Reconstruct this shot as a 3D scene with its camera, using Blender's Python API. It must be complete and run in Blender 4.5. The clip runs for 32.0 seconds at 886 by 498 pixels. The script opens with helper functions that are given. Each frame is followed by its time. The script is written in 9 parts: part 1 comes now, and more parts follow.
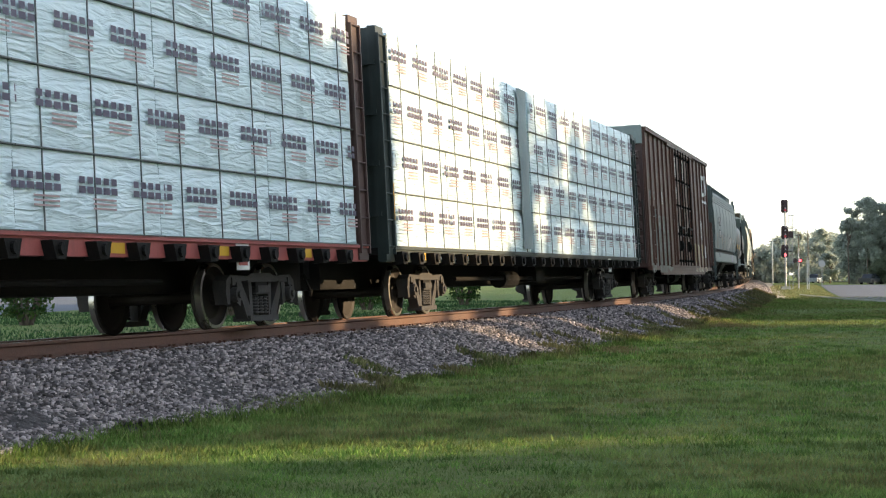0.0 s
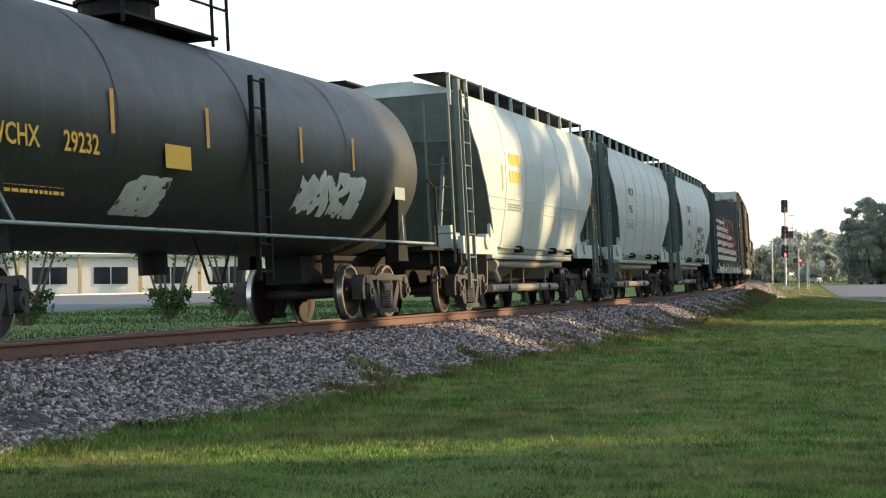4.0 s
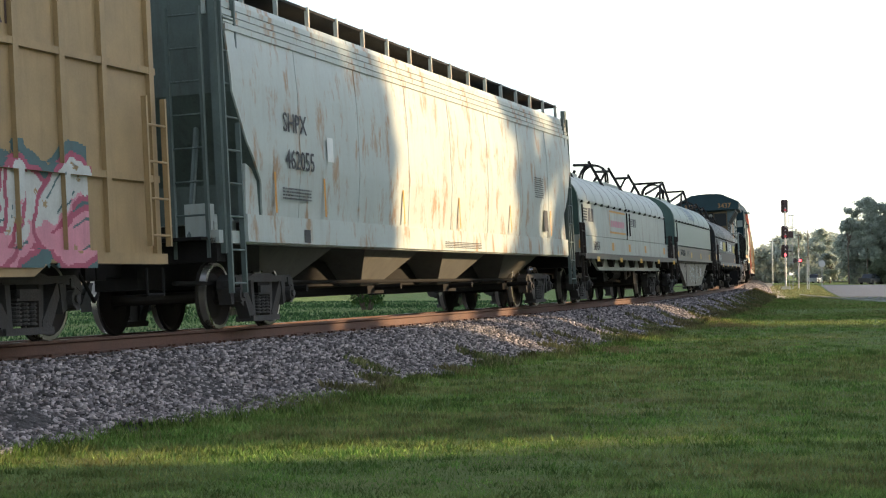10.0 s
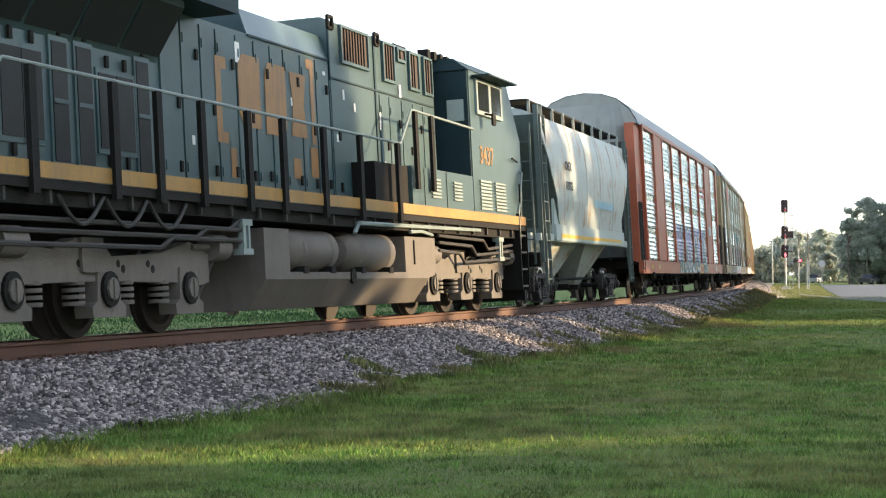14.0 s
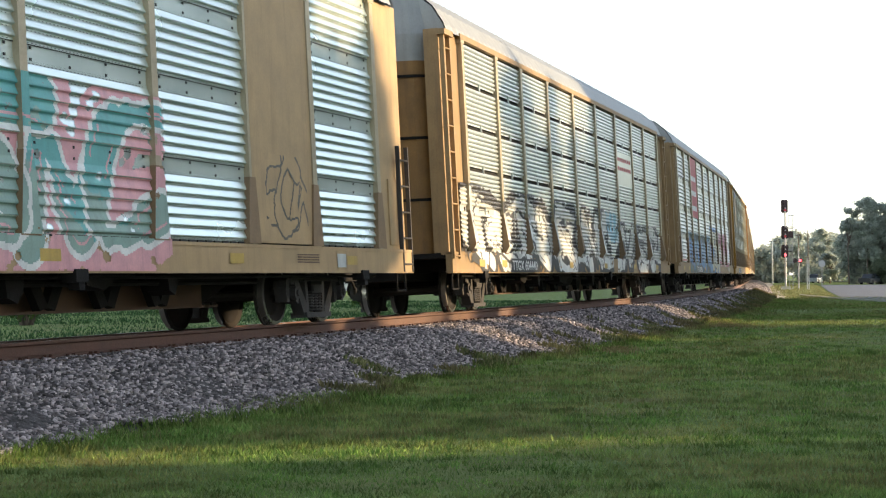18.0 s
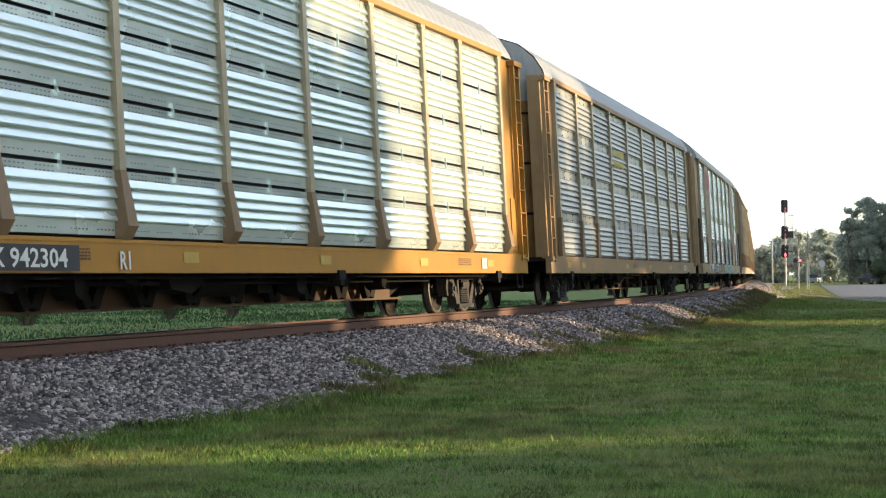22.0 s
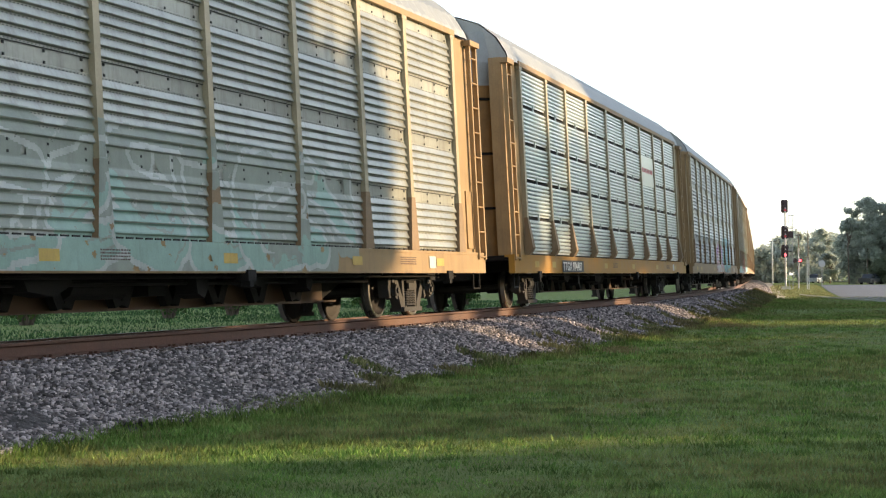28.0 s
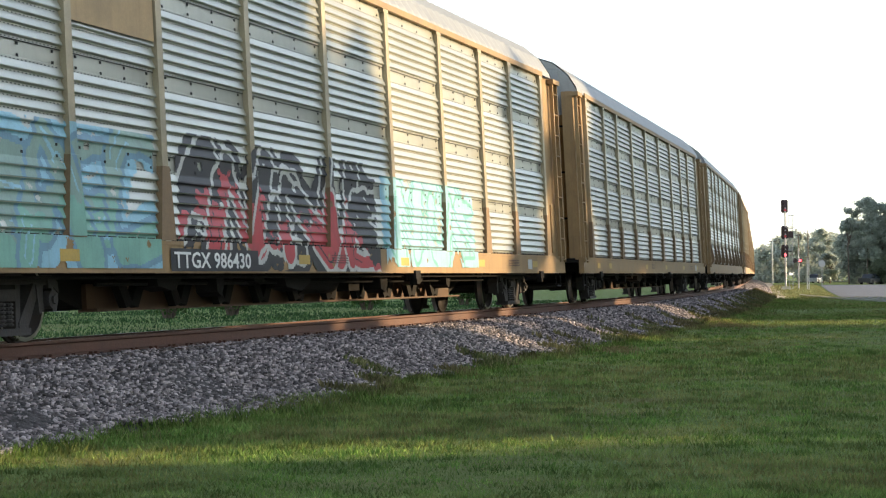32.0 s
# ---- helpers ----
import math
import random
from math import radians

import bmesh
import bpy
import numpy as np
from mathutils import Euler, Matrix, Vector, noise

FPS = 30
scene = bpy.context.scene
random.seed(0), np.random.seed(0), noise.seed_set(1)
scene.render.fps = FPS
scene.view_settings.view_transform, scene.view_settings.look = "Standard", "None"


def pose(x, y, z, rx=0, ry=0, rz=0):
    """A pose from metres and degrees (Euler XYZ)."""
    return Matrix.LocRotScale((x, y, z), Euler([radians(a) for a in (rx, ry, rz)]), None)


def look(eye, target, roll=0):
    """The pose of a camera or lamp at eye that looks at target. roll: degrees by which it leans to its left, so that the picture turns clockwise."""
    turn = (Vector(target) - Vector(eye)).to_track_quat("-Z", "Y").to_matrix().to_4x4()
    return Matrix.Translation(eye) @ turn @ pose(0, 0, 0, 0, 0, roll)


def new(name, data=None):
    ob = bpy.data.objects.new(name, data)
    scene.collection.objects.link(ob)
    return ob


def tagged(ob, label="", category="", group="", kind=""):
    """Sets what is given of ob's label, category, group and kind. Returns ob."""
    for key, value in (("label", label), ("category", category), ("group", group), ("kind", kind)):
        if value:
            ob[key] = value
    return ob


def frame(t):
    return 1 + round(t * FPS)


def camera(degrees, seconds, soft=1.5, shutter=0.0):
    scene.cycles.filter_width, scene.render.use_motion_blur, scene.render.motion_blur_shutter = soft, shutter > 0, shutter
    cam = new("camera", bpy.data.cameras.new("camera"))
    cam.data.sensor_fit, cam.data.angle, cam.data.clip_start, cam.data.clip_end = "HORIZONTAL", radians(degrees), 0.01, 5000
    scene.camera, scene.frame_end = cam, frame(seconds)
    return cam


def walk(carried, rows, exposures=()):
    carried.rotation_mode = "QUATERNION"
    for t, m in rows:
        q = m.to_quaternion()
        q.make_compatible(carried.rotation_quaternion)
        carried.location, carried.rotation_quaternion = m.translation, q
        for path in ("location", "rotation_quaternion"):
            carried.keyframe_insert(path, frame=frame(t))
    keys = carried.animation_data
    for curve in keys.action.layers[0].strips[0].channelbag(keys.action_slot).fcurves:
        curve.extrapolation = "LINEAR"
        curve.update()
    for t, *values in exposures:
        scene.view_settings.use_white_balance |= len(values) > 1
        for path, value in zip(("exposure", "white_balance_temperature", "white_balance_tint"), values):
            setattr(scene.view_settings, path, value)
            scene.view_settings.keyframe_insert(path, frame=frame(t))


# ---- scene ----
cam = camera(27.418, 32.0, soft=1.2)
EYE = (0.0, 0.0, 0.646)
AIM = look(EYE, (0.0, 100.0, 0.646 + 1.537), -0.375)
walk(cam, [(0.0, AIM), (32.0, AIM)], [(0.0, 1.56), (5.0, 1.52), (7.0, 1.62), (8.0, 1.66), (9.2, 1.54), (11.0, 1.42), (12.5, 1.46), (14.0, 1.9), (17.0, 1.56), (18.0, 1.56), (32.0, 1.56)])

# ---- light: low warm sun from the right, hazy sky ----
SUN_AZ, SUN_EL = 80.0, 13.0
world = bpy.data.worlds.new("sky")
scene.world = world
world.use_nodes = True
wn = world.node_tree.nodes
sky = wn.new("ShaderNodeTexSky")
sky.sky_type = "NISHITA"
sky.sun_disc = False
sky.sun_elevation = radians(SUN_EL)
sky.sun_rotation = radians(SUN_AZ)
sky.air_density, sky.dust_density, sky.ozone_density = 1.0, 0.5, 2.0
wn["Background"].inputs["Strength"].default_value = 0.15
haze = wn.new("ShaderNodeHueSaturation")
haze.inputs["Saturation"].default_value = 0.54
world.node_tree.links.new(sky.outputs[0], haze.inputs["Color"])
world.node_tree.links.new(haze.outputs[0], wn["Background"].inputs["Color"])
sun_data = bpy.data.lights.new("sun", "SUN")
sun_data.energy, sun_data.angle, sun_data.color = 3.0, radians(0.8), (1.0, 0.74, 0.44)
sun = new("sun", sun_data)
TO_SUN = Vector((math.sin(radians(SUN_AZ)) * math.cos(radians(SUN_EL)), math.cos(radians(SUN_AZ)) * math.cos(radians(SUN_EL)), math.sin(radians(SUN_EL))))
sun.matrix_world = look(TO_SUN * 300, (0, 0, 0))

# ---- the plan of the railway: heading and bend along its length ----
BEND_AT = (-700, -60, -20, 15, 40, 65, 90, 115, 150, 1100)
BEND = (0, 0, -0.00166, -0.00096, -0.00192, -0.00134, -0.0014, -0.0009, 0, 0)
STEP = 0.5
RS = np.arange(-700, 1100, STEP)
_i0 = int(700 / STEP)
RTH = np.cumsum(np.interp(RS, BEND_AT, BEND)) * STEP
RTH += 0.34353 - RTH[_i0]
RX = np.cumsum(np.sin(RTH)) * STEP
RY = np.cumsum(np.cos(RTH)) * STEP
RX += -13.962 - RX[_i0]
RY += -6.113 - RY[_i0]
GROUND = -0.75
# the bend is banked: the rail on the lawn side stands higher and the cars lean with it
BANK = radians(2.7)
RAIL_TOP = -0.02


def banked(w, z):
    """A point of the level cross-section, turned about the head of the rail on the lawn side."""
    d = w - 0.755
    return 0.755 + d * math.cos(BANK) - z * math.sin(BANK), RAIL_TOP + z * math.cos(BANK) + d * math.sin(BANK)


def rail_at(s, w=0.0):
    """Place beside the centre line: s metres along, w metres to the right of it, and the heading."""
    x, y, a = (float(np.interp(s, RS, q)) for q in (RX, RY, RTH))
    return x + math.cos(a) * w, y - math.sin(a) * w, a


# ---- speed of the train ----
VT = (0, 6, 9, 12, 20, 24, 28, 32)
VV = (19.62, 19.62, 19.66, 19.46, 19.65, 19.72, 19.85, 19.85)
TT = np.arange(0, 32.01, 0.05)
_v = np.interp(TT, VT, VV)
GONE = np.concatenate([[0], np.cumsum((_v[1:] + _v[:-1]) / 2 * 0.05)])
GONE -= np.interp(16, TT, GONE)
RIDERS = []


def car_pose(s, half):
    xa, ya, _ = rail_at(s - half)
    xb, yb, _ = rail_at(s + half)
    turn = math.atan2(yb - ya, xb - xa)
    lean = Matrix.Translation((0, -0.755, RAIL_TOP)) @ Matrix.Rotation(-BANK, 4, "X") @ Matrix.Translation((0, 0.755, 0))
    return Matrix.LocRotScale(((xa + xb) / 2, (ya + yb) / 2, 0), Euler((0, 0, turn)), None) @ lean


# ---- mesh building ----
class Shape:
    def __init__(self):
        self.v, self.f, self.m = [], [], []

    def quad(self, a, b, c, d, m=0):
        n = len(self.v)
        self.v += [a, b, c, d]
        self.f.append((n, n + 1, n + 2, n + 3))
        self.m.append(m)
        return self

    def box(self, x0, x1, y0, y1, z0, z1, m=0):
        n = len(self.v)
        self.v += [(x0, y0, z0), (x1, y0, z0), (x1, y1, z0), (x0, y1, z0), (x0, y0, z1), (x1, y0, z1), (x1, y1, z1), (x0, y1, z1)]
        for q in ((0, 3, 2, 1), (4, 5, 6, 7), (0, 1, 5, 4), (1, 2, 6, 5), (2, 3, 7, 6), (3, 0, 4, 7)):
            self.f.append(tuple(n + i for i in q))
            self.m.append(m)
        return self

    def sweep(self, ring, x0, x1, m=0, cap=True, cuts=1):
        """A closed ring of (y, z) drawn out along x."""
        n, k = len(self.v), len(ring)
        for c in range(cuts + 1):
            x = x0 + (x1 - x0) * c / cuts
            self.v += [(x, y, z) for y, z in ring]
        for c in range(cuts):
            for i in range(k):
                j = (i + 1) % k
                a = n + c * k
                self.f.append((a + i, a + j, a + k + j, a + k + i))
                self.m.append(m)
        if cap:
            self.f += [tuple(n + i for i in range(k))[::-1], tuple(n + cuts * k + i for i in range(k))]
            self.m += [m, m]
        return self

    def plate(self, ring, y0, y1, m=0):
        """A closed outline of (x, z) with a thickness in y."""
        n, k = len(self.v), len(ring)
        self.v += [(x, y0, z) for x, z in ring] + [(x, y1, z) for x, z in ring]
        for i in range(k):
            j = (i + 1) % k
            self.f.append((n + i, n + j, n + k + j, n + k + i))
            self.m.append(m)
        self.f += [tuple(n + i for i in range(k)), tuple(n + k + i for i in range(k))[::-1]]
        self.m += [m, m]
        return self

    def loft(self, rings, m=0, cap=True, closed=True):
        n, k = len(self.v), len(rings[0])
        for r in rings:
            self.v += list(r)
        for c in range(len(rings) - 1):
            for i in range(k if closed else k - 1):
                j = (i + 1) % k
                a = n + c * k
                self.f.append((a + i, a + j, a + k + j, a + k + i))
                self.m.append(m)
        if cap:
            e = n + (len(rings) - 1) * k
            self.f += [tuple(n + i for i in range(k))[::-1], tuple(e + i for i in range(k))]
            self.m += [m, m]
        return self

    def rod(self, a, b, r, n=8, m=0, r2=None):
        a, b = Vector(a), Vector(b)
        d = (b - a).normalized()
        u = d.orthogonal().normalized()
        w = d.cross(u)
        r2 = r if r2 is None else r2
        rings = []
        for p, q in ((a, r), (b, r2)):
            rings.append([tuple(p + (u * math.cos(2 * math.pi * i / n) + w * math.sin(2 * math.pi * i / n)) * q) for i in range(n)])
        return self.loft(rings, m)

    def path(self, pts, r, n=6, m=0):
        for a, b in zip(pts, pts[1:]):
            self.rod(a, b, r, n, m)
        return self

    def mesh(self, name, mats, smooth=False):
        me = bpy.data.meshes.new(name)
        me.from_pydata(self.v, [], self.f)
        for q in mats if isinstance(mats, (list, tuple)) else [mats]:
            me.materials.append(q)
        me.polygons.foreach_set("material_index", self.m)
        if smooth:
            me.polygons.foreach_set("use_smooth", [True] * len(self.f))
            me.set_sharp_from_angle(angle=radians(35))
        me.update()
        return me


def part(name, shape, mats, parent, label="", m=None, smooth=False, kind=""):
    """One mesh object under a thing; shape may be a mesh that is shared."""
    me = shape if isinstance(shape, bpy.types.Mesh) else shape.mesh(name, mats, smooth)
    ob = new(name, me)
    ob.parent = parent
    if m is not None:
        ob.matrix_basis = m
    return tagged(ob, label, kind=kind)


def thing(name, label, category, group="", m=None, kind=""):
    ob = new(name)
    ob.empty_display_size = 0.5
    if m is not None:
        ob.matrix_basis = m
    return tagged(ob, label, category, group, kind)


def lone(name, shape, mats, label, category, group="", kind="", m=None, smooth=False):
    me = shape if isinstance(shape, bpy.types.Mesh) else shape.mesh(name, mats, smooth)
    ob = new(name, me)
    if m is not None:
        ob.matrix_basis = m
    return tagged(ob, label, category, group, kind)


# ---- materials ----
def mat(name, color, rough=0.6, metal=0.0, var=0.15, scale=3.0, dirt=None, streak=0.0, bump=0.0, bscale=40.0, spec=0.5, rust=0.0, rlo=0.58, rtone=(0.16, 0.06, 0.025), rwide=0.22):
    """Paint or metal with broad and fine variation, and streaks of dirt that run down."""
    m = bpy.data.materials.new(name)
    m.use_nodes = True
    nt = m.node_tree
    nd, ln = nt.nodes, nt.links
    bsdf = nd["Principled BSDF"]
    tex = nd.new("ShaderNodeTexCoord")
    big = nd.new("ShaderNodeTexNoise")
    big.inputs["Scale"].default_value, big.inputs["Detail"].default_value = scale, 6
    fine = nd.new("ShaderNodeTexNoise")
    fine.inputs["Scale"].default_value, fine.inputs["Detail"].default_value = scale * 12, 4
    for q in (big, fine):
        ln.new(tex.outputs["Object"], q.inputs["Vector"])
    add = nd.new("ShaderNodeMath")
    add.operation = "MULTIPLY_ADD"
    ln.new(fine.outputs[0], add.inputs[0])
    add.inputs[1].default_value = 0.5
    ln.new(big.outputs[0], add.inputs[2])
    ramp = nd.new("ShaderNodeMapRange")
    ramp.inputs[1].default_value, ramp.inputs[2].default_value = 0.4, 1.1
    ramp.inputs[3].default_value, ramp.inputs[4].default_value = 1 - var, 1 + var
    ln.new(add.outputs[0], ramp.inputs[0])
    mul = nd.new("ShaderNodeVectorMath")
    mul.operation = "SCALE"
    mul.inputs[0].default_value = color
    ln.new(ramp.outputs[0], mul.inputs["Scale"])
    out = mul.outputs[0]
    for amount, tone, sc, lo, wide in ((streak, dirt or (0.06, 0.05, 0.04), (2.2, 2.2, 0.22), 0.5, 0.22), (rust, rtone, (1.3, 1.3, 0.5), rlo, rwide)):
        if amount:
            mp = nd.new("ShaderNodeMapping")
            mp.inputs["Scale"].default_value = sc
            ln.new(tex.outputs["Object"], mp.inputs[0])
            st = nd.new("ShaderNodeTexNoise")
            st.inputs["Scale"].default_value, st.inputs["Detail"].default_value, st.inputs["Roughness"].default_value = 2.5, 8, 0.7
            ln.new(mp.outputs[0], st.inputs["Vector"])
            r2 = nd.new("ShaderNodeMapRange")
            r2.inputs[1].default_value, r2.inputs[2].default_value = lo, lo + wide
            r2.inputs[3].default_value, r2.inputs[4].default_value = 0, amount
            ln.new(st.outputs[0], r2.inputs[0])
            mx = nd.new("ShaderNodeMix")
            mx.data_type = "RGBA"
            ln.new(r2.outputs[0], mx.inputs[0])
            ln.new(out, mx.inputs[6])
            mx.inputs[7].default_value = (*tone, 1)
            out = mx.outputs[2]
    ln.new(out, bsdf.inputs["Base Color"])
    rr = nd.new("ShaderNodeMapRange")
    rr.inputs[3].default_value, rr.inputs[4].default_value = max(0.05, rough - 0.12), min(1, rough + 0.12)
    ln.new(big.outputs[0], rr.inputs[0])
    ln.new(rr.outputs[0], bsdf.inputs["Roughness"])
    bsdf.inputs["Metallic"].default_value = metal
    bsdf.inputs["Specular IOR Level"].default_value = spec
    if bump:
        bn = nd.new("ShaderNodeTexNoise")
        bn.inputs["Scale"].default_value, bn.inputs["Detail"].default_value = bscale, 6
        ln.new(tex.outputs["Object"], bn.inputs["Vector"])
        bp = nd.new("ShaderNodeBump")
        bp.inputs["Strength"].default_value, bp.inputs["Distance"].default_value = min(1, bump), 0.02
        ln.new(bn.outputs[0], bp.inputs["Height"])
        ln.new(bp.outputs[0], bsdf.inputs["Normal"])
    return m


STEEL_DARK = mat("grimy_black_steel", (0.009, 0.0078, 0.007), 0.8, var=0.4, bump=0.3, streak=0.4, dirt=(0.022, 0.016, 0.012), spec=0.25)
FRAME_GREY = mat("dusty_cast_steel", (0.05, 0.047, 0.045), 0.75, var=0.35, bump=0.4, streak=0.5, dirt=(0.06, 0.042, 0.03), spec=0.35)
WHEEL = mat("rusty_wheel", (0.022, 0.016, 0.013), 0.7, 0.1, var=0.4)
TREAD = mat("bright_tread", (0.5, 0.47, 0.43), 0.3, 0.9, var=0.1)
GALV_DIRTY = mat("grimy_galvanised_panel", (0.36, 0.365, 0.325), 0.42, 0.7, var=0.2, scale=1.2, streak=0.6, dirt=(0.14, 0.12, 0.095), rust=0.12)
GALV = mat("galvanised_panel", (0.5, 0.508, 0.45), 0.36, 0.65, var=0.08, scale=0.6, streak=0.22, dirt=(0.3, 0.28, 0.23), rust=0.06)
GALV_COOL = mat("cool_grey_galvanised_panel", (0.62, 0.67, 0.65), 0.33, 0.65, var=0.08, scale=0.6, streak=0.2, dirt=(0.32, 0.3, 0.26), rust=0.05)
GALV_NEW = mat("clean_galvanised_panel", (0.74, 0.835, 0.8), 0.26, 0.6, var=0.05, scale=0.5)
POST_G = mat("weathered_galvanised_post", (0.4, 0.335, 0.225), 0.45, 0.3, var=0.2, streak=0.5, dirt=(0.2, 0.16, 0.1), rust=0.4)
POST_FOOT = mat("rusted_tan_post_foot", (0.23, 0.15, 0.08), 0.65, var=0.25, streak=0.5, dirt=(0.14, 0.09, 0.06), rust=0.6)
BOX_GOLD = mat("box_car_gold_paint", (0.345, 0.235, 0.115), 0.6, var=0.2, streak=0.5, dirt=(0.21, 0.145, 0.075), rust=0.12)
GOLD = mat("gold_paint", (0.31, 0.2, 0.09), 0.6, var=0.22, streak=0.6, dirt=(0.17, 0.105, 0.055), rust=0.4)
YELLOW = mat("yellow_paint", (0.38, 0.185, 0.016), 0.55, var=0.15, streak=0.3, dirt=(0.25, 0.14, 0.05), rust=0.12)
TAN = mat("faded_tan_paint", (0.42, 0.29, 0.15), 0.65, var=0.18, streak=0.35, dirt=(0.2, 0.13, 0.07), rust=0.15)
ROOF = mat("pale_roof_sheet", (0.3, 0.31, 0.3), 0.5, 0.2, var=0.15, streak=0.2)
PUNCH = mat("punched_vent_hole", (0.1, 0.11, 0.11), 0.8)
DARKGAP = mat("dark_joint", (0.02, 0.02, 0.02), 0.9)
WHITE = mat("white_lettering", (0.75, 0.75, 0.72), 0.6, var=0.12, scale=6)
BLACK = mat("black_lettering", (0.03, 0.03, 0.035), 0.6, var=0.2, scale=6)
BROWN = mat("oxide_brown_paint", (0.12, 0.055, 0.038), 0.55, var=0.2, streak=0.45, dirt=(0.07, 0.05, 0.045), rust=0.1)
BROWN_DK = mat("dark_maroon_paint", (0.075, 0.04, 0.035), 0.6, var=0.25, streak=0.3)
GREEN_DK = mat("dark_green_paint", (0.02, 0.032, 0.03), 0.5, var=0.25, streak=0.3, dirt=(0.1, 0.1, 0.09))
HOPPER = mat("pale_grey_paint", (0.4, 0.46, 0.435), 0.5, var=0.12, scale=1.2, streak=0.3, dirt=(0.27, 0.25, 0.2), rust=0.04)
HOPPER_W = mat("rust_stained_white_paint", (0.45, 0.49, 0.46), 0.5, var=0.1, scale=1.2, streak=0.3, dirt=(0.33, 0.28, 0.2), rust=0.85, rlo=0.525, rwide=0.1, rtone=(0.34, 0.2, 0.1))
HOPPER_G = mat("weathered_grey_paint", (0.235, 0.285, 0.275), 0.55, var=0.15, scale=1.2, streak=0.4, dirt=(0.19, 0.16, 0.13), rust=0.06)
TANKB = mat("black_tank_paint", (0.02, 0.024, 0.021), 0.52, var=0.3, streak=0.4, dirt=(0.075, 0.066, 0.048))
RED = mat("red_frame_paint", (0.36, 0.09, 0.08), 0.6, var=0.2, streak=0.3)
ORANGE_R = mat("orange_red_paint", (0.42, 0.1, 0.045), 0.5, var=0.15, streak=0.25)

# ---- ground, track bed and roads ----
def ground_mat(name, a, b, scale, rough=0.95, bump=0.6, bscale=60, spots=None):
    m = bpy.data.materials.new(name)
    m.use_nodes = True
    nd, ln = m.node_tree.nodes, m.node_tree.links
    bsdf = nd["Principled BSDF"]
    tex = nd.new("ShaderNodeTexCoord")
    n1 = nd.new("ShaderNodeTexNoise")
    n1.inputs["Scale"].default_value, n1.inputs["Detail"].default_value = scale, 8
    n2 = nd.new("ShaderNodeTexNoise")
    n2.inputs["Scale"].default_value, n2.inputs["Detail"].default_value = scale * 25, 6
    av = nd.new("ShaderNodeMath")
    av.operation = "MULTIPLY_ADD"
    av.inputs[1].default_value = 0.6
    for q in (n1, n2):
        ln.new(tex.outputs["Object"], q.inputs["Vector"])
    ln.new(n2.outputs[0], av.inputs[0])
    ln.new(n1.outputs[0], av.inputs[2])
    mr = nd.new("ShaderNodeMapRange")
    mr.inputs[1].default_value, mr.inputs[2].default_value = 0.55, 1.05
    ln.new(av.outputs[0], mr.inputs[0])
    mx = nd.new("ShaderNodeMix")
    mx.data_type = "RGBA"
    ln.new(mr.outputs[0], mx.inputs[0])
    mx.inputs[6].default_value, mx.inputs[7].default_value = (*a, 1), (*b, 1)
    out = mx.outputs[2]
    if spots:
        n3 = nd.new("ShaderNodeTexNoise")
        n3.inputs["Scale"].default_value, n3.inputs["Detail"].default_value = scale * 0.35, 5
        ln.new(tex.outputs["Object"], n3.inputs["Vector"])
        r3 = nd.new("ShaderNodeMapRange")
        r3.inputs[1].default_value, r3.inputs[2].default_value = 0.5, 0.72
        ln.new(n3.outputs[0], r3.inputs[0])
        m3 = nd.new("ShaderNodeMix")
        m3.data_type = "RGBA"
        ln.new(r3.outputs[0], m3.inputs[0])
        ln.new(out, m3.inputs[6])
        m3.inputs[7].default_value = (*spots, 1)
        out = m3.outputs[2]
    ln.new(out, bsdf.inputs["Base Color"])
    bsdf.inputs["Roughness"].default_value = rough
    bsdf.inputs["Specular IOR Level"].default_value = 0.2
    b1 = nd.new("ShaderNodeTexNoise")
    b1.inputs["Scale"].default_value, b1.inputs["Detail"].default_value = bscale, 6
    ln.new(tex.outputs["Object"], b1.inputs["Vector"])
    bp = nd.new("ShaderNodeBump")
    bp.inputs["Strength"].default_value, bp.inputs["Distance"].default_value = bump, 0.05
    ln.new(b1.outputs[0], bp.inputs["Height"])
    ln.new(bp.outputs[0], bsdf.inputs["Normal"])
    return m


def stone_mat(name, a, b, c):
    m = bpy.data.materials.new(name)
    m.use_nodes = True
    nd, ln = m.node_tree.nodes, m.node_tree.links
    bsdf = nd["Principled BSDF"]
    geo = nd.new("ShaderNodeNewGeometry")
    ramp = nd.new("ShaderNodeValToRGB")
    ramp.color_ramp.elements[0].color, ramp.color_ramp.elements[1].color = (*a, 1), (*c, 1)
    ramp.color_ramp.elements.new(0.55).color = (*b, 1)
    ln.new(geo.outputs["Random Per Island"], ramp.inputs[0])
    tex = nd.new("ShaderNodeTexCoord")
    n1 = nd.new("ShaderNodeTexNoise")
    n1.inputs["Scale"].default_value, n1.inputs["Detail"].default_value = 30, 6
    ln.new(tex.outputs["Object"], n1.inputs["Vector"])
    mr = nd.new("ShaderNodeMapRange")
    mr.inputs[3].default_value, mr.inputs[4].default_value = 0.6, 1.35
    ln.new(n1.outputs[0], mr.inputs[0])
    mul = nd.new("ShaderNodeVectorMath")
    mul.operation = "SCALE"
    ln.new(ramp.outputs[0], mul.inputs[0])
    ln.new(mr.outputs[0], mul.inputs["Scale"])
    ln.new(mul.outputs[0], bsdf.inputs["Base Color"])
    bsdf.inputs["Roughness"].default_value = 0.85
    return m


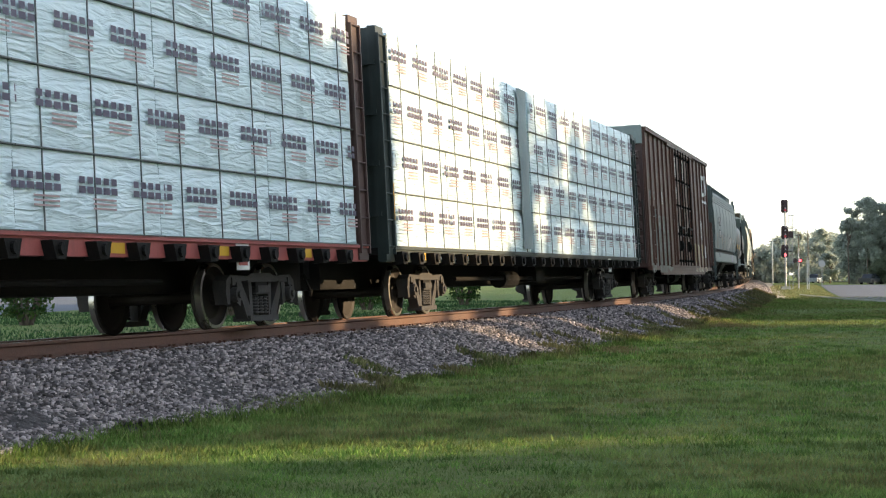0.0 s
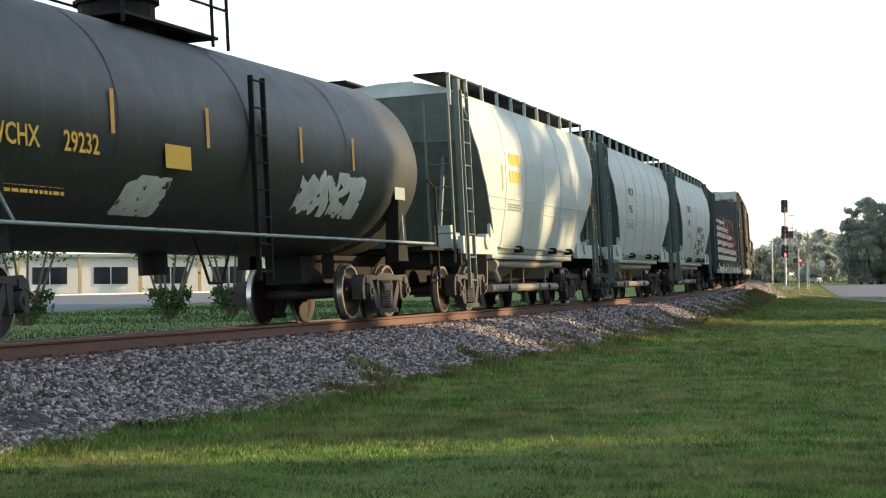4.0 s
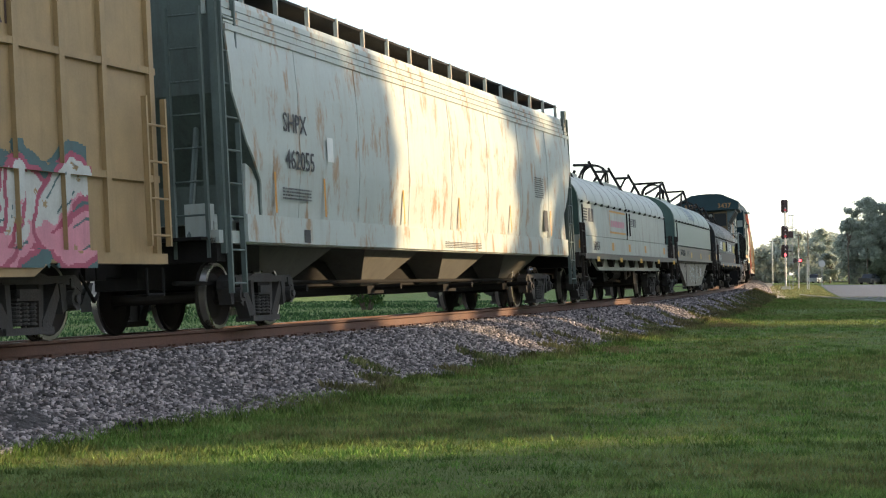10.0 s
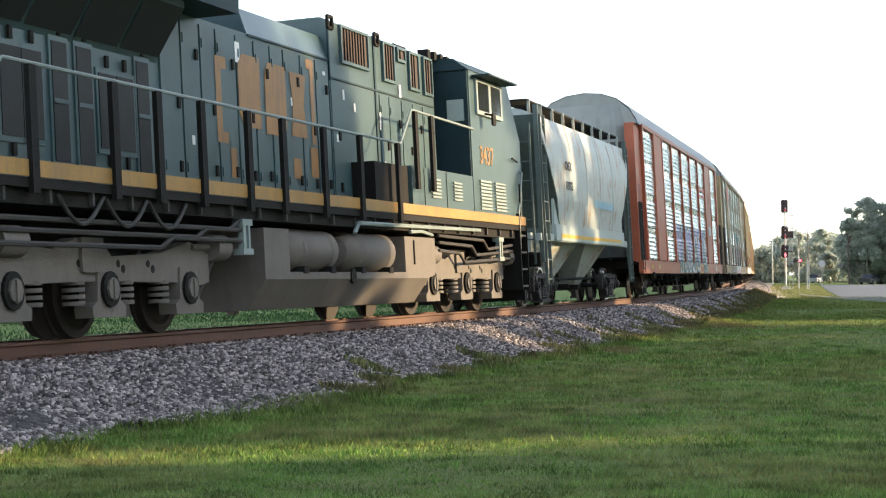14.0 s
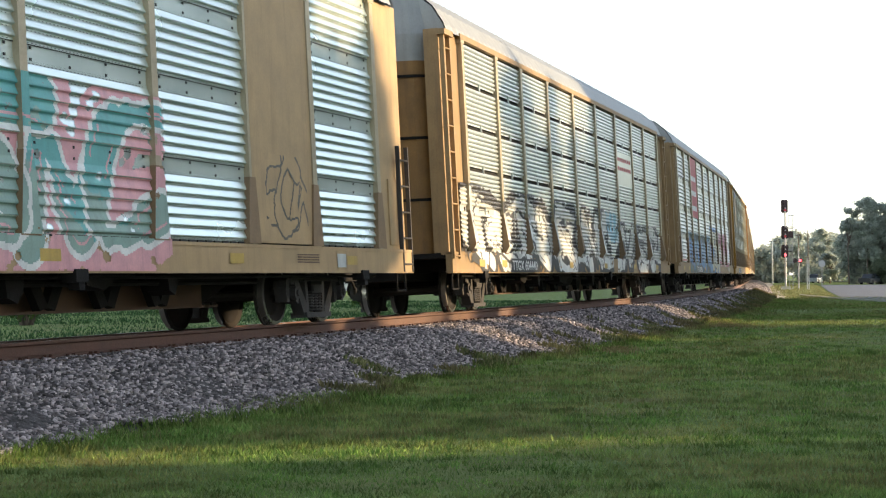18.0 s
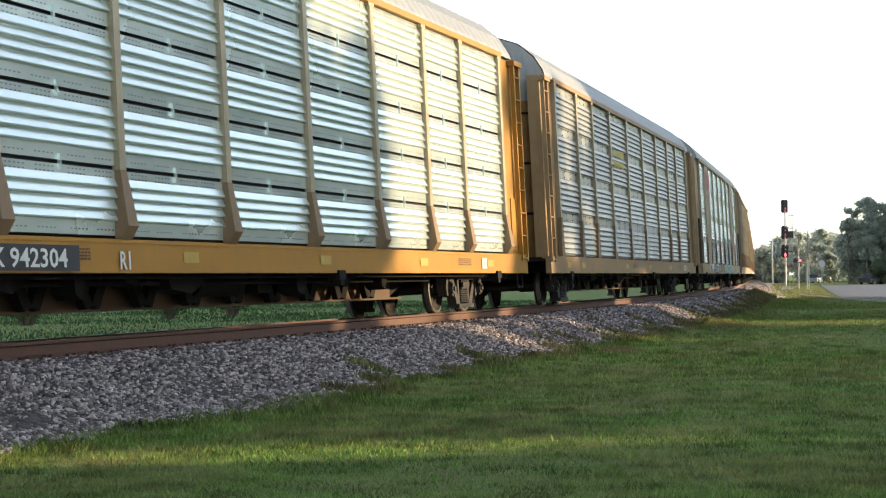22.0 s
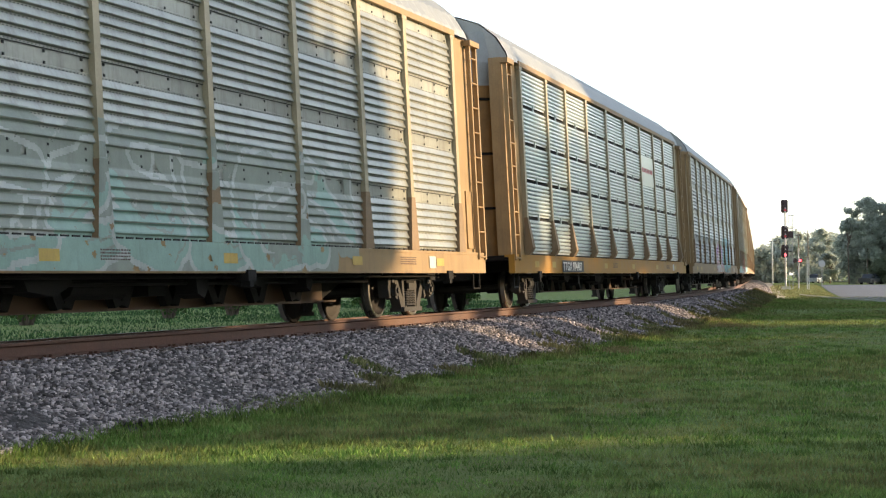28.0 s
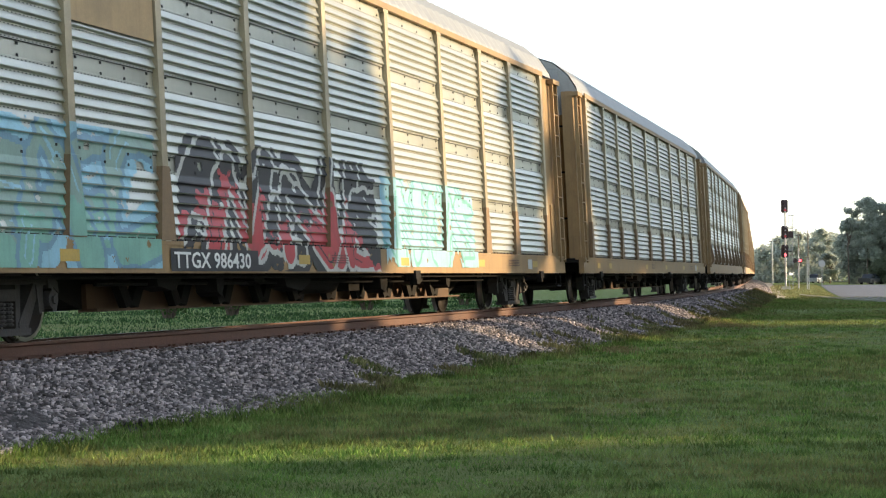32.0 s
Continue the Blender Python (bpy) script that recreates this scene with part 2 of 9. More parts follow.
def grass_mat(name, a, b, c, patch, amount):
    """Blades that differ one by one, with broad dry patches over the lawn."""
    m = stone_mat(name, a, b, c)
    nd, ln = m.node_tree.nodes, m.node_tree.links
    bsdf = nd["Principled BSDF"]
    old = bsdf.inputs["Base Color"].links[0].from_socket
    tex = nd.new("ShaderNodeTexCoord")
    n1 = nd.new("ShaderNodeTexNoise")
    n1.inputs["Scale"].default_value, n1.inputs["Detail"].default_value, n1.inputs["Roughness"].default_value = 0.42, 7, 0.65
    ln.new(tex.outputs["Object"], n1.inputs["Vector"])
    mr = nd.new("ShaderNodeMapRange")
    mr.inputs[1].default_value, mr.inputs[2].default_value, mr.inputs[4].default_value = 0.43, 0.6, amount
    ln.new(n1.outputs[0], mr.inputs[0])
    mx = nd.new("ShaderNodeMix")
    mx.data_type = "RGBA"
    ln.new(mr.outputs[0], mx.inputs[0])
    ln.new(old, mx.inputs[6])
    mx.inputs[7].default_value = (*patch, 1)
    ln.new(mx.outputs[2], bsdf.inputs["Base Color"])
    n2 = nd.new("ShaderNodeTexNoise")
    n2.inputs["Scale"].default_value, n2.inputs["Detail"].default_value = 2.2, 7
    ln.new(tex.outputs["Object"], n2.inputs["Vector"])
    m2 = nd.new("ShaderNodeMapRange")
    m2.inputs[1].default_value, m2.inputs[2].default_value, m2.inputs[3].default_value, m2.inputs[4].default_value = 0.38, 0.62, 0.62, 1.35
    ln.new(n2.outputs[0], m2.inputs[0])
    vm = nd.new("ShaderNodeVectorMath")
    vm.operation = "SCALE"
    ln.new(mx.outputs[2], vm.inputs[0])
    ln.new(m2.outputs[0], vm.inputs["Scale"])
    ln.new(vm.outputs[0], bsdf.inputs["Base Color"])
    bsdf.inputs["Specular IOR Level"].default_value = 0.25
    return m


LAWN = ground_mat("mown_lawn", (0.085, 0.132, 0.032), (0.175, 0.24, 0.066), 1.6, bump=0.8, bscale=45, spots=(0.16, 0.165, 0.06))
BLADE = grass_mat("grass_blade", (0.088, 0.155, 0.032), (0.155, 0.258, 0.056), (0.3, 0.36, 0.12), (0.265, 0.22, 0.095), 0.75)
# dark copy of BLADE; the shade beyond the train is in its colour
BACK_BLADE = grass_mat("shade_darkened_grass_blade", (0.02, 0.055, 0.018), (0.04, 0.1, 0.03), (0.07, 0.14, 0.04), (0.05, 0.1, 0.03), 0.4)
WEED = grass_mat("brownish_weed_leaf", (0.085, 0.11, 0.035), (0.16, 0.175, 0.065), (0.25, 0.23, 0.1), (0.2, 0.14, 0.075), 0.6)
DRY = stone_mat("dry_grass_blade", (0.16, 0.12, 0.05), (0.3, 0.23, 0.11), (0.13, 0.15, 0.04))
BALLAST = ground_mat("ballast_bed", (0.025, 0.022, 0.021), (0.14, 0.128, 0.122), 11, bump=1.0, bscale=22)
STONE = stone_mat("granite_ballast", (0.046, 0.039, 0.037), (0.215, 0.183, 0.177), (0.56, 0.48, 0.45))
ASPHALT = ground_mat("worn_asphalt", (0.12, 0.13, 0.145), (0.17, 0.18, 0.2), 0.7, bump=0.3, bscale=90)
CONCRETE = ground_mat("pale_kerb_concrete", (0.4, 0.39, 0.34), (0.5, 0.49, 0.44), 2, bump=0.2)
RAILSIDE = mat("rusty_rail", (0.12, 0.06, 0.04), 0.75, 0.1, var=0.3, scale=2, bump=0.3, streak=0.3, dirt=(0.05, 0.033, 0.026))
RAILTOP = mat("polished_rail_head", (0.55, 0.54, 0.52), 0.22, 1.0, var=0.05)
TIE = mat("old_timber_tie", (0.12, 0.09, 0.07), 0.9, var=0.35, scale=6, bump=0.5)
GRAVEL = ground_mat("dusty_gravel", (0.3, 0.25, 0.19), (0.45, 0.4, 0.32), 1.5, bump=0.5)


def strip(name, s0, s1, step, edges, mats, label, category, wob=0.0, kind="structure"):
    """A strip that follows the railway; edges are (w, z) across it."""
    sh = Shape()
    rings = []
    s = s0
    while s <= s1:
        ring = []
        for i, (w, z) in enumerate(edges):
            d = noise.noise((s * 0.8, i * 7.3, 0)) * wob + noise.noise((s * 0.13, i * 3.1, 5)) * wob * 1.5
            x, y, _ = rail_at(s, w + (d if 0 < i < len(edges) - 1 or wob else 0))
            ring.append((x, y, z + d * 0.05))
        rings.append(ring)
        s += step
    sh.loft(rings, 0, False, False)
    sh.f = [q[::-1] for q in sh.f]
    return lone(name, sh, mats, label, category, kind=kind, smooth=False)


# ground sheet with a slight swell, to the horizon
gs = Shape()
gx = [-3000, -1200, -500, -200, -100, -60] + list(np.arange(-40, 60.1, 2.0)) + [80, 120, 200, 500, 1200, 3000]
gy = [-400, -100, -40, -15] + list(np.arange(-10, 130.1, 2.0)) + [150, 180, 220, 300, 500, 1000, 2500, 4500]
for j in range(len(gy)):
    for i in range(len(gx)):
        x, y = float(gx[i]), float(gy[j])
        z = GROUND
        if -40 < x < 60 and -10 < y < 130:
            z += 0.05 * noise.noise((x * 0.12, y * 0.12, 2.0)) + 0.025 * noise.noise((x * 0.45, y * 0.45, 7.0))
        gs.v.append((x, y, z))
nx = len(gx)
for j in range(len(gy) - 1):
    for i in range(nx - 1):
        a = j * nx + i
        gs.f.append((a, a + 1, a + nx + 1, a + nx))
        gs.m.append(0)
lone("ground", gs, LAWN, "mown green lawn beside the railway", "lawn", kind="structure", smooth=True)

strip("track_bed", -60, 620, 1.0, [(-3.3, GROUND - 0.08), (-2.0, -0.42), (-1.2, -0.33), (1.2, -0.22), (1.9, -0.29), (2.75, GROUND + 0.12), (3.5, GROUND - 0.12)], BALLAST, "grey crushed stone ballast bed of the railway", "ballast", 0.12)

# rails: foot, web and head
RAIL = [(-0.075, -0.185), (0.075, -0.185), (0.075, -0.17), (0.02, -0.15), (0.012, -0.05), (0.037, -0.035), (0.037, -0.006), (0.028, 0.0), (-0.028, 0.0), (-0.037, -0.006), (-0.037, -0.035), (-0.012, -0.05), (-0.02, -0.15), (-0.075, -0.17)]
for side in (0.755, -0.755):
    rail_thing = thing("rail", "rusty brown steel rail with polished head", "rail", "rails of the track")
    for piece, prof, top in (("rail_web", RAIL[:5] + RAIL[11:], 99), ("rail_head", RAIL[4:12], 3)):
        sh = Shape()
        rings = []
        for s in list(np.arange(-60, 160, 1.5)) + list(np.arange(160, 900, 8)):
            x, y, a = rail_at(s)
            rings.append([(x + math.cos(a) * w, y - math.sin(a) * w, z) for w, z in (banked(side + q, h) for q, h in prof)])
        sh.loft(rings)
        k = len(prof)
        for i in range((len(rings) - 1) * k):
            if i % k == top:
                sh.m[i] = 1
        part(piece, sh, [RAILSIDE, RAILTOP], rail_thing, "polished steel running head" if top < 9 else "", smooth=True)

# ties with plates and spikes
tie_me = Shape().box(-1.3, 1.3, -0.115, 0.115, -0.36, -0.19).mesh("tie", TIE)
plate_me = Shape().box(-0.17, 0.17, -0.1, 0.1, -0.19, -0.181).box(0.09, 0.13, -0.08, -0.05, -0.181, -0.15).box(0.09, 0.13, 0.05, 0.08, -0.181, -0.15).mesh("tie_plate", RAILSIDE)
s = 15.0
while s < 115:
    x, y, a = rail_at(s)
    t = tagged(new("railway_tie", tie_me), "weathered dark timber tie under the rails", "railway tie", "ties of the track")
    t.matrix_basis = Matrix.LocRotScale((x, y, banked(0, random.uniform(-0.012, 0.002))[1]), Euler((0, -BANK, -a + random.uniform(-0.01, 0.01))), None)
    for w in (0.755, -0.755):
        pl = new("tie_plate", plate_me)
        pl.parent = t
        pl.location = (w, 0, 0)
    s += 0.5


def toe(s):
    """How far the stones reach out from the centre line: an uneven foot with one broad spill."""
    return 3.2 + 0.16 * np.sin(s * 1.3) * np.sin(s * 0.41 + 0.6) + 0.08 * np.sin(s * 3.7) + 0.45 * np.exp(-((s - 28.3) / 2.0) ** 2) - 0.12 * np.exp(-((s - 38) / 6) ** 2) + np.clip((58 - s) * 0.012, -0.35, 0.1)


def scatter_stones(n, s0, s1, power, big=1.0, seed=5):
    """Loose crushed stones on the near shoulder of the bed."""
    rng = np.random.default_rng(seed)
    base = np.array([(a, b, c) for c in (-0.7, 0.7) for a, b in ((-0.75, -0.7), (0.75, -0.7), (0.75, 0.7), (-0.75, 0.7))])
    tris = ((4, 5, 6), (4, 6, 7), (0, 1, 5), (0, 5, 4), (1, 2, 6), (1, 6, 5), (2, 3, 7), (2, 7, 6), (3, 0, 4), (3, 4, 7))
    ss = s0 + (s1 - s0) * rng.random(n) ** power
    ww = np.where(rng.random(n) < 0.92, 0.78 + (toe(ss) - 0.85) * rng.random(n) ** 0.85, rng.uniform(-0.65, 0.65, n))
    zz = np.interp(ww, (-2, -1.2, 1.2, 1.9, 2.75, 3.5), (-0.42, -0.33, -0.22, -0.29, GROUND + 0.12, GROUND - 0.02))
    cx, cy, ca = np.interp(ss, RS, RX), np.interp(ss, RS, RY), np.interp(ss, RS, RTH)
    px, py = cx + np.cos(ca) * ww, cy - np.sin(ca) * ww
    size = rng.uniform(0.0145, 0.035, n) * (1 + 0.008 * (ss - 20)) * (big / 1.6 if big > 1 else 1)
    pts = base[None] * rng.uniform(0.55, 1.3, (n, 8, 3)) * np.stack([size, size * rng.uniform(0.55, 1, n), size * rng.uniform(0.35, 0.75, n)], 1)[:, None]
    a = rng.uniform(0, 6.28, n)
    b = rng.normal(0, 0.4, n)
    x1 = pts[:, :, 0] * np.cos(b)[:, None] - pts[:, :, 2] * np.sin(b)[:, None]
    z1 = pts[:, :, 0] * np.sin(b)[:, None] + pts[:, :, 2] * np.cos(b)[:, None]
    x2 = x1 * np.cos(a)[:, None] - pts[:, :, 1] * np.sin(a)[:, None]
    y2 = x1 * np.sin(a)[:, None] + pts[:, :, 1] * np.cos(a)[:, None]
    v = np.stack([x2 + px[:, None], y2 + py[:, None], z1 + (zz + size * rng.uniform(0.0, 0.9, n))[:, None]], 2).reshape(-1, 3)
    f = (np.arange(n)[:, None, None] * 8 + np.array(tris)[None]).reshape(-1, 3)
    me = bpy.data.meshes.new("ballast_stones")
    me.vertices.add(len(v))
    me.vertices.foreach_set("co", v.ravel())
    me.loops.add(len(f) * 3)
    me.loops.foreach_set("vertex_index", f.ravel().astype(np.int32))
    me.polygons.add(len(f))
    me.polygons.foreach_set("loop_start", np.arange(0, len(f) * 3, 3, dtype=np.int32))
    me.materials.append(STONE)
    me.update(calc_edges=True)
    me.validate()
    tagged(new("ballast_stones", me), "loose grey granite ballast stones along the track", "ballast", kind="stuff")


scatter_stones(105000, 20, 95, 1.75)
scatter_stones(14000, 88, 190, 1.3, 1.7, 8)


def scatter_blades(name, label, x_of, n, mtl, hi, wide, seed):
    """Upright tapered blades; x_of gives the foot places."""
    rng = np.random.default_rng(seed)
    px, py, *up = x_of(rng, n)
    n = len(px)
    h = hi * rng.uniform(0.5, 1.25, n)
    w = wide * rng.uniform(0.7, 1.3, n) * (1 + py * 0.02)
    a = rng.uniform(0, 3.14, n)
    lean = rng.uniform(0, 6.28, n)
    l = h * rng.uniform(0.1, 0.7, n)
    z0 = up[0] if up else GROUND - 0.02
    c, s_ = np.cos(a) * w, np.sin(a) * w
    bx, by = np.cos(lean) * l, np.sin(lean) * l
    o = np.zeros(n)
    v = np.stack([np.stack([px - c, py - s_, o + z0], 1), np.stack([px + c, py + s_, o + z0], 1), np.stack([px + c * 0.6 + bx * 0.4, py + s_ * 0.6 + by * 0.4, z0 + h * 0.6], 1), np.stack([px + bx, py + by, z0 + h], 1), np.stack([px - c * 0.6 + bx * 0.4, py - s_ * 0.6 + by * 0.4, z0 + h * 0.6], 1)], 1).reshape(-1, 3)
    k = np.arange(n)[:, None] * 5
    loops = (k + np.array([[0, 1, 2, 3, 4]])).ravel()
    me = bpy.data.meshes.new(name)
    me.vertices.add(len(v))
    me.vertices.foreach_set("co", v.ravel())
    me.loops.add(len(loops))
    me.loops.foreach_set("vertex_index", loops.astype(np.int32))
    me.polygons.add(n)
    me.polygons.foreach_set("loop_start", np.arange(0, n * 5, 5, dtype=np.int32))
    me.materials.append(mtl)
    me.update(calc_edges=True)
    tagged(new(name, me), label, "grass", kind="stuff")


def off_track(x, y):
    """Distance to the right of the centre line, for places near the lawn."""
    i = np.clip(np.searchsorted(RY, y), 1, len(RY) - 1)
    return (x - RX[i]) * np.cos(RTH[i])


def lawn_near(rng, n):
    y = 10.5 + 50 * rng.random(n) ** 2.0
    x = rng.uniform(-0.27, 0.27, n) * y
    s = np.interp(y, RY, RS)
    keep = off_track(x, y) > toe(s) - 0.35 + 0.4 * rng.random(n)
    return x[keep], y[keep]


def verge(rng, n):
    s = 17 + 75 * rng.random(n) ** 1.4
    ragged = np.sin(s * 2.3 + 1.1) * np.sin(s * 0.83) + 0.6 * np.sin(s * 5.1)
    w = toe(s) - 0.3 - 0.28 * np.clip(ragged, -0.6, 1) + 0.6 * rng.random(n) ** 1.3
    x, y, a = np.interp(s, RS, RX), np.interp(s, RS, RY), np.interp(s, RS, RTH)
    return x + np.cos(a) * w, y - np.sin(a) * w


scatter_blades("lawn_grass", "short green mown grass blades of the lawn", lawn_near, 230000, BLADE, 0.06, 0.0044, 3)
scatter_blades("verge_grass", "longer rough grass along the ballast edge", verge, 34000, BLADE, 0.12, 0.0042, 4)


def lawn_clumps(rng, n):
    """Low clumps of clover and coarse grass dotted over the lawn."""
    m = n // 28
    y = 10.8 + 38 * rng.random(m) ** 1.6
    x = rng.uniform(-0.26, 0.26, m) * y
    x, y, r = np.repeat(x, 28), np.repeat(y, 28), np.repeat(rng.uniform(0.05, 0.3, m) ** 1.2, 28)
    x, y = x + rng.normal(0, 1, len(x)) * r, y + rng.normal(0, 0.7, len(y)) * r
    keep = off_track(x, y) > toe(np.interp(y, RY, RS)) + 0.1
    return x[keep], y[keep]


LUSH = grass_mat("lush_clover_leaf", (0.085, 0.165, 0.036), (0.135, 0.25, 0.054), (0.2, 0.32, 0.075), (0.24, 0.225, 0.085), 0.5)
scatter_blades("lawn_clumps", "low clumps of clover and coarse grass in the lawn", lawn_clumps, 56000, LUSH, 0.072, 0.008, 17)


def lawn_far(rng, n):
    y = 58 + 52 * rng.random(n) ** 1.2
    x = rng.uniform(0.05, 0.27, n) * y
    keep = off_track(x, y) > 3.2
    return x[keep], y[keep]


scatter_blades("far_lawn_grass", "green grass of the lawn towards the road", lawn_far, 60000, BLADE, 0.07, 0.009, 15)


def slope_weeds(rng, n):
    """Weeds that creep up the shoulder in clusters, thicker further along."""
    s = 30 + 95 * rng.random(n) ** 1.1
    w = 1.75 + (toe(s) - 1.6) * rng.random(n) ** 0.6
    clump = np.sin(s * 1.9 + w * 2.1) * np.sin(s * 0.71 + 0.4) + 0.7 * np.sin(s * 4.3 - w * 3.0) + 0.02 * (s - 62) + 1.1 * (w - 2.55)
    keep = clump > 0.6
    s, w = s[keep], w[keep]
    x, y, a = np.interp(s, RS, RX), np.interp(s, RS, RY), np.interp(s, RS, RTH)
    return x + np.cos(a) * w, y - np.sin(a) * w, np.interp(w, (1.9, 2.75, 3.5), (-0.3, GROUND + 0.1, GROUND - 0.03))


scatter_blades("shoulder_weeds", "low brownish weeds creeping over the ballast shoulder", slope_weeds, 60000, WEED, 0.13, 0.016, 14)


def tuft_places(spots, per):
    def places(rng, n):
        xs, ys = [], []
        for x, y, rx, ry in spots:
            k = int(per * rx * ry / 0.3)
            xs.append(x + rng.normal(0, 0.5, k) * rx)
            ys.append(y + rng.normal(0, 0.5, k) * ry)
        return np.concatenate(xs), np.concatenate(ys)
    return places


scatter_blades("dry_verge_grass", "dry straw-coloured grass at the ballast edge", tuft_places([(-3.75, 16.2, 0.7, 0.5), (-3.2, 16.0, 0.8, 0.3), (-2.0, 19.4, 0.8, 0.8), (3.2, 34.0, 0.5, 1.6), (7.6, 52, 0.8, 4)], 420), 0, DRY, 0.09, 0.004, 6)
scatter_blades("tall_verge_grass", "tall rough green grass tufts at the ballast edge", tuft_places([(-2.05, 19.6, 0.7, 0.7), (-1.5, 20.6, 0.6, 0.8), (-2.5, 18.4, 0.4, 0.4), (0.15, 26.6, 0.4, 1.0), (0.7, 28.5, 0.3, 1.0), (5.6, 40.3, 0.22, 0.4), (1.9, 31.5, 0.3, 1.2), (8.2, 55, 0.6, 4.0), (9.8, 63, 0.6, 5.0), (11.3, 70, 0.9, 5.0), (13.2, 79, 1.0, 6.0), (15.3, 88, 1.2, 7.0), (17.6, 98, 1.3, 8.0), (12.4, 84, 0.6, 5.0), (14.5, 93, 0.6, 6.0)], 300), 0, BLADE, 0.13, 0.004, 7)


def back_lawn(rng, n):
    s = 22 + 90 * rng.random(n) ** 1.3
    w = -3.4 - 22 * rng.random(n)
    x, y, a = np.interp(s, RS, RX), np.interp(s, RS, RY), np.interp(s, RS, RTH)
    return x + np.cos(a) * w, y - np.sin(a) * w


scatter_blades("back_lawn_grass", "thick grass behind the railway, coloured darker for shade", back_lawn, 60000, BACK_BLADE, 0.09, 0.01, 12)

# ---- running gear ----
def wheel_shape():
    sh = Shape()
    for side in (-1, 1):
        prof = [(0.0, 0.12), (0.0, 0.3), (0.02, 0.39), (-0.01, 0.45), (0.0, 0.465), (0.03, 0.465), (0.04, 0.44), (0.125, 0.435), (0.13, 0.39), (0.1, 0.37), (0.06, 0.3), (0.1, 0.13), (0.13, 0.12)]
        n = 24
        rings = []
        for d, r in prof:
            y = side * (0.69 + d)
            rings.append([(r * math.cos(2 * math.pi * i / n), y, 0.435 + r * math.sin(2 * math.pi * i / n)) for i in range(n)])
        b = len(sh.f)
        sh.loft(rings, 0, False)
        for c in range(len(prof) - 1):
            if c in (6, 7):
                for i in range(n):
                    sh.m[b + c * n + i] = 1
    sh.rod((0, -1.08, 0.435), (0, 1.08, 0.435), 0.075, 10)
    return sh


WHEELSET = wheel_shape().mesh("wheelset", [WHEEL, TREAD], True)


def frame_shape():
    sh = Shape()
    # arched top chord, journal legs, diagonals and columns round two triangular windows, and the spring seat
    sh.plate([(-1.14, 0.5), (-1.12, 0.62), (-1.0, 0.7), (-0.45, 0.68), (-0.3, 0.72), (0.3, 0.72), (0.45, 0.68), (1.0, 0.7), (1.12, 0.62), (1.14, 0.5), (1.0, 0.58), (0.6, 0.615), (-0.6, 0.615), (-1.0, 0.58)], -0.1, 0.1)
    sh.box(-0.5, 0.5, -0.125, 0.125, 0.6, 0.622)
    for k in (-1, 1):
        sh.plate([(k * 1.14, 0.52), (k * 1.09, 0.31), (k * 1.01, 0.31), (k * 0.99, 0.58)][:: k], -0.09, 0.09)
        sh.plate([(k * 0.8, 0.6), (k * 0.81, 0.33), (k * 0.71, 0.28), (k * 0.66, 0.6)][:: k], -0.1, 0.1)
        sh.plate([(k * 0.78, 0.62), (k * 0.64, 0.62), (k * 0.31, 0.21), (k * 0.31, 0.08), (k * 0.45, 0.08)][:: k], -0.085, 0.085)
        sh.plate([(k * 0.38, 0.61), (k * 0.28, 0.61), (k * 0.255, 0.15), (k * 0.34, 0.15)][:: k], -0.075, 0.075)
        sh.box(k * 0.93 - 0.05, k * 0.93 + 0.05, -0.12, 0.05, 0.56, 0.66)
    sh.box(-0.47, 0.47, -0.13, 0.13, 0.075, 0.15)
    sh.box(-0.23, 0.23, -0.12, 0.12, 0.43, 0.455)
    sh.box(-0.2, 0.2, -0.14, 0.12, 0.455, 0.55)
    return sh


SIDE_FRAME = frame_shape().mesh("side_frame", FRAME_GREY)
_rr = []
for _c in range(6):
    for _z, _q in ((0.2, 0.045), (0.208, 0.062), (0.226, 0.062), (0.234, 0.045)):
        _rr.append([(_q * math.cos(0.6283 * i), _q * math.sin(0.6283 * i), _z + _c * 0.042) for i in range(10)])
SPRING = Shape().loft(_rr).mesh("spring", FRAME_GREY, True)
CAP = Shape().rod((0, -0.09, 0), (0, 0.0, 0), 0.1, 12).rod((0, -0.12, 0), (0, -0.09, 0), 0.05, 8).mesh("bearing_cap", FRAME_GREY, True)
BOLSTER = Shape().box(-0.2, 0.2, -1.1, 1.1, 0.42, 0.62).box(-0.18, 0.18, -0.4, 0.4, 0.62, 0.72).box(-0.45, 0.45, -0.06, 0.06, 0.36, 0.44).mesh("truck", STEEL_DARK)


def truck(car, x):
    t = part("truck", BOLSTER, None, car, "grimy cast steel truck with spring groups", pose(x, 0, 0))
    for k in (-0.89, 0.89):
        part("wheelset", WHEELSET, None, t, "rusty steel wheels with bright treads", pose(k, 0, 0))
    for y in (-1.0, 1.0):
        part("side_frame", SIDE_FRAME, None, t, "", pose(0, y, 0))
        for k in (-0.15, 0.0, 0.15):
            part("spring", SPRING, None, t, "", pose(k, y + (-0.05 if y < 0 else 0.05), -0.03))
        for k in (-0.89, 0.89):
            part("bearing_cap", CAP, None, t, "", pose(k, y - 0.08, 0.435) if y < 0 else pose(k, y + 0.08, 0.435, 0, 0, 180))
    return t


COUPLER = Shape().box(-0.75, 0.55, -0.09, 0.09, 0.72, 0.9).box(0.5, 0.75, -0.15, 0.12, 0.68, 0.96).mesh("coupler", STEEL_DARK)
HOSE = Shape().path([(0, -0.35, 0.75), (0.25, -0.35, 0.5), (0.5, -0.25, 0.42), (0.7, -0.2, 0.5)], 0.025).mesh("air_hose", STEEL_DARK)


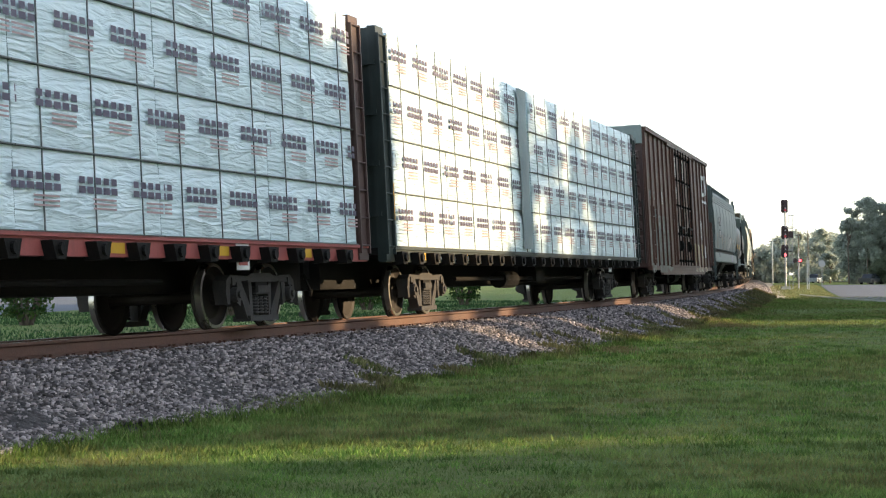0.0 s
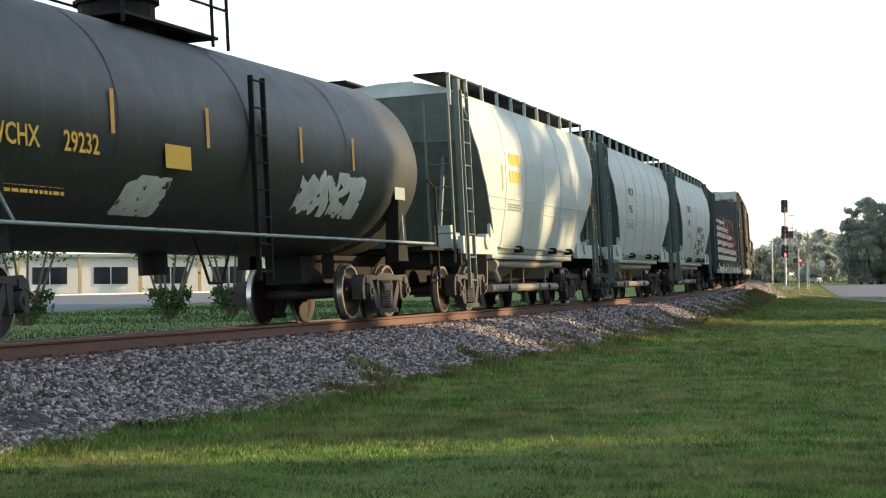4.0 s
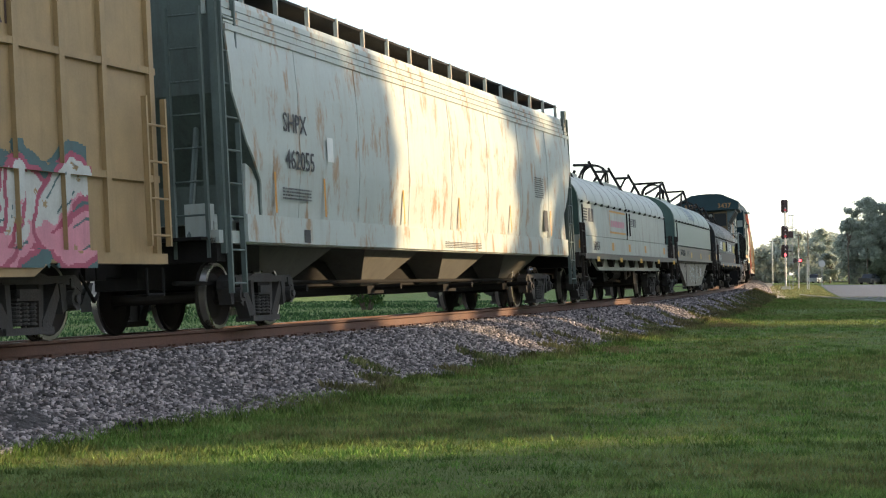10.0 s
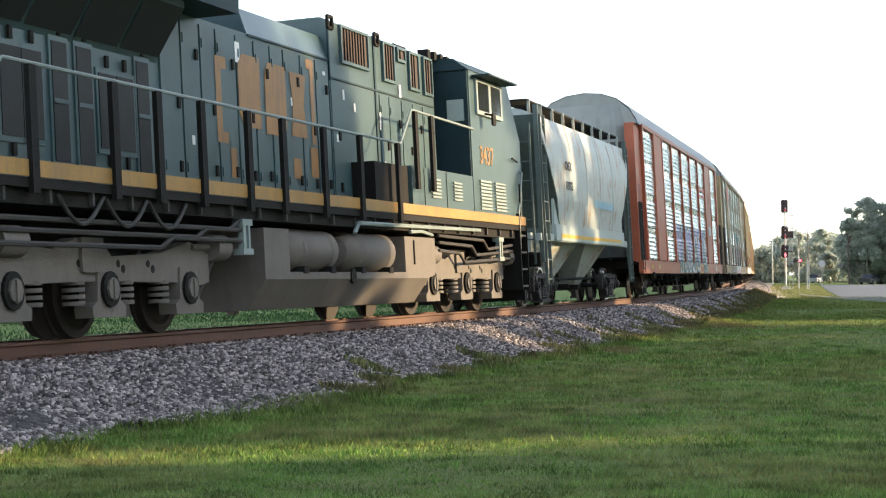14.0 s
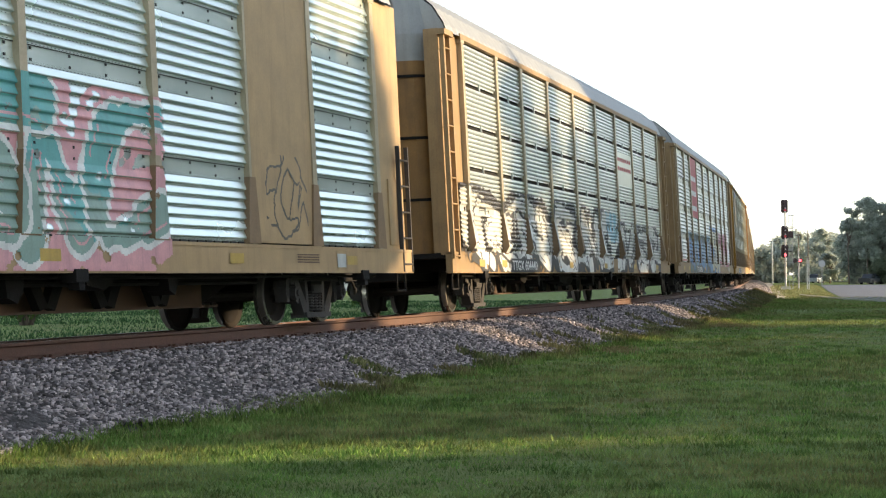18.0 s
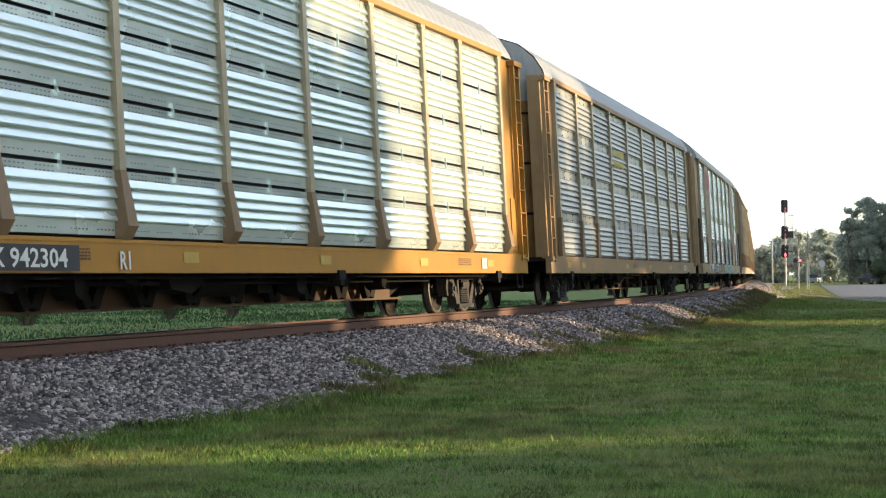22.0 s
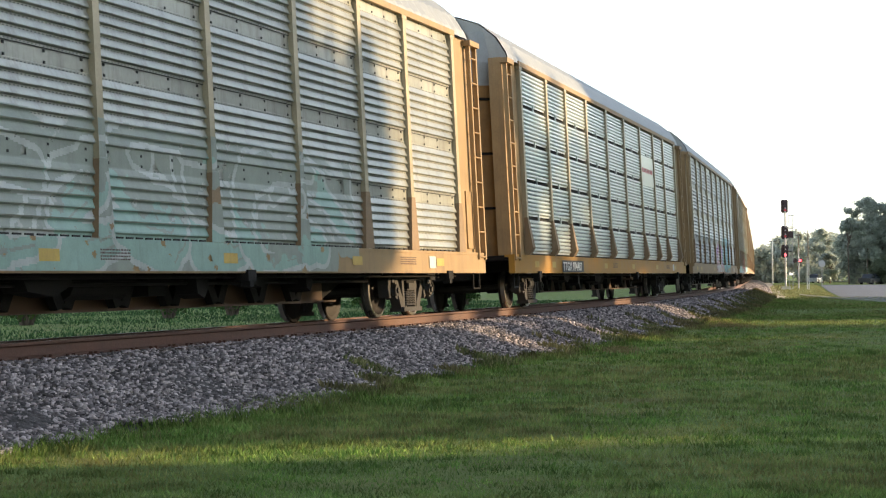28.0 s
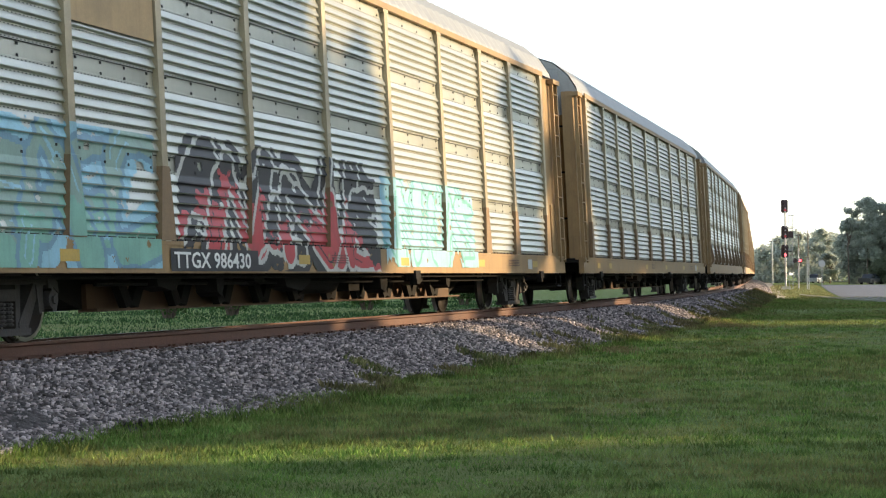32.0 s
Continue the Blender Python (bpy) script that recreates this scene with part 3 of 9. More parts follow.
def ends(car, xe):
    """Couplers and brake hoses at both ends; xe is where the body ends."""
    for k in (1, -1):
        part("coupler", COUPLER, None, car, "", pose(k * xe, 0, 0, 0, 0, 0 if k > 0 else 180))
        part("air_hose", HOSE, None, car, "", pose(k * xe, 0, 0, 0, 0, 0 if k > 0 else 180))


def ladder_shape(x0, x1, z0, z1, y, step=0.4, r=0.014, rails=True):
    sh = Shape()
    z = z0 + 0.12
    while z < z1 - 0.02:
        sh.rod((x0, y, z), (x1, y, z), r, 6)
        z += step
    if rails:
        for x in (x0, x1):
            sh.box(x - 0.02, x + 0.02, y - 0.015, y + 0.05, z0, z1)
    return sh


STIRRUP = Shape().path([(-0.2, 0, 0.3), (-0.2, 0, 0), (0.2, 0, 0), (0.2, 0, 0.3)], 0.016).mesh("stirrup_step", STEEL_DARK)


def car_empty(name, label, s, half, category="rail car"):
    ob = thing(name, label, category, "cars of the freight train")
    RIDERS.append((ob, s, half, None))
    return ob


# ---- lettering and painted marks ----
_letters = {}


def letters(parent, text, x, z, h, mtl, y, name="lettering", stretch=1.0, bold=0.014):
    """Painted letters on the side that faces the lawn; x, z is the lower start."""
    key = (text, mtl.name, bold)
    if key not in _letters:
        cu = bpy.data.curves.new("lettering", "FONT")
        cu.body, cu.size, cu.extrude, cu.resolution_u, cu.offset = text, 1.0, 0.002, 2, bold
        ob = bpy.data.objects.new("lettering", cu)
        scene.collection.objects.link(ob)
        dg = bpy.context.evaluated_depsgraph_get()
        me = bpy.data.meshes.new_from_object(ob.evaluated_get(dg))
        scene.collection.objects.unlink(ob)
        bpy.data.objects.remove(ob)
        me.materials.clear()
        me.materials.append(mtl)
        _letters[key] = me
    ob = new(name, _letters[key])
    ob.parent = parent
    k = h / 0.7
    ob.matrix_basis = Matrix.Translation((x, y, z)) @ Euler((radians(90), 0, 0)).to_matrix().to_4x4() @ Matrix.Diagonal((k * stretch, k, 1, 1))
    return ob


def marks(parent, x, z, w, h, rows, mtl, y, seed=1, name="stencil", gap=0.35, letter=0.0):
    """Small stencilled lines that cannot be read: plain bars."""
    rng = random.Random(seed)
    sh = Shape()
    if not letter:
        rows, gap = rows * 2, 0.5
    for i in range(rows):
        z0 = z + h * i / rows
        z1 = z0 + h / rows * (1 - gap)
        xx = x
        while xx < x + w:
            l = letter if letter else (z1 - z0) * rng.uniform(1.5, 4)
            e = min(x + w, xx + l)
            sh.quad((xx, y, z0), (e, y, z0), (e, y, z1), (xx, y, z1))
            xx = e + (l * 0.28 if letter else (z1 - z0) * 0.8)
    return part(name, sh, mtl, parent, kind="stuff")


def sign_plate(parent, x0, x1, z0, z1, mtl, y, name="painted_panel", label=""):
    return part(name, Shape().quad((x0, y, z0), (x1, y, z0), (x1, y, z1), (x0, y, z1)), mtl, parent, label)


def paint(name, c):
    return mat(name, c, 0.55, var=0.2, scale=4, streak=0.25)


P_TEAL = paint("teal_spray_paint", (0.12, 0.38, 0.37))
P_SKY = paint("light_blue_spray_paint", (0.27, 0.5, 0.6))
P_BLUE = paint("blue_spray_paint", (0.06, 0.17, 0.38))
P_PINK = paint("pink_spray_paint", (0.58, 0.24, 0.3))
P_RED = paint("red_spray_paint", (0.46, 0.06, 0.07))
P_GREEN = paint("green_spray_paint", (0.2, 0.33, 0.26))
P_PALE = paint("pale_spray_paint", (0.5, 0.51, 0.48))
P_DARK = paint("black_spray_paint", (0.03, 0.03, 0.035))
P_YEL = paint("yellow_spray_paint", (0.5, 0.34, 0.08))
P_PURP = paint("purple_spray_paint", (0.25, 0.15, 0.4))


def raster(parent, name, gx_, gz_, cls, colours, face, label):
    """Paint laid on a side in small cells: cls numbers the colours, 0 is bare."""
    nz_, nx_ = cls.shape
    sh = Shape()
    for r in range(nz_ - 1):
        row = cls[r]
        za, zb = gz_[r, 0], gz_[r + 1, 0]
        c = 0
        while c < nx_:
            k = row[c]
            e = c
            while e < nx_ and row[e] == k:
                e += 1
            if k:
                xa, xb = gx_[0, c], gx_[0, min(e, nx_ - 1)]
                cuts = face(xa, za, xb)
                for pa, pb, yoff in cuts:
                    ya, yb = yoff(za), yoff(zb)
                    sh.quad((pa, ya, za), (pb, ya, za), (pb, yb, zb), (pa, yb, zb), k - 1)
            c = e
    return part(name, sh, list(colours), parent, label, kind="stuff")


STROKES = (((0, 0), (0.05, 1), (0.95, 0.75), (0.2, 0.45), (1, 0)), ((1, 0.85), (0.35, 1), (0, 0.5), (0.3, 0), (1, 0.2)), ((0, 0), (0.45, 1), (1, 0), (0.75, 0.4), (0.2, 0.35)), ((0, 1), (0.08, 0.2), (0.6, 0), (0.95, 0.25), (1, 1)), ((0, 0), (0.1, 1), (0.85, 0.05), (1, 1)), ((1, 0.9), (0.15, 0.95), (0.2, 0.55), (0.9, 0.45), (0.8, 0.05), (0, 0.12)), ((0.9, 1), (0.1, 0.9), (0.05, 0.05), (0.95, 0.1), (0.1, 0.5), (0.7, 0.55)))


def graffiti(parent, x0, x1, z0, z1, colours, seed, face, count=6, cell=0.035, cloud=True, halo=1.0, label="worn spray-painted graffiti of overlapping outlined shapes"):
    """Overlapping abstract spray strokes; face(x, z) gives the y of the side below. colours: fill, second fill, outline, cloud."""
    rng = np.random.default_rng(seed)
    cell = min(cell, 0.021)
    nx_, nz_ = int((x1 - x0) / cell), int((z1 - z0) / (cell * 0.8))
    gx_, gz_ = np.meshgrid(np.linspace(x0, x1, nx_), np.linspace(z0, z1, nz_))
    best = np.full(gx_.shape, 9.0)
    cls = np.zeros(best.shape, int)
    count = max(3, int(count * 1.5))
    w = (x1 - x0) / count
    hgt = z1 - z0
    edge = min(w * 0.075, hgt * 0.05, 0.075)
    worn = np.sin(gx_ * 5.1 + seed) * np.sin(gz_ * 7.7 + gx_ * 1.3) + 0.6 * np.sin(gx_ * 17.3) * np.sin(gz_ * 21.1 + seed) + rng.uniform(-0.12, 0.12, gx_.shape)
    shade = 0.5 * np.sin(gx_ * 1.7 + seed) + (gz_ - z0) / hgt * 2 + worn * 0.25
    layers = []
    for k in range(count):
        cx = x0 + (k + 0.5) * w
        lo, hi = z0 + hgt * rng.uniform(0.04, 0.2), z0 + hgt * rng.uniform(0.68, 0.97)
        wide = w * rng.uniform(1.0, 1.5)
        lean = rng.uniform(-0.4, 0.5) * w
        knots = [(cx + (px - 0.5) * wide + lean * (pz - 0.5) + rng.uniform(-0.2, 0.2) * w, lo + (hi - lo) * min(1, max(0, pz + rng.uniform(-0.22, 0.22)))) for px, pz in STROKES[int(rng.integers(len(STROKES)))]]
        pts = []
        for q in range(len(knots) - 1):
            p0, p1, p2, p3 = knots[max(q - 1, 0)], knots[q], knots[q + 1], knots[min(q + 2, len(knots) - 1)]
            for u in (0.0, 0.33, 0.67):
                pts.append(tuple(0.5 * (2 * b + (c - a) * u + (2 * a - 5 * b + 4 * c - d) * u * u + (3 * b - a - 3 * c + d) * u ** 3) for a, b, c, d in zip(p0, p1, p2, p3)))
        pts.append(knots[-1])
        th = min(w * 0.21, hgt * 0.14) * rng.uniform(0.8, 1.2)
        d_ = np.full(gx_.shape, 9.0)
        for n_, ((ax, az), (bx, bz)) in enumerate(zip(pts, pts[1:])):
            dx, dz = bx - ax, bz - az
            u = np.clip(((gx_ - ax) * dx + (gz_ - az) * dz) / (dx * dx + dz * dz + 1e-6), 0, 1)
            d_ = np.minimum(d_, np.hypot(gx_ - ax - u * dx, gz_ - az - u * dz) - th * (0.75 + 0.4 * math.sin(n_ * 0.9 + k)))
        best = np.minimum(best, d_)
        layers.append(d_)
    if cloud:
        cls[(best < edge * 3.0 * halo + 0.06 * np.sin(gx_ * 4 + seed) * np.sin(gz_ * 6)) & (worn < 0.8)] = 4
    for k in list(range(0, count, 2)) + list(range(1, count, 2)):
        d_ = layers[k]
        cls[d_ < edge] = 3
        cls[d_ < 0] = 1
        cls[(d_ < 0) & (shade + 0.3 * (k % 3) > 1.2)] = 2
        cls[(d_ < -edge * 1.2) & (d_ > -edge * 1.6) & (np.sin(gx_ * 3 + gz_ * 4 + k) > 0.5)] = 4
    cls[worn > 1.2] = 0
    return raster(parent, "graffiti", gx_, gz_, cls, colours, face, label)


def box_face(posts, ribs, y=-1.44):
    """Side of a box car with posts and ribs standing proud."""
    def face(xa, z, xb):
        if any(abs(z - r) < 0.05 for r in ribs):
            return [(xa, xb, lambda q: y - 0.062)]
        if z < 0.93:
            return [(xa, xb, lambda q: y - 0.086)]
        out, x = [], xa
        while x < xb - 1e-4:
            onp = [p for p in posts if p - 0.056 <= x < p + 0.056]
            e = min([xb] + ([onp[0] + 0.0561] if onp else [p - 0.056 for p in posts if p - 0.056 > x][:1]))
            off = y - 0.063 if onp else y - 0.006
            out.append((x, e, lambda q, o=off: o))
            x = e
        return out
    return face


def cross_emblem(parent, xc, z0, z1, face):
    """Two crossing painted bands, red over blue."""
    gx_, gz_ = np.meshgrid(np.arange(xc - 0.95, xc + 0.95, 0.03), np.arange(z0, z1, 0.025))
    u = (gz_ - z0) / (z1 - z0) - 0.5
    cls = np.zeros(gx_.shape, int)
    for k in (-1, 1):
        d = np.abs(gx_ - xc - k * u * 1.3)
        cls[(d < 0.24) & (np.abs(u) < 0.47)] = 1
        cls[(d < 0.24) & (np.abs(u) < 0.47) & ((gx_ - xc - k * u * 1.3) * k > 0.02)] = 2
    cls[(np.abs(u) < 0.12) & (np.abs(gx_ - xc) < 0.24)] = 2
    return raster(parent, "painted_emblem", gx_, gz_, cls, (P_RED, P_BLUE), face, "faded red and blue crossed emblem")


def flat_face(y):
    return lambda xa, z, xb: [(xa, xb, lambda q: y)]

# ---- covered auto rack cars ----
AR_PITCH = 28.8
AR_POSTS = (-11.85, -9.2, -7.0, -4.35, -1.45, 1.45, 4.35, 7.0, 9.2, 11.85)
AR_BAYS = 9
AR_Z0, AR_Z1 = 1.1, 5.0


def rib_profile(kind):
    """Depth of the corrugated side over its height: (z, y)."""
    out = []
    if kind == "fine":
        sec = (AR_Z1 - AR_Z0) / 5
        for i in range(5):
            z = AR_Z0 + i * sec
            out += [(z + 0.015, 0.0), (z + 0.05, 0.0)]
            for r in range(8):
                b = z + 0.055 + r * 0.085
                out += [(b, 0.018), (b, 0.0), (b + 0.02, -0.03), (b + 0.052, -0.03), (b + 0.073, 0.0), (b + 0.073, 0.022)]
            out += [(z + sec - 0.022, 0.0), (z + sec - 0.022, 0.05), (z + sec + 0.014, 0.05)]
        return out[:-2]
    if kind == "jointed":
        sec = (AR_Z1 - AR_Z0) / 5
        for i in range(5):
            z = AR_Z0 + i * sec
            out += [(z + 0.015, 0.0), (z + 0.15, 0.0)]
            for r in range(4):
                b = z + 0.17 + r * 0.125
                out += [(b, 0.0), (b + 0.012, -0.036), (b + 0.024, -0.04), (b + 0.112, 0.0)]
            out += [(z + sec - 0.03, 0.0), (z + sec - 0.03, 0.05), (z + sec + 0.014, 0.05)]
        out = out[:-2]
    else:
        sec = (AR_Z1 - AR_Z0) / 4
        for i in range(4):
            z = AR_Z0 + i * sec
            out += [(z + 0.001, 0.0)]
            for r in range(6):
                b = z + 0.035 + r * 0.127
                out += [(b, 0.0), (b + 0.012, -0.032), (b + 0.022, -0.035), (b + 0.104, 0.0)]
            out += [(z + sec - 0.17, 0.0), (z + sec - 0.165, 0.008), (z + sec - 0.001, 0.008)]
    return out


def panel_mesh(kind, x0, x1, mtl, base):
    prof = rib_profile(kind)
    sh = Shape()
    n = 0
    for x in (x0, x1):
        sh.v += [(x, base + y, z) for z, y in prof]
    k = len(prof)
    for i in range(k - 1):
        sh.f.append((i, k + i, k + i + 1, i + 1))
        sh.m.append(1 if prof[i][1] > 0.02 or prof[i + 1][1] > 0.02 else 0)
    sh.box(x0, x1, base + 0.055, base + 0.07, AR_Z0, AR_Z1, 1)
    nsec = 4 if kind == "dotted" else 5
    sec = (AR_Z1 - AR_Z0) / nsec
    for i in range(nsec):
        z = AR_Z0 + i * sec
        if kind != "dotted":
            xm = (x0 + x1) / 2
            if i:
                sh.box(xm - 0.02, xm + 0.02, base - 0.03, base, z - 0.1, z + 0.08, 0)
            for zz in (z + 0.07, z + sec - 0.07, z + sec - 0.12) if kind == "jointed" else ():
                x = x0 + 0.15
                while x < x1 - 0.15:
                    if int(x * 7) % 4:
                        sh.quad((x, base - 0.003, zz), (x + 0.045, base - 0.003, zz), (x + 0.045, base - 0.003, zz + 0.014), (x, base - 0.003, zz + 0.014), 2)
                    x += 0.085
        else:
            for zz in (z + sec - 0.15, z + sec - 0.03):
                for q in range(4):
                    x = x0 + 0.25 + q * (x1 - x0 - 0.5) / 3
                    sh.box(x - 0.018, x + 0.018, base - 0.008, base, zz - 0.015, zz + 0.015, 1)
            # rows of small vent slots between the ribs, and the lap joint of the sheets
            for zz in [z + 0.014 + 0.127 * q for q in range(7)]:
                x = x0 + 0.12
                while x < x1 - 0.14:
                    sh.quad((x, base - 0.003, zz), (x + 0.034, base - 0.003, zz), (x + 0.034, base - 0.003, zz + 0.012), (x, base - 0.003, zz + 0.012), 2)
                    x += 0.078
            if i:
                sh.quad((x0, base - 0.003, z - 0.006), (x1, base - 0.003, z - 0.006), (x1, base - 0.003, z + 0.006), (x0, base - 0.003, z + 0.006), 1)
    # drain slots along the foot
    x = x0 + 0.1
    while kind == "dotted" and x < x1 - 0.2:
        sh.box(x, x + 0.16, base - 0.02, base, AR_Z0 - 0.026, AR_Z0 + 0.006, 1)
        x += 0.24
    return sh.mesh("side_panel", [mtl, DARKGAP, PUNCH])


def post_mesh(kind, mtl, foot, base):
    sh = Shape()
    w = 0.075
    sh.box(-w, w, base - 0.07, base + 0.03, AR_Z0 - 0.03, AR_Z1)
    if kind == "flared":
        sh.loft([[(-w - 0.05, base - 0.075, AR_Z0 - 0.03), (w + 0.05, base - 0.075, AR_Z0 - 0.03), (w + 0.05, base, AR_Z0 - 0.03), (-w - 0.05, base, AR_Z0 - 0.03)],
                 [(-w - 0.05, base - 0.17, AR_Z0 + 0.12), (w + 0.05, base - 0.17, AR_Z0 + 0.12), (w + 0.05, base, AR_Z0 + 0.12), (-w - 0.05, base, AR_Z0 + 0.12)],
                 [(-w, base - 0.072, AR_Z0 + 0.75), (w, base - 0.072, AR_Z0 + 0.75), (w, base, AR_Z0 + 0.75), (-w, base, AR_Z0 + 0.75)]], 1)
    else:
        sh.plate([(-w - 0.12, AR_Z0 - 0.02), (w + 0.12, AR_Z0 - 0.02), (w + 0.02, AR_Z0 + 0.85), (-w - 0.02, AR_Z0 + 0.85)], base - 0.078, base, 1)
    sh.box(-w - 0.05, w + 0.05, base - 0.075, base + 0.02, AR_Z1 - 0.08, AR_Z1 + 0.03)
    return sh.mesh("side_post", [mtl, foot])


def roof_mesh():
    prof = [(-1.5, 5.02), (-1.46, 5.14), (-1.28, 5.45), (-0.95, 5.75), (-0.5, 5.92), (0, 5.97), (0.5, 5.92), (0.95, 5.75), (1.28, 5.45), (1.46, 5.14), (1.5, 5.02)]
    sh = Shape()
    rings = []
    x = -13.0
    i = 0
    while x <= 13.0:
        d = 0.0 if (i // 2) % 2 else 0.022
        rings.append([(x, y * (1 + d * 0.6), z + (d if k not in (0, len(prof) - 1) else 0)) for k, (y, z) in enumerate(prof)])
        i += 1
        x += 0.02 if i % 2 else 0.19
    sh.loft(rings, 0, False, False)
    for x in (-13.0, 13.0):
        n = len(sh.v)
        sh.v += [(x, y, z) for y, z in prof]
        sh.f.append(tuple(range(n, n + len(prof))))
        sh.m.append(0)
    return sh.mesh("roof", ROOF)


AR_ROOF = roof_mesh()
SILL_RUST = mat("rusty_centre_sill", (0.085, 0.046, 0.024), 0.7, var=0.3, streak=0.5, dirt=(0.06, 0.04, 0.028))
END_DARK = mat("dark_grey_end_paint", (0.055, 0.052, 0.047), 0.6, var=0.25, streak=0.5, dirt=(0.03, 0.026, 0.022))
# streaked, rusty door gold, lowered in tone for the shade between cars
END_GOLD = mat("shade_dimmed_gold_end_paint", (0.24, 0.13, 0.038), 0.6, var=0.25, streak=0.5, dirt=(0.11, 0.06, 0.028), rust=0.3)
AR_CACHE = {}


def post_half(kind, z):
    """Half the width of a side post at that height, with its foot."""
    if kind == "dotted":
        return float(np.interp(z, (1.08, 1.95, 1.96), (0.195, 0.095, 0.076)))
    return float(np.interp(z, (1.07, 1.22, 1.85), (0.125, 0.125, 0.076)))


def post_depth(kind, z):
    """How far a side post stands out at that height."""
    if kind == "dotted":
        return 0.078 if z < 1.955 else 0.07
    return float(np.interp(z, (1.07, 1.22, 1.85, 1.86), (0.075, 0.17, 0.072, 0.07)))


def ar_face(kind, base):
    prof = rib_profile(kind)
    zs, ys = [q[0] for q in prof], [q[1] for q in prof]
    zz = [min(q, zs[-1]) for q in np.maximum.accumulate(zs)]

    def face(xa, z, xb):
        if z < AR_Z0 - 0.02:
            return [(xa, xb, lambda q: -1.512)]
        out = []
        posts = AR_POSTS
        x = xa
        while x < xb - 1e-4:
            hw = post_half(kind, z)
            onp = [p for p in posts if p - hw <= x < p + hw]
            if onp:
                e = min(xb, onp[0] + hw + 0.0001)
                out.append((x, e, lambda q: base - 0.006 - post_depth(kind, q)))
            else:
                nxt = [p - hw for p in posts if p - hw > x]
                e = min([xb] + nxt[:1])
                out.append((x, e, lambda q: base - 0.004 + min(0.0, float(np.interp(q, zz, ys)))))
            x = e
        return out
    return face


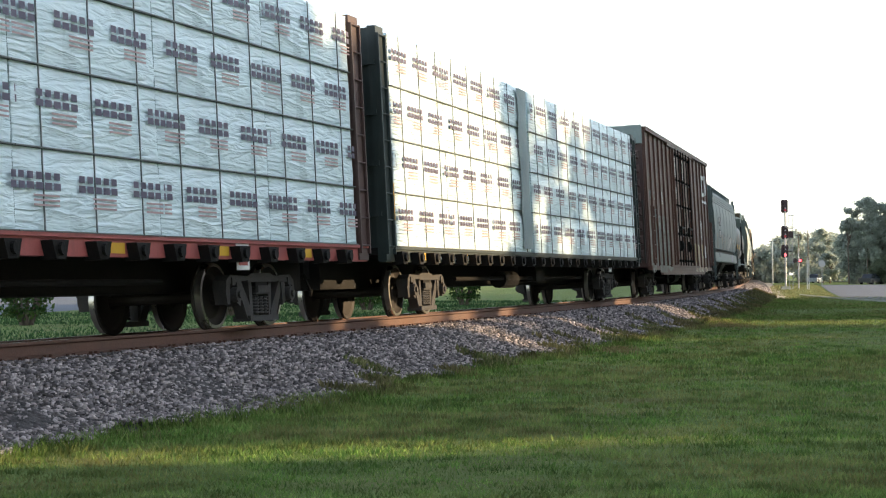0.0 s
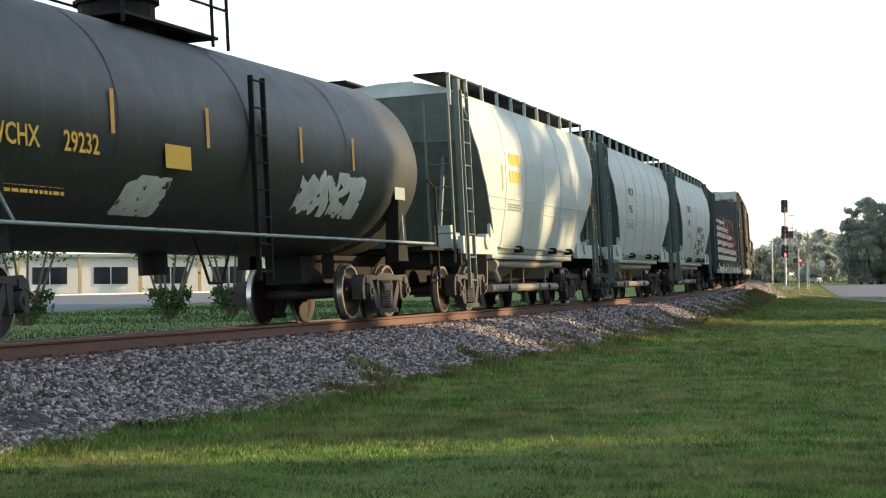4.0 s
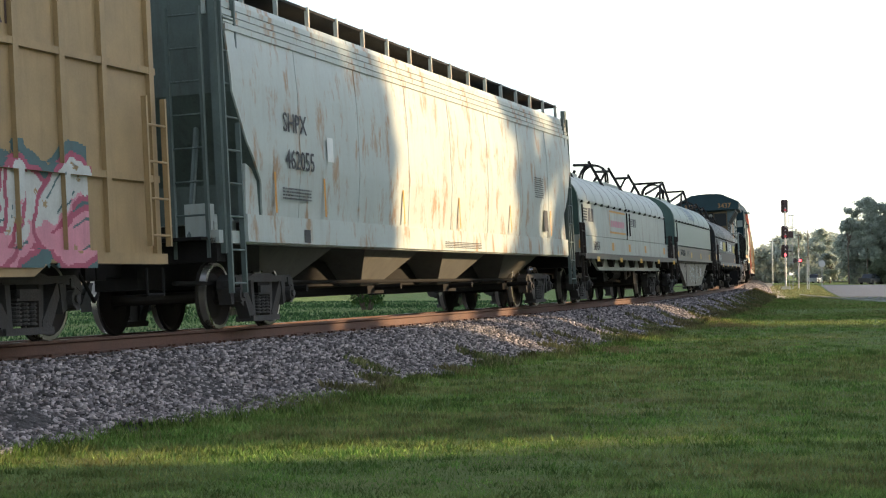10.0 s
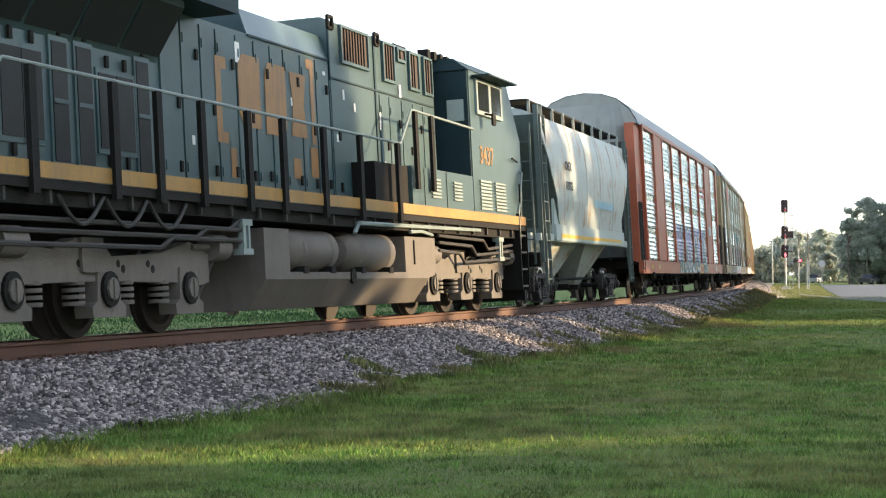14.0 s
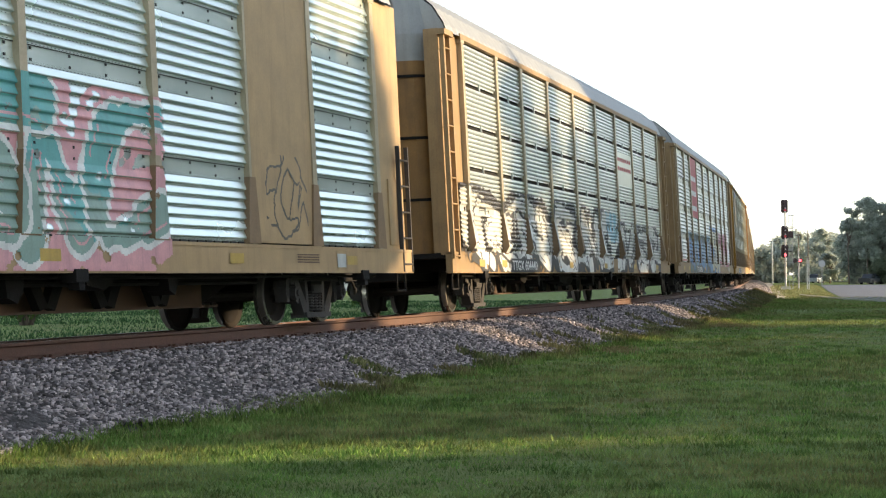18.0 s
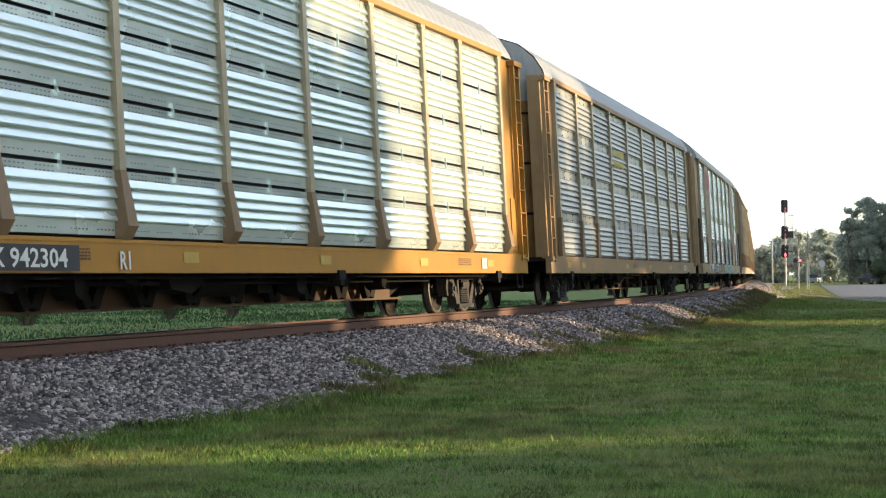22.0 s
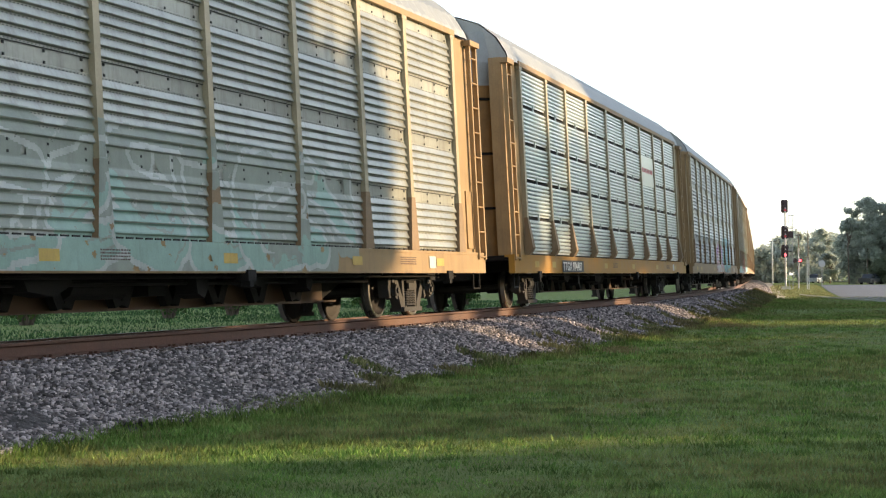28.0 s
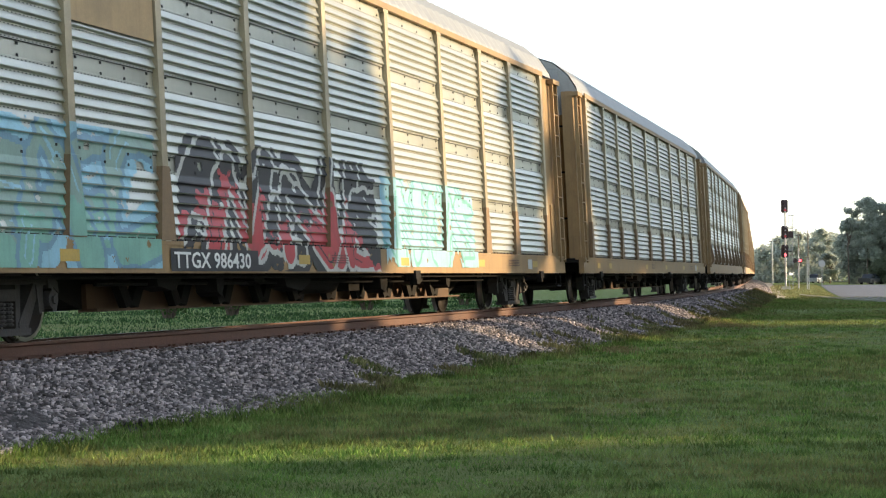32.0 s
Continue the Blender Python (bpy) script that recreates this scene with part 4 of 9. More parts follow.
def autorack(s, kind, post, panel, trim, sill, label, wide=()):
    """A covered car carrier. wide: bays closed by plain painted sheets."""
    car = car_empty("autorack_car", label, s, 10.05)
    base = -1.44
    for y, k in ((1, 1), (-1, -1)):
        for i in range(AR_BAYS):
            wid = AR_POSTS[i + 1] - AR_POSTS[i]
            painted = i in wide
            key = (kind, panel.name, painted, trim.name, round(wid, 2))
            if key not in AR_CACHE:
                if painted:
                    sh = Shape().box(-wid / 2, wid / 2, base - 0.05, base + 0.03, AR_Z0, AR_Z1).box(-wid / 2, -wid / 2 + 0.4, base - 0.072, base - 0.05, AR_Z0 + 0.02, AR_Z1 - 0.02)
                    AR_CACHE[key] = sh.mesh("side_panel", trim)
                else:
                    AR_CACHE[key] = panel_mesh(kind, -wid / 2, wid / 2, panel, base)
            part("side_panel", AR_CACHE[key], None, car, "plain painted steel side sheet" if painted else "", pose((AR_POSTS[i] + AR_POSTS[i + 1]) / 2 * -y, 0, 0, 0, 0, 0 if y < 0 else 180))
        for i in range(AR_BAYS + 1):
            key = ("post", post, trim.name)
            if key not in AR_CACHE:
                AR_CACHE[key] = post_mesh(post, trim if trim is ORANGE_R else POST_G, trim if trim is ORANGE_R else POST_FOOT, base)
            part("side_post", AR_CACHE[key], None, car, "", pose(AR_POSTS[i], 0, 0, 0, 0, 0 if y < 0 else 180))
    key = ("body", trim.name, sill.name, bool(wide))
    if key not in AR_CACHE:
        b = Shape()
        for k in (-1, 1):
            b.box(-13.3, 13.3, k * 1.38, k * 1.5, 0.7, 1.06)
            b.box(-13.3, 13.3, k * 1.3, k * 1.51, 1.03, 1.075)
        b.box(-13.2, 13.2, -1.38, 1.38, 0.98, 1.06, 1)
        b.plate([(-13.3, 0.98), (-13.3, 0.62), (-8.3, 0.6), (-7.4, 0.33), (7.4, 0.33), (8.3, 0.6), (13.3, 0.62), (13.3, 0.98)], -0.5, 0.5, 1)
        for x, wd, lo in ((-6.4, 0.5, 0.5), (-4.9, 0.16, 0.42), (-3.6, 0.3, 0.55), (-2.2, 0.7, 0.46), (1.6, 0.24, 0.4), (3.4, 0.5, 0.52), (5.2, 0.18, 0.45)):
            b.plate([(x - wd, 0.98), (x + wd, 0.98), (x + wd * 0.7, lo + 0.12), (x + wd * 0.2, lo), (x - wd * 0.6, lo + 0.06)], -1.2, -0.9, 1)
        b.box(-7.3, 7.3, -0.56, -0.5, 0.31, 0.62, 2)
        b.box(-7.4, 7.4, -0.75, -0.5, 0.29, 0.32, 2)
        # dark raking braces in front of the centre sill
        for q in range(10):
            x = -6.6 + q * 1.36
            b.plate([(x - 0.62, 0.98), (x - 0.4, 0.98), (x + 0.02, 0.36), (x - 0.16, 0.32)], -0.8, -0.7, 1)
            b.plate([(x + 0.62, 0.98), (x + 0.4, 0.98), (x - 0.02, 0.36), (x + 0.16, 0.32)], -0.8, -0.7, 1)
        for x in np.arange(-12, 12.1, 2.4):
            b.box(x - 0.05, x + 0.05, -1.4, 1.4, 0.75, 0.98, 1)
        top = Shape()
        for k in (-1, 1):
            top.box(-12.0, 12.0, k * 1.42, k * 1.52, 4.98, 5.08)
        endp = Shape()
        # plain end sheet between the last panel and the corner
        endp.box(-0.62, 0.66, -1.42, -1.36, 1.07, 5.03)
        endp.box(0.6, 0.66, -1.36, -1.15, 1.07, 5.03)
        endp.box(-0.1, 0.3, -1.445, -1.42, 1.15, 2.2)
        door = Shape()
        n = 10
        ring_o = [(0.3 * math.sin(math.pi * i / n) ** 0.5, -1.15 + 2.3 * i / n) for i in range(n + 1)]
        for i in range(n):
            (xa, ya), (xb, yb) = ring_o[i], ring_o[i + 1]
            door.quad((xa, ya, 1.07), (xb, yb, 1.07), (xb, yb, 4.5), (xa, ya, 4.5))
            door.quad((xa, ya, 4.5), (xb, yb, 4.5), (xb, yb, 4.98), (xa, ya, 4.98), 1)
            door.quad((xa, ya, 4.98), (xb, yb, 4.98), (xb * 0.7, yb * 0.9, 5.6), (xa * 0.7, ya * 0.9, 5.6), 1)
        band = Shape().loft([[(xa, ya, 0), (xa + 0.03, ya, 0), (xa + 0.03, ya, 0.05), (xa, ya, 0.05)] for xa, ya in ring_o])
        lad = Shape()
        for yy in (-1.5, ):
            lad.box(-0.035, 0.035, yy - 0.04, yy + 0.04, 0.95, 4.95)
            lad.box(0.365, 0.435, yy - 0.04, yy + 0.04, 0.95, 4.95)
            z = 1.0
            while z < 4.95:
                lad.rod((0, yy - 0.03 * (1 if yy < 0 else -1), z), (0.4, yy - 0.03 * (1 if yy < 0 else -1), z), 0.016, 6)
                z += 0.46
            lad.box(-0.1, 0.5, yy - 0.08, yy + 0.08, 4.9, 5.0)
        jack = Shape().box(-0.13, 0.13, -1.54, -1.36, 0.6, 0.74).box(-0.06, 0.06, -1.53, -1.4, 0.52, 0.6)
        pipe = Shape().rod((-8, -1.05, 0.6), (8, -1.05, 0.6), 0.03).rod((-12, -1.3, 0.66), (12, -1.3, 0.66), 0.02)
        tank = Shape().rod((-1.2, -0.75, 0.62), (0.2, -0.75, 0.62), 0.2, 12).box(0.6, 1.1, -0.95, -0.6, 0.45, 0.85)
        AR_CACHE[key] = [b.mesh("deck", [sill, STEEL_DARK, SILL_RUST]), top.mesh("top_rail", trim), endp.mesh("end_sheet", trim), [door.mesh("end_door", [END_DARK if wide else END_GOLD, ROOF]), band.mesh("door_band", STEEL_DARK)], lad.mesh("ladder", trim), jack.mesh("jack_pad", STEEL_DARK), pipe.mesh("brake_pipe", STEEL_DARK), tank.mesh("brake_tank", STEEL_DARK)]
    deck, top, endp, door, lad, jack, pipe, tank = AR_CACHE[key]
    part("deck", deck, None, car, "long painted steel side sill over dark underframe")
    part("top_rail", top, None, car)
    part("roof", AR_ROOF, None, car, "pale corrugated steel roof")
    for k, r in ((1, 0), (-1, 180)):
        for q in (1, -1):
            part("end_sheet", endp, None, car, "", Matrix.Translation((k * 12.55, 0, 0)) @ Matrix.Diagonal((k, q, 1, 1)))
        dd = part("end_door", door[0], None, car, "curved steel end door", pose(k * 13.0, 0, 0, 0, 0, r))
        for z in (2.0, 3.1, 4.2):
            part("door_band", door[1], None, dd, "", pose(0, 0, z))
        if wide and "short" not in AR_CACHE:
            AR_CACHE["short"] = ladder_shape(0.0, 0.42, 0.72, 2.75, -1.5, 0.42, 0.018).mesh("ladder", FRAME_GREY)
        ld = AR_CACHE["short"] if wide else lad
        part("ladder", ld, None, car, "", pose(12.85 if k > 0 else -13.25, 0, 0))
        part("ladder", ld, None, car, "", pose(-12.85 if k > 0 else 13.25, 0, 0, 0, 0, 180))
    for x in (-11.0, 2.4, 11.0):
        part("jack_pad", jack, None, car, "", pose(x, 0, 0))
    part("brake_pipe", pipe, None, car)
    part("brake_tank", tank, None, car)
    truck(car, -10.05)
    truck(car, 10.05)
    ends(car, 13.35)
    for x in (-12.9, 12.9):
        for y in (-1.42, 1.42):
            part("stirrup_step", STIRRUP, None, car, "", pose(x, y, 0.42))
    return car


R = {}
RACK0 = 35.2
for _i in range(21):
    _s = RACK0 + AR_PITCH * _i
    if _i == 0:
        R[1] = autorack(_s, "dotted", "straight", GALV_NEW, ORANGE_R, ORANGE_R, "tall orange-red auto rack with pale galvanised panels", wide=(1, 7))
    elif _i in (1, 6):
        R[_i + 1] = autorack(_s, "dotted", "straight", GALV_NEW, TAN, TAN, "tall tan auto rack with plain painted panels and graffiti", wide=(1, 7))
    elif _i in (2, 4, 7, 9, 13, 16):
        R[_i + 1] = autorack(_s, "fine" if _i in (2, 9) else "jointed", "flared", GALV_NEW if _i == 4 else GALV_COOL if _i in (2, 9) else GALV_DIRTY if _i == 7 else GALV, YELLOW if _i == 4 else GOLD, YELLOW if _i in (4, 9) else GOLD, "tall yellow auto rack with jointed galvanised panels and flared posts")
    else:
        R[_i + 1] = autorack(_s, "dotted", "straight", GALV_DIRTY if _i in (5, 8, 10, 12) else GALV, GOLD, GOLD, "tall gold auto rack with bolted galvanised panels and graffiti")

# ---- centre-beam cars with wrapped lumber ----
WRAP = mat("white_lumber_wrap", (0.73, 0.87, 0.905), 0.3, var=0.07, scale=1.5, streak=0.12, dirt=(0.5, 0.54, 0.55))
WRAP_PRINT = mat("dark_purple_print", (0.1, 0.085, 0.13), 0.5, var=0.15, scale=8)
WRAP_PINK = mat("faded_red_print", (0.45, 0.32, 0.32), 0.5, var=0.15, scale=8)
STRAP = mat("dark_strap", (0.11, 0.13, 0.13), 0.6)
TARP = mat("grey_folded_tarp", (0.19, 0.25, 0.26), 0.5, var=0.2, scale=3, bump=0.5, bscale=6)
LABELY = mat("reflective_yellow", (0.65, 0.38, 0.03), 0.5, var=0.1)


def wrap_crease(m):
    """Diagonal creases in the plastic sheet."""
    nd, ln = m.node_tree.nodes, m.node_tree.links
    tex = nd.new("ShaderNodeTexCoord")
    mp = nd.new("ShaderNodeMapping")
    mp.inputs["Rotation"].default_value = (0, radians(35), 0)
    mp.inputs["Scale"].default_value = (1.2, 1, 7)
    ln.new(tex.outputs["Object"], mp.inputs[0])
    n = nd.new("ShaderNodeTexNoise")
    n.inputs["Scale"].default_value, n.inputs["Detail"].default_value, n.inputs["Distortion"].default_value = 1.7, 2.5, 0.8
    ln.new(mp.outputs[0], n.inputs["Vector"])
    bp = nd.new("ShaderNodeBump")
    bp.inputs["Strength"].default_value, bp.inputs["Distance"].default_value = 0.8, 0.06
    ln.new(n.outputs[0], bp.inputs["Height"])
    ln.new(bp.outputs[0], nd["Principled BSDF"].inputs["Normal"])


wrap_crease(WRAP)
TIER = 0.865


def bundle_mesh(l, seed):
    """One wrapped pack: pillowed sheet, straps and a printed row of marks. Lies against y = -1.45."""
    rng = random.Random(seed)
    sh = Shape()
    nx_, nz_ = 14, 5
    grid = []
    for j in range(nz_ + 1):
        for i in range(nx_ + 1):
            x, z = -l / 2 + l * i / nx_, TIER * j / nz_
            e = min(i, nx_ - i, 2) / 2 * min(j, nz_ - j, 1)
            grid.append((x + rng.uniform(-0.008, 0.008), -1.42 - 0.03 * e - rng.uniform(0, 0.012), z * 0.985 + 0.006))
    n = len(sh.v)
    sh.v += grid
    for j in range(nz_):
        for i in range(nx_):
            a = n + j * (nx_ + 1) + i
            sh.f.append((a, a + 1, a + nx_ + 2, a + nx_ + 1))
            sh.m.append(0)
    sh.box(-l / 2 + 0.005, l / 2 - 0.005, -1.418, -0.25, 0.006, TIER - 0.012, 0)
    sh.box(-l / 2, l / 2, -1.47, -0.3, -0.004, 0.01, 1)
    return sh.mesh("wrap", [WRAP, STRAP], True)


def strap_mesh(l):
    sh = Shape()
    for k in (-0.34, 0.0, 0.34):
        x = l * k
        sh.box(x - 0.008, x + 0.008, -1.472, -1.46, 0, TIER - 0.01)
    return sh.mesh("straps", STRAP)


def print_mesh(l, phase):
    """Row of printed marks, five plain blocks each, with small lines below; cut off at the ends of the pack."""
    sh = Shape()
    lim = l / 2 - 0.02

    def bar(xa, xb, za, zb, m, lean=0.0):
        xa, xb = max(xa, -lim), min(xb, lim)
        if xb - xa > 0.02:
            sh.quad((xa, -1.474, za), (xb, -1.474, za), (xb - lean, -1.474, zb), (xa + lean, -1.474, zb), m)
    x = -l / 2 - 1.232 + phase
    while x < l / 2:
        for i in range(5):
            a = x + i * 0.178
            bar(a, a + 0.14, 0.43, 0.505, 0)
            bar(a + 0.01, a + 0.13, 0.535, 0.61, 0)
        for z in (0.36, 0.31, 0.26):
            bar(x + 0.3, x + 0.82, z, z + 0.022, 1)
        x += 1.232
    return sh.mesh("print", [WRAP_PRINT, WRAP_PINK])


def centerbeam(c, trim, bulk, label, tarp):
    car = car_empty("centerbeam_car", label, c, 8.6)
    sill = Shape()
    for k in (-1, 1):
        sill.box(-11.9, 11.9, k * 1.3, k * 1.42, 0.88, 1.12)
        sill.box(-11.9, 11.9, k * 1.3, k * 1.46, 1.08, 1.125)
    part("side_sill", sill, trim, car, "painted steel side sill")
    part("deck", Shape().box(-11.9, 11.9, -1.3, 1.3, 1.0, 1.11).box(-11.9, 11.9, -0.3, 0.3, 0.5, 1.0), STEEL_DARK, car)
    part("centre_beam", Shape().box(-11.6, 11.6, -0.12, 0.12, 1.1, 4.6), bulk, car)
    win = Shape().plate([(-0.17, 1.02), (0.17, 1.02), (0.1, 0.82), (-0.1, 0.82)], -1.56, -1.36).rod((0, -1.6, 0.93), (0, -1.4, 0.93), 0.07, 10).mesh("winch", STEEL_DARK)
    x = -11.3
    i = 0
    while x < 11.5:
        part("winch", win, None, car, "", pose(x, 0, 0.02))
        if i % 3 == 1:
            sign_plate(car, x + 0.3, x + 0.72, 0.92, 1.04, LABELY, -1.425, "reflector")
        x += 0.92
        i += 1
    for k in (-1, 1):
        b = Shape().box(-0.16, 0.16, -1.4, 1.4, 1.1, 4.6)
        bk = part("bulkhead", b, bulk, car, "tall dark steel end bulkhead", pose(k * 11.72, 0, 0))
        for y in (-1.44, 1.3):
            part("bulkhead_post", Shape().box(-0.2, 0.2, y, y + 0.14, 0.9, 4.62), bulk, bk)
        for z in (1.6, 2.4, 3.2, 4.0):
            part("bulkhead_rib", Shape().box(-0.22, 0.22, -1.4, 1.4, z, z + 0.08), bulk, bk)
        part("ladder", ladder_shape(-0.18, 0.18, 1.0, 4.5, -1.47, 0.42), bulk, car, "", pose(k * 11.72, 0, 0))
    sign_plate(car, -11.55, -11.36, 1.55, 2.15, LABELY, -1.447, "reflector")
    sign_plate(car, 7.1, 7.5, 0.74, 1.1, WHITE, -1.43, "data_plate", "small white framed data plate")
    sign_plate(car, 7.16, 7.44, 0.8, 1.04, trim, -1.434, "data_plate")
    marks(car, -9.5, 0.93, 3.0, 0.1, 1, WHITE, -1.424, 3, letter=0.12)
    part("brake_rigging", Shape().rod((-6, -0.9, 0.62), (6, -0.9, 0.62), 0.04).rod((-2.2, -0.8, 0.6), (-1.0, -0.8, 0.6), 0.18, 10).box(0.5, 1.4, -1, -0.6, 0.55, 0.95), STEEL_DARK, car)
    truck(car, -8.6)
    truck(car, 8.6)
    ends(car, 11.9)
    l = 3.2
    kinds = [(bundle_mesh(l - 0.02, q), strap_mesh(l)) for q in range(3)]
    prints = {(q, w): print_mesh(l, (q * 0.616 + w * 0.43) % 1.232) for q in range(2) for w in range(4)}
    for side in (0, 180):
        for row in range(7):
            for tier in range(4):
                x = -9.7 + row * l + (0.35 if row > 2 else 0.0)
                b = thing("lumber_bundle", "white plastic-wrapped lumber pack with dark printed marks", "lumber pack", "wrapped lumber packs on the centre-beam cars")
                me, st = kinds[(row + tier * 2) % 3]
                pr = prints[row % 2, tier]
                part("wrap", me, None, b)
                if side == 0:
                    part("straps", st, None, b)
                    part("print", pr, None, b, kind="stuff")
                RIDERS.append((b, c, 8.6, pose(x if side == 0 else x, 0, 1.128 + tier * TIER, 0, 0, side)))
    if tarp:
        t = Shape()
        rings = []
        for i in range(9):
            z = 1.2 + 3.35 * i / 8
            rings.append([(-2.55 + 0.05 * math.sin(i * 2.1), -1.485, z), (-2.2, -1.51 + 0.015 * math.sin(i), z), (-1.75 + 0.06 * math.sin(i * 1.7), -1.487, z)])
        t.loft(rings, 0, False, False)
        cover = lone("tarp", t, TARP, "grey folded tarp strip hanging over lumber packs", "tarp", smooth=True)
        RIDERS.append((cover, c, 8.6, pose(0, 0, 0)))
    return car


centerbeam(-289.1, RED, BROWN_DK, "red centre-beam flat car loaded with wrapped lumber", False)
centerbeam(-264.5, GREEN_DK, GREEN_DK, "dark green centre-beam flat car loaded with wrapped lumber", True)


# ---- box cars ----
def boxcar(c, half, wall, roof, endm, door, label, ribs, door_x, posts):
    car = car_empty("boxcar", label, c, half - 2.6)
    y = -1.44
    for k in (-1, 1):
        part("side_wall", Shape().box(-half, half, k * 1.38, k * 1.44, 0.86, 5.0), wall, car, "painted steel side wall")
        part("side_sill", Shape().box(-half, half, k * 1.4, k * 1.52, 0.8, 0.92).plate([(-half + 2.6, 0.8), (-half + 2.9, 0.66), (half - 2.9, 0.66), (half - 2.6, 0.8)], k * 1.42, k * 1.5), wall, car)
    pm = Shape().box(-0.055, 0.055, y - 0.055, y, 0.92, 4.98).mesh("side_post", wall)
    x = -half + 0.06
    for x in posts:
        part("side_post", pm, None, car, "", pose(x, 0, 0))
        part("side_post", pm, None, car, "", pose(-x, 0, 0, 0, 0, 180))
    if ribs:
        for z in ribs:
            for a, b in ((-half + 0.05, door_x[0]), (door_x[2], half - 0.05)):
                part("side_rib", Shape().box(a, b, y - 0.05, y, z - 0.04, z + 0.04), wall, car)
    part("top_chord", Shape().box(-half, half, -1.55, -1.36, 4.93, 5.05).box(-half, half, 1.36, 1.55, 4.93, 5.05), wall, car)
    rf = Shape()
    x = -half
    i = 0
    rings = []
    while x < half:
        d = 0.03 if (i // 2) % 2 else 0.0
        rings.append([(x, -1.4, 5.04), (x, 0, 5.16 + d), (x, 1.4, 5.04)])
        i += 1
        x += 0.05 if i % 2 else 0.7
    rf.loft(rings, 0, False, False)
    part("roof", rf, roof, car, "pale metal roof with raised seams")
    for k in (-1, 1):
        e = Shape().box(-0.04, 0.04, -1.4, 1.4, 0.9, 5.02)
        z = 1.15
        ew = part("end_wall", e, endm, car, "ribbed steel end wall", pose(k * half, 0, 0, 0, 0, 0 if k > 0 else 180))
        while z < 4.8:
            part("end_rib", Shape().loft([[(0.04, -1.3, z), (0.04, 1.3, z), (0.04, 1.3, z + 0.26), (0.04, -1.3, z + 0.26)], [(0.11, -1.25, z + 0.06), (0.11, 1.25, z + 0.06), (0.11, 1.25, z + 0.2), (0.11, -1.25, z + 0.2)]]), endm, ew)
            z += 0.42
        part("end_cap", Shape().box(-0.05, 0.05, -1.42, 1.42, 4.55, 5.1), roof, car, "", pose(k * (half + 0.06), 0, 0))
        part("ladder", ladder_shape(-0.23, 0.23, 1.0, 2.7, -1.6, 0.42), wall, car, "", pose(k * (half - 0.3), 0, 0))
        part("end_ladder", ladder_shape(-1.35, -0.9, 1.0, 2.9, 0, 0.42), FRAME_GREY, car, "", pose(k * (half + 0.14), 0, 0, 0, 0, 90) @ pose(0, 0, 0) if k < 0 else pose(k * (half + 0.14), 0, 0, 0, 0, 90))
        part("stirrup_step", STIRRUP, None, car, "", pose(k * (half - 0.3), -1.5, 0.45))
    # plug doors with frames, rods and handles
    for a, b in ((door_x[0], door_x[1]), (door_x[1], door_x[2])):
        d = part("door", Shape().box(a + 0.03, b - 0.03, y - 0.06, y, 0.98, 4.85), door, car, "plug door with locking rods and stencils")
        fr = Shape()
        for x in (a + 0.05, b - 0.1):
            fr.box(x, x + 0.06, y - 0.12, y - 0.06, 1.0, 4.83)
        for z in (1.0, 1.95, 2.9, 3.75, 4.76):
            fr.box(a + 0.05, b - 0.05, y - 0.1, y - 0.06, z, z + 0.06)
        part("door_frame", fr, door, d)
        rodm = STEEL_DARK if door is BROWN else door
        for q in (0.14, 0.5, 0.86):
            x = a + (b - a) * q
            rod = part("locking_rod", Shape().rod((x, y - 0.15, 0.96), (x, y - 0.15, 4.86), 0.02, 6), rodm, d, "locking rod")
            for z in (1.12, 2.02, 2.97, 3.82, 4.66):
                part("rod_bracket", Shape().box(x - 0.05, x + 0.05, y - 0.175, y - 0.06, z - 0.035, z + 0.035), rodm, rod)
        x = (a + b) / 2
        part("gear_box", Shape().box(x - 0.14, x + 0.14, y - 0.17, y - 0.06, 1.45, 1.8).rod((x, y - 0.2, 1.62), (x, y - 0.17, 1.62), 0.12, 10), rodm, d)
        part("lever", Shape().box(x - 0.62, x + 0.62, y - 0.2, y - 0.16, 2.2, 2.27).box(x - 0.62, x - 0.56, y - 0.22, y - 0.15, 1.95, 2.27), STEEL_DARK, d)
        marks(d, a + 0.25, 3.95, 0.6, 0.65, 5, WHITE, y - 0.066, int(a * 10) + 7)
        marks(d, a + 0.2, 2.3, 0.35, 0.3, 3, WHITE, y - 0.066, int(a * 10) + 8)
        sign_plate(d, b - 0.55, b - 0.3, 1.75, 2.2, WHITE, y - 0.066, "placard")
        marks(d, b - 0.6, 2.45, 0.4, 0.25, 3, WHITE, y - 0.066, int(a * 10) + 9)
    part("door_track", Shape().box(door_x[0] - 2.0, door_x[2] + 2.0, y - 0.12, y, 0.9, 0.97).box(door_x[0] - 1.5, door_x[2] + 1.5, y - 0.1, y, 4.86, 4.93), wall, car)
    part("underframe", Shape().box(-half, half, -0.35, 0.35, 0.5, 0.9).rod((-4, -0.9, 0.6), (4, -0.9, 0.6), 0.035).rod((1, -0.8, 0.6), (2.3, -0.8, 0.6), 0.2, 10).box(-1.5, -0.9, -1.0, -0.6, 0.4, 0.85), STEEL_DARK, car)
    truck(car, -half + 2.4)
    truck(car, half - 2.4)
    ends(car, half)
    return car


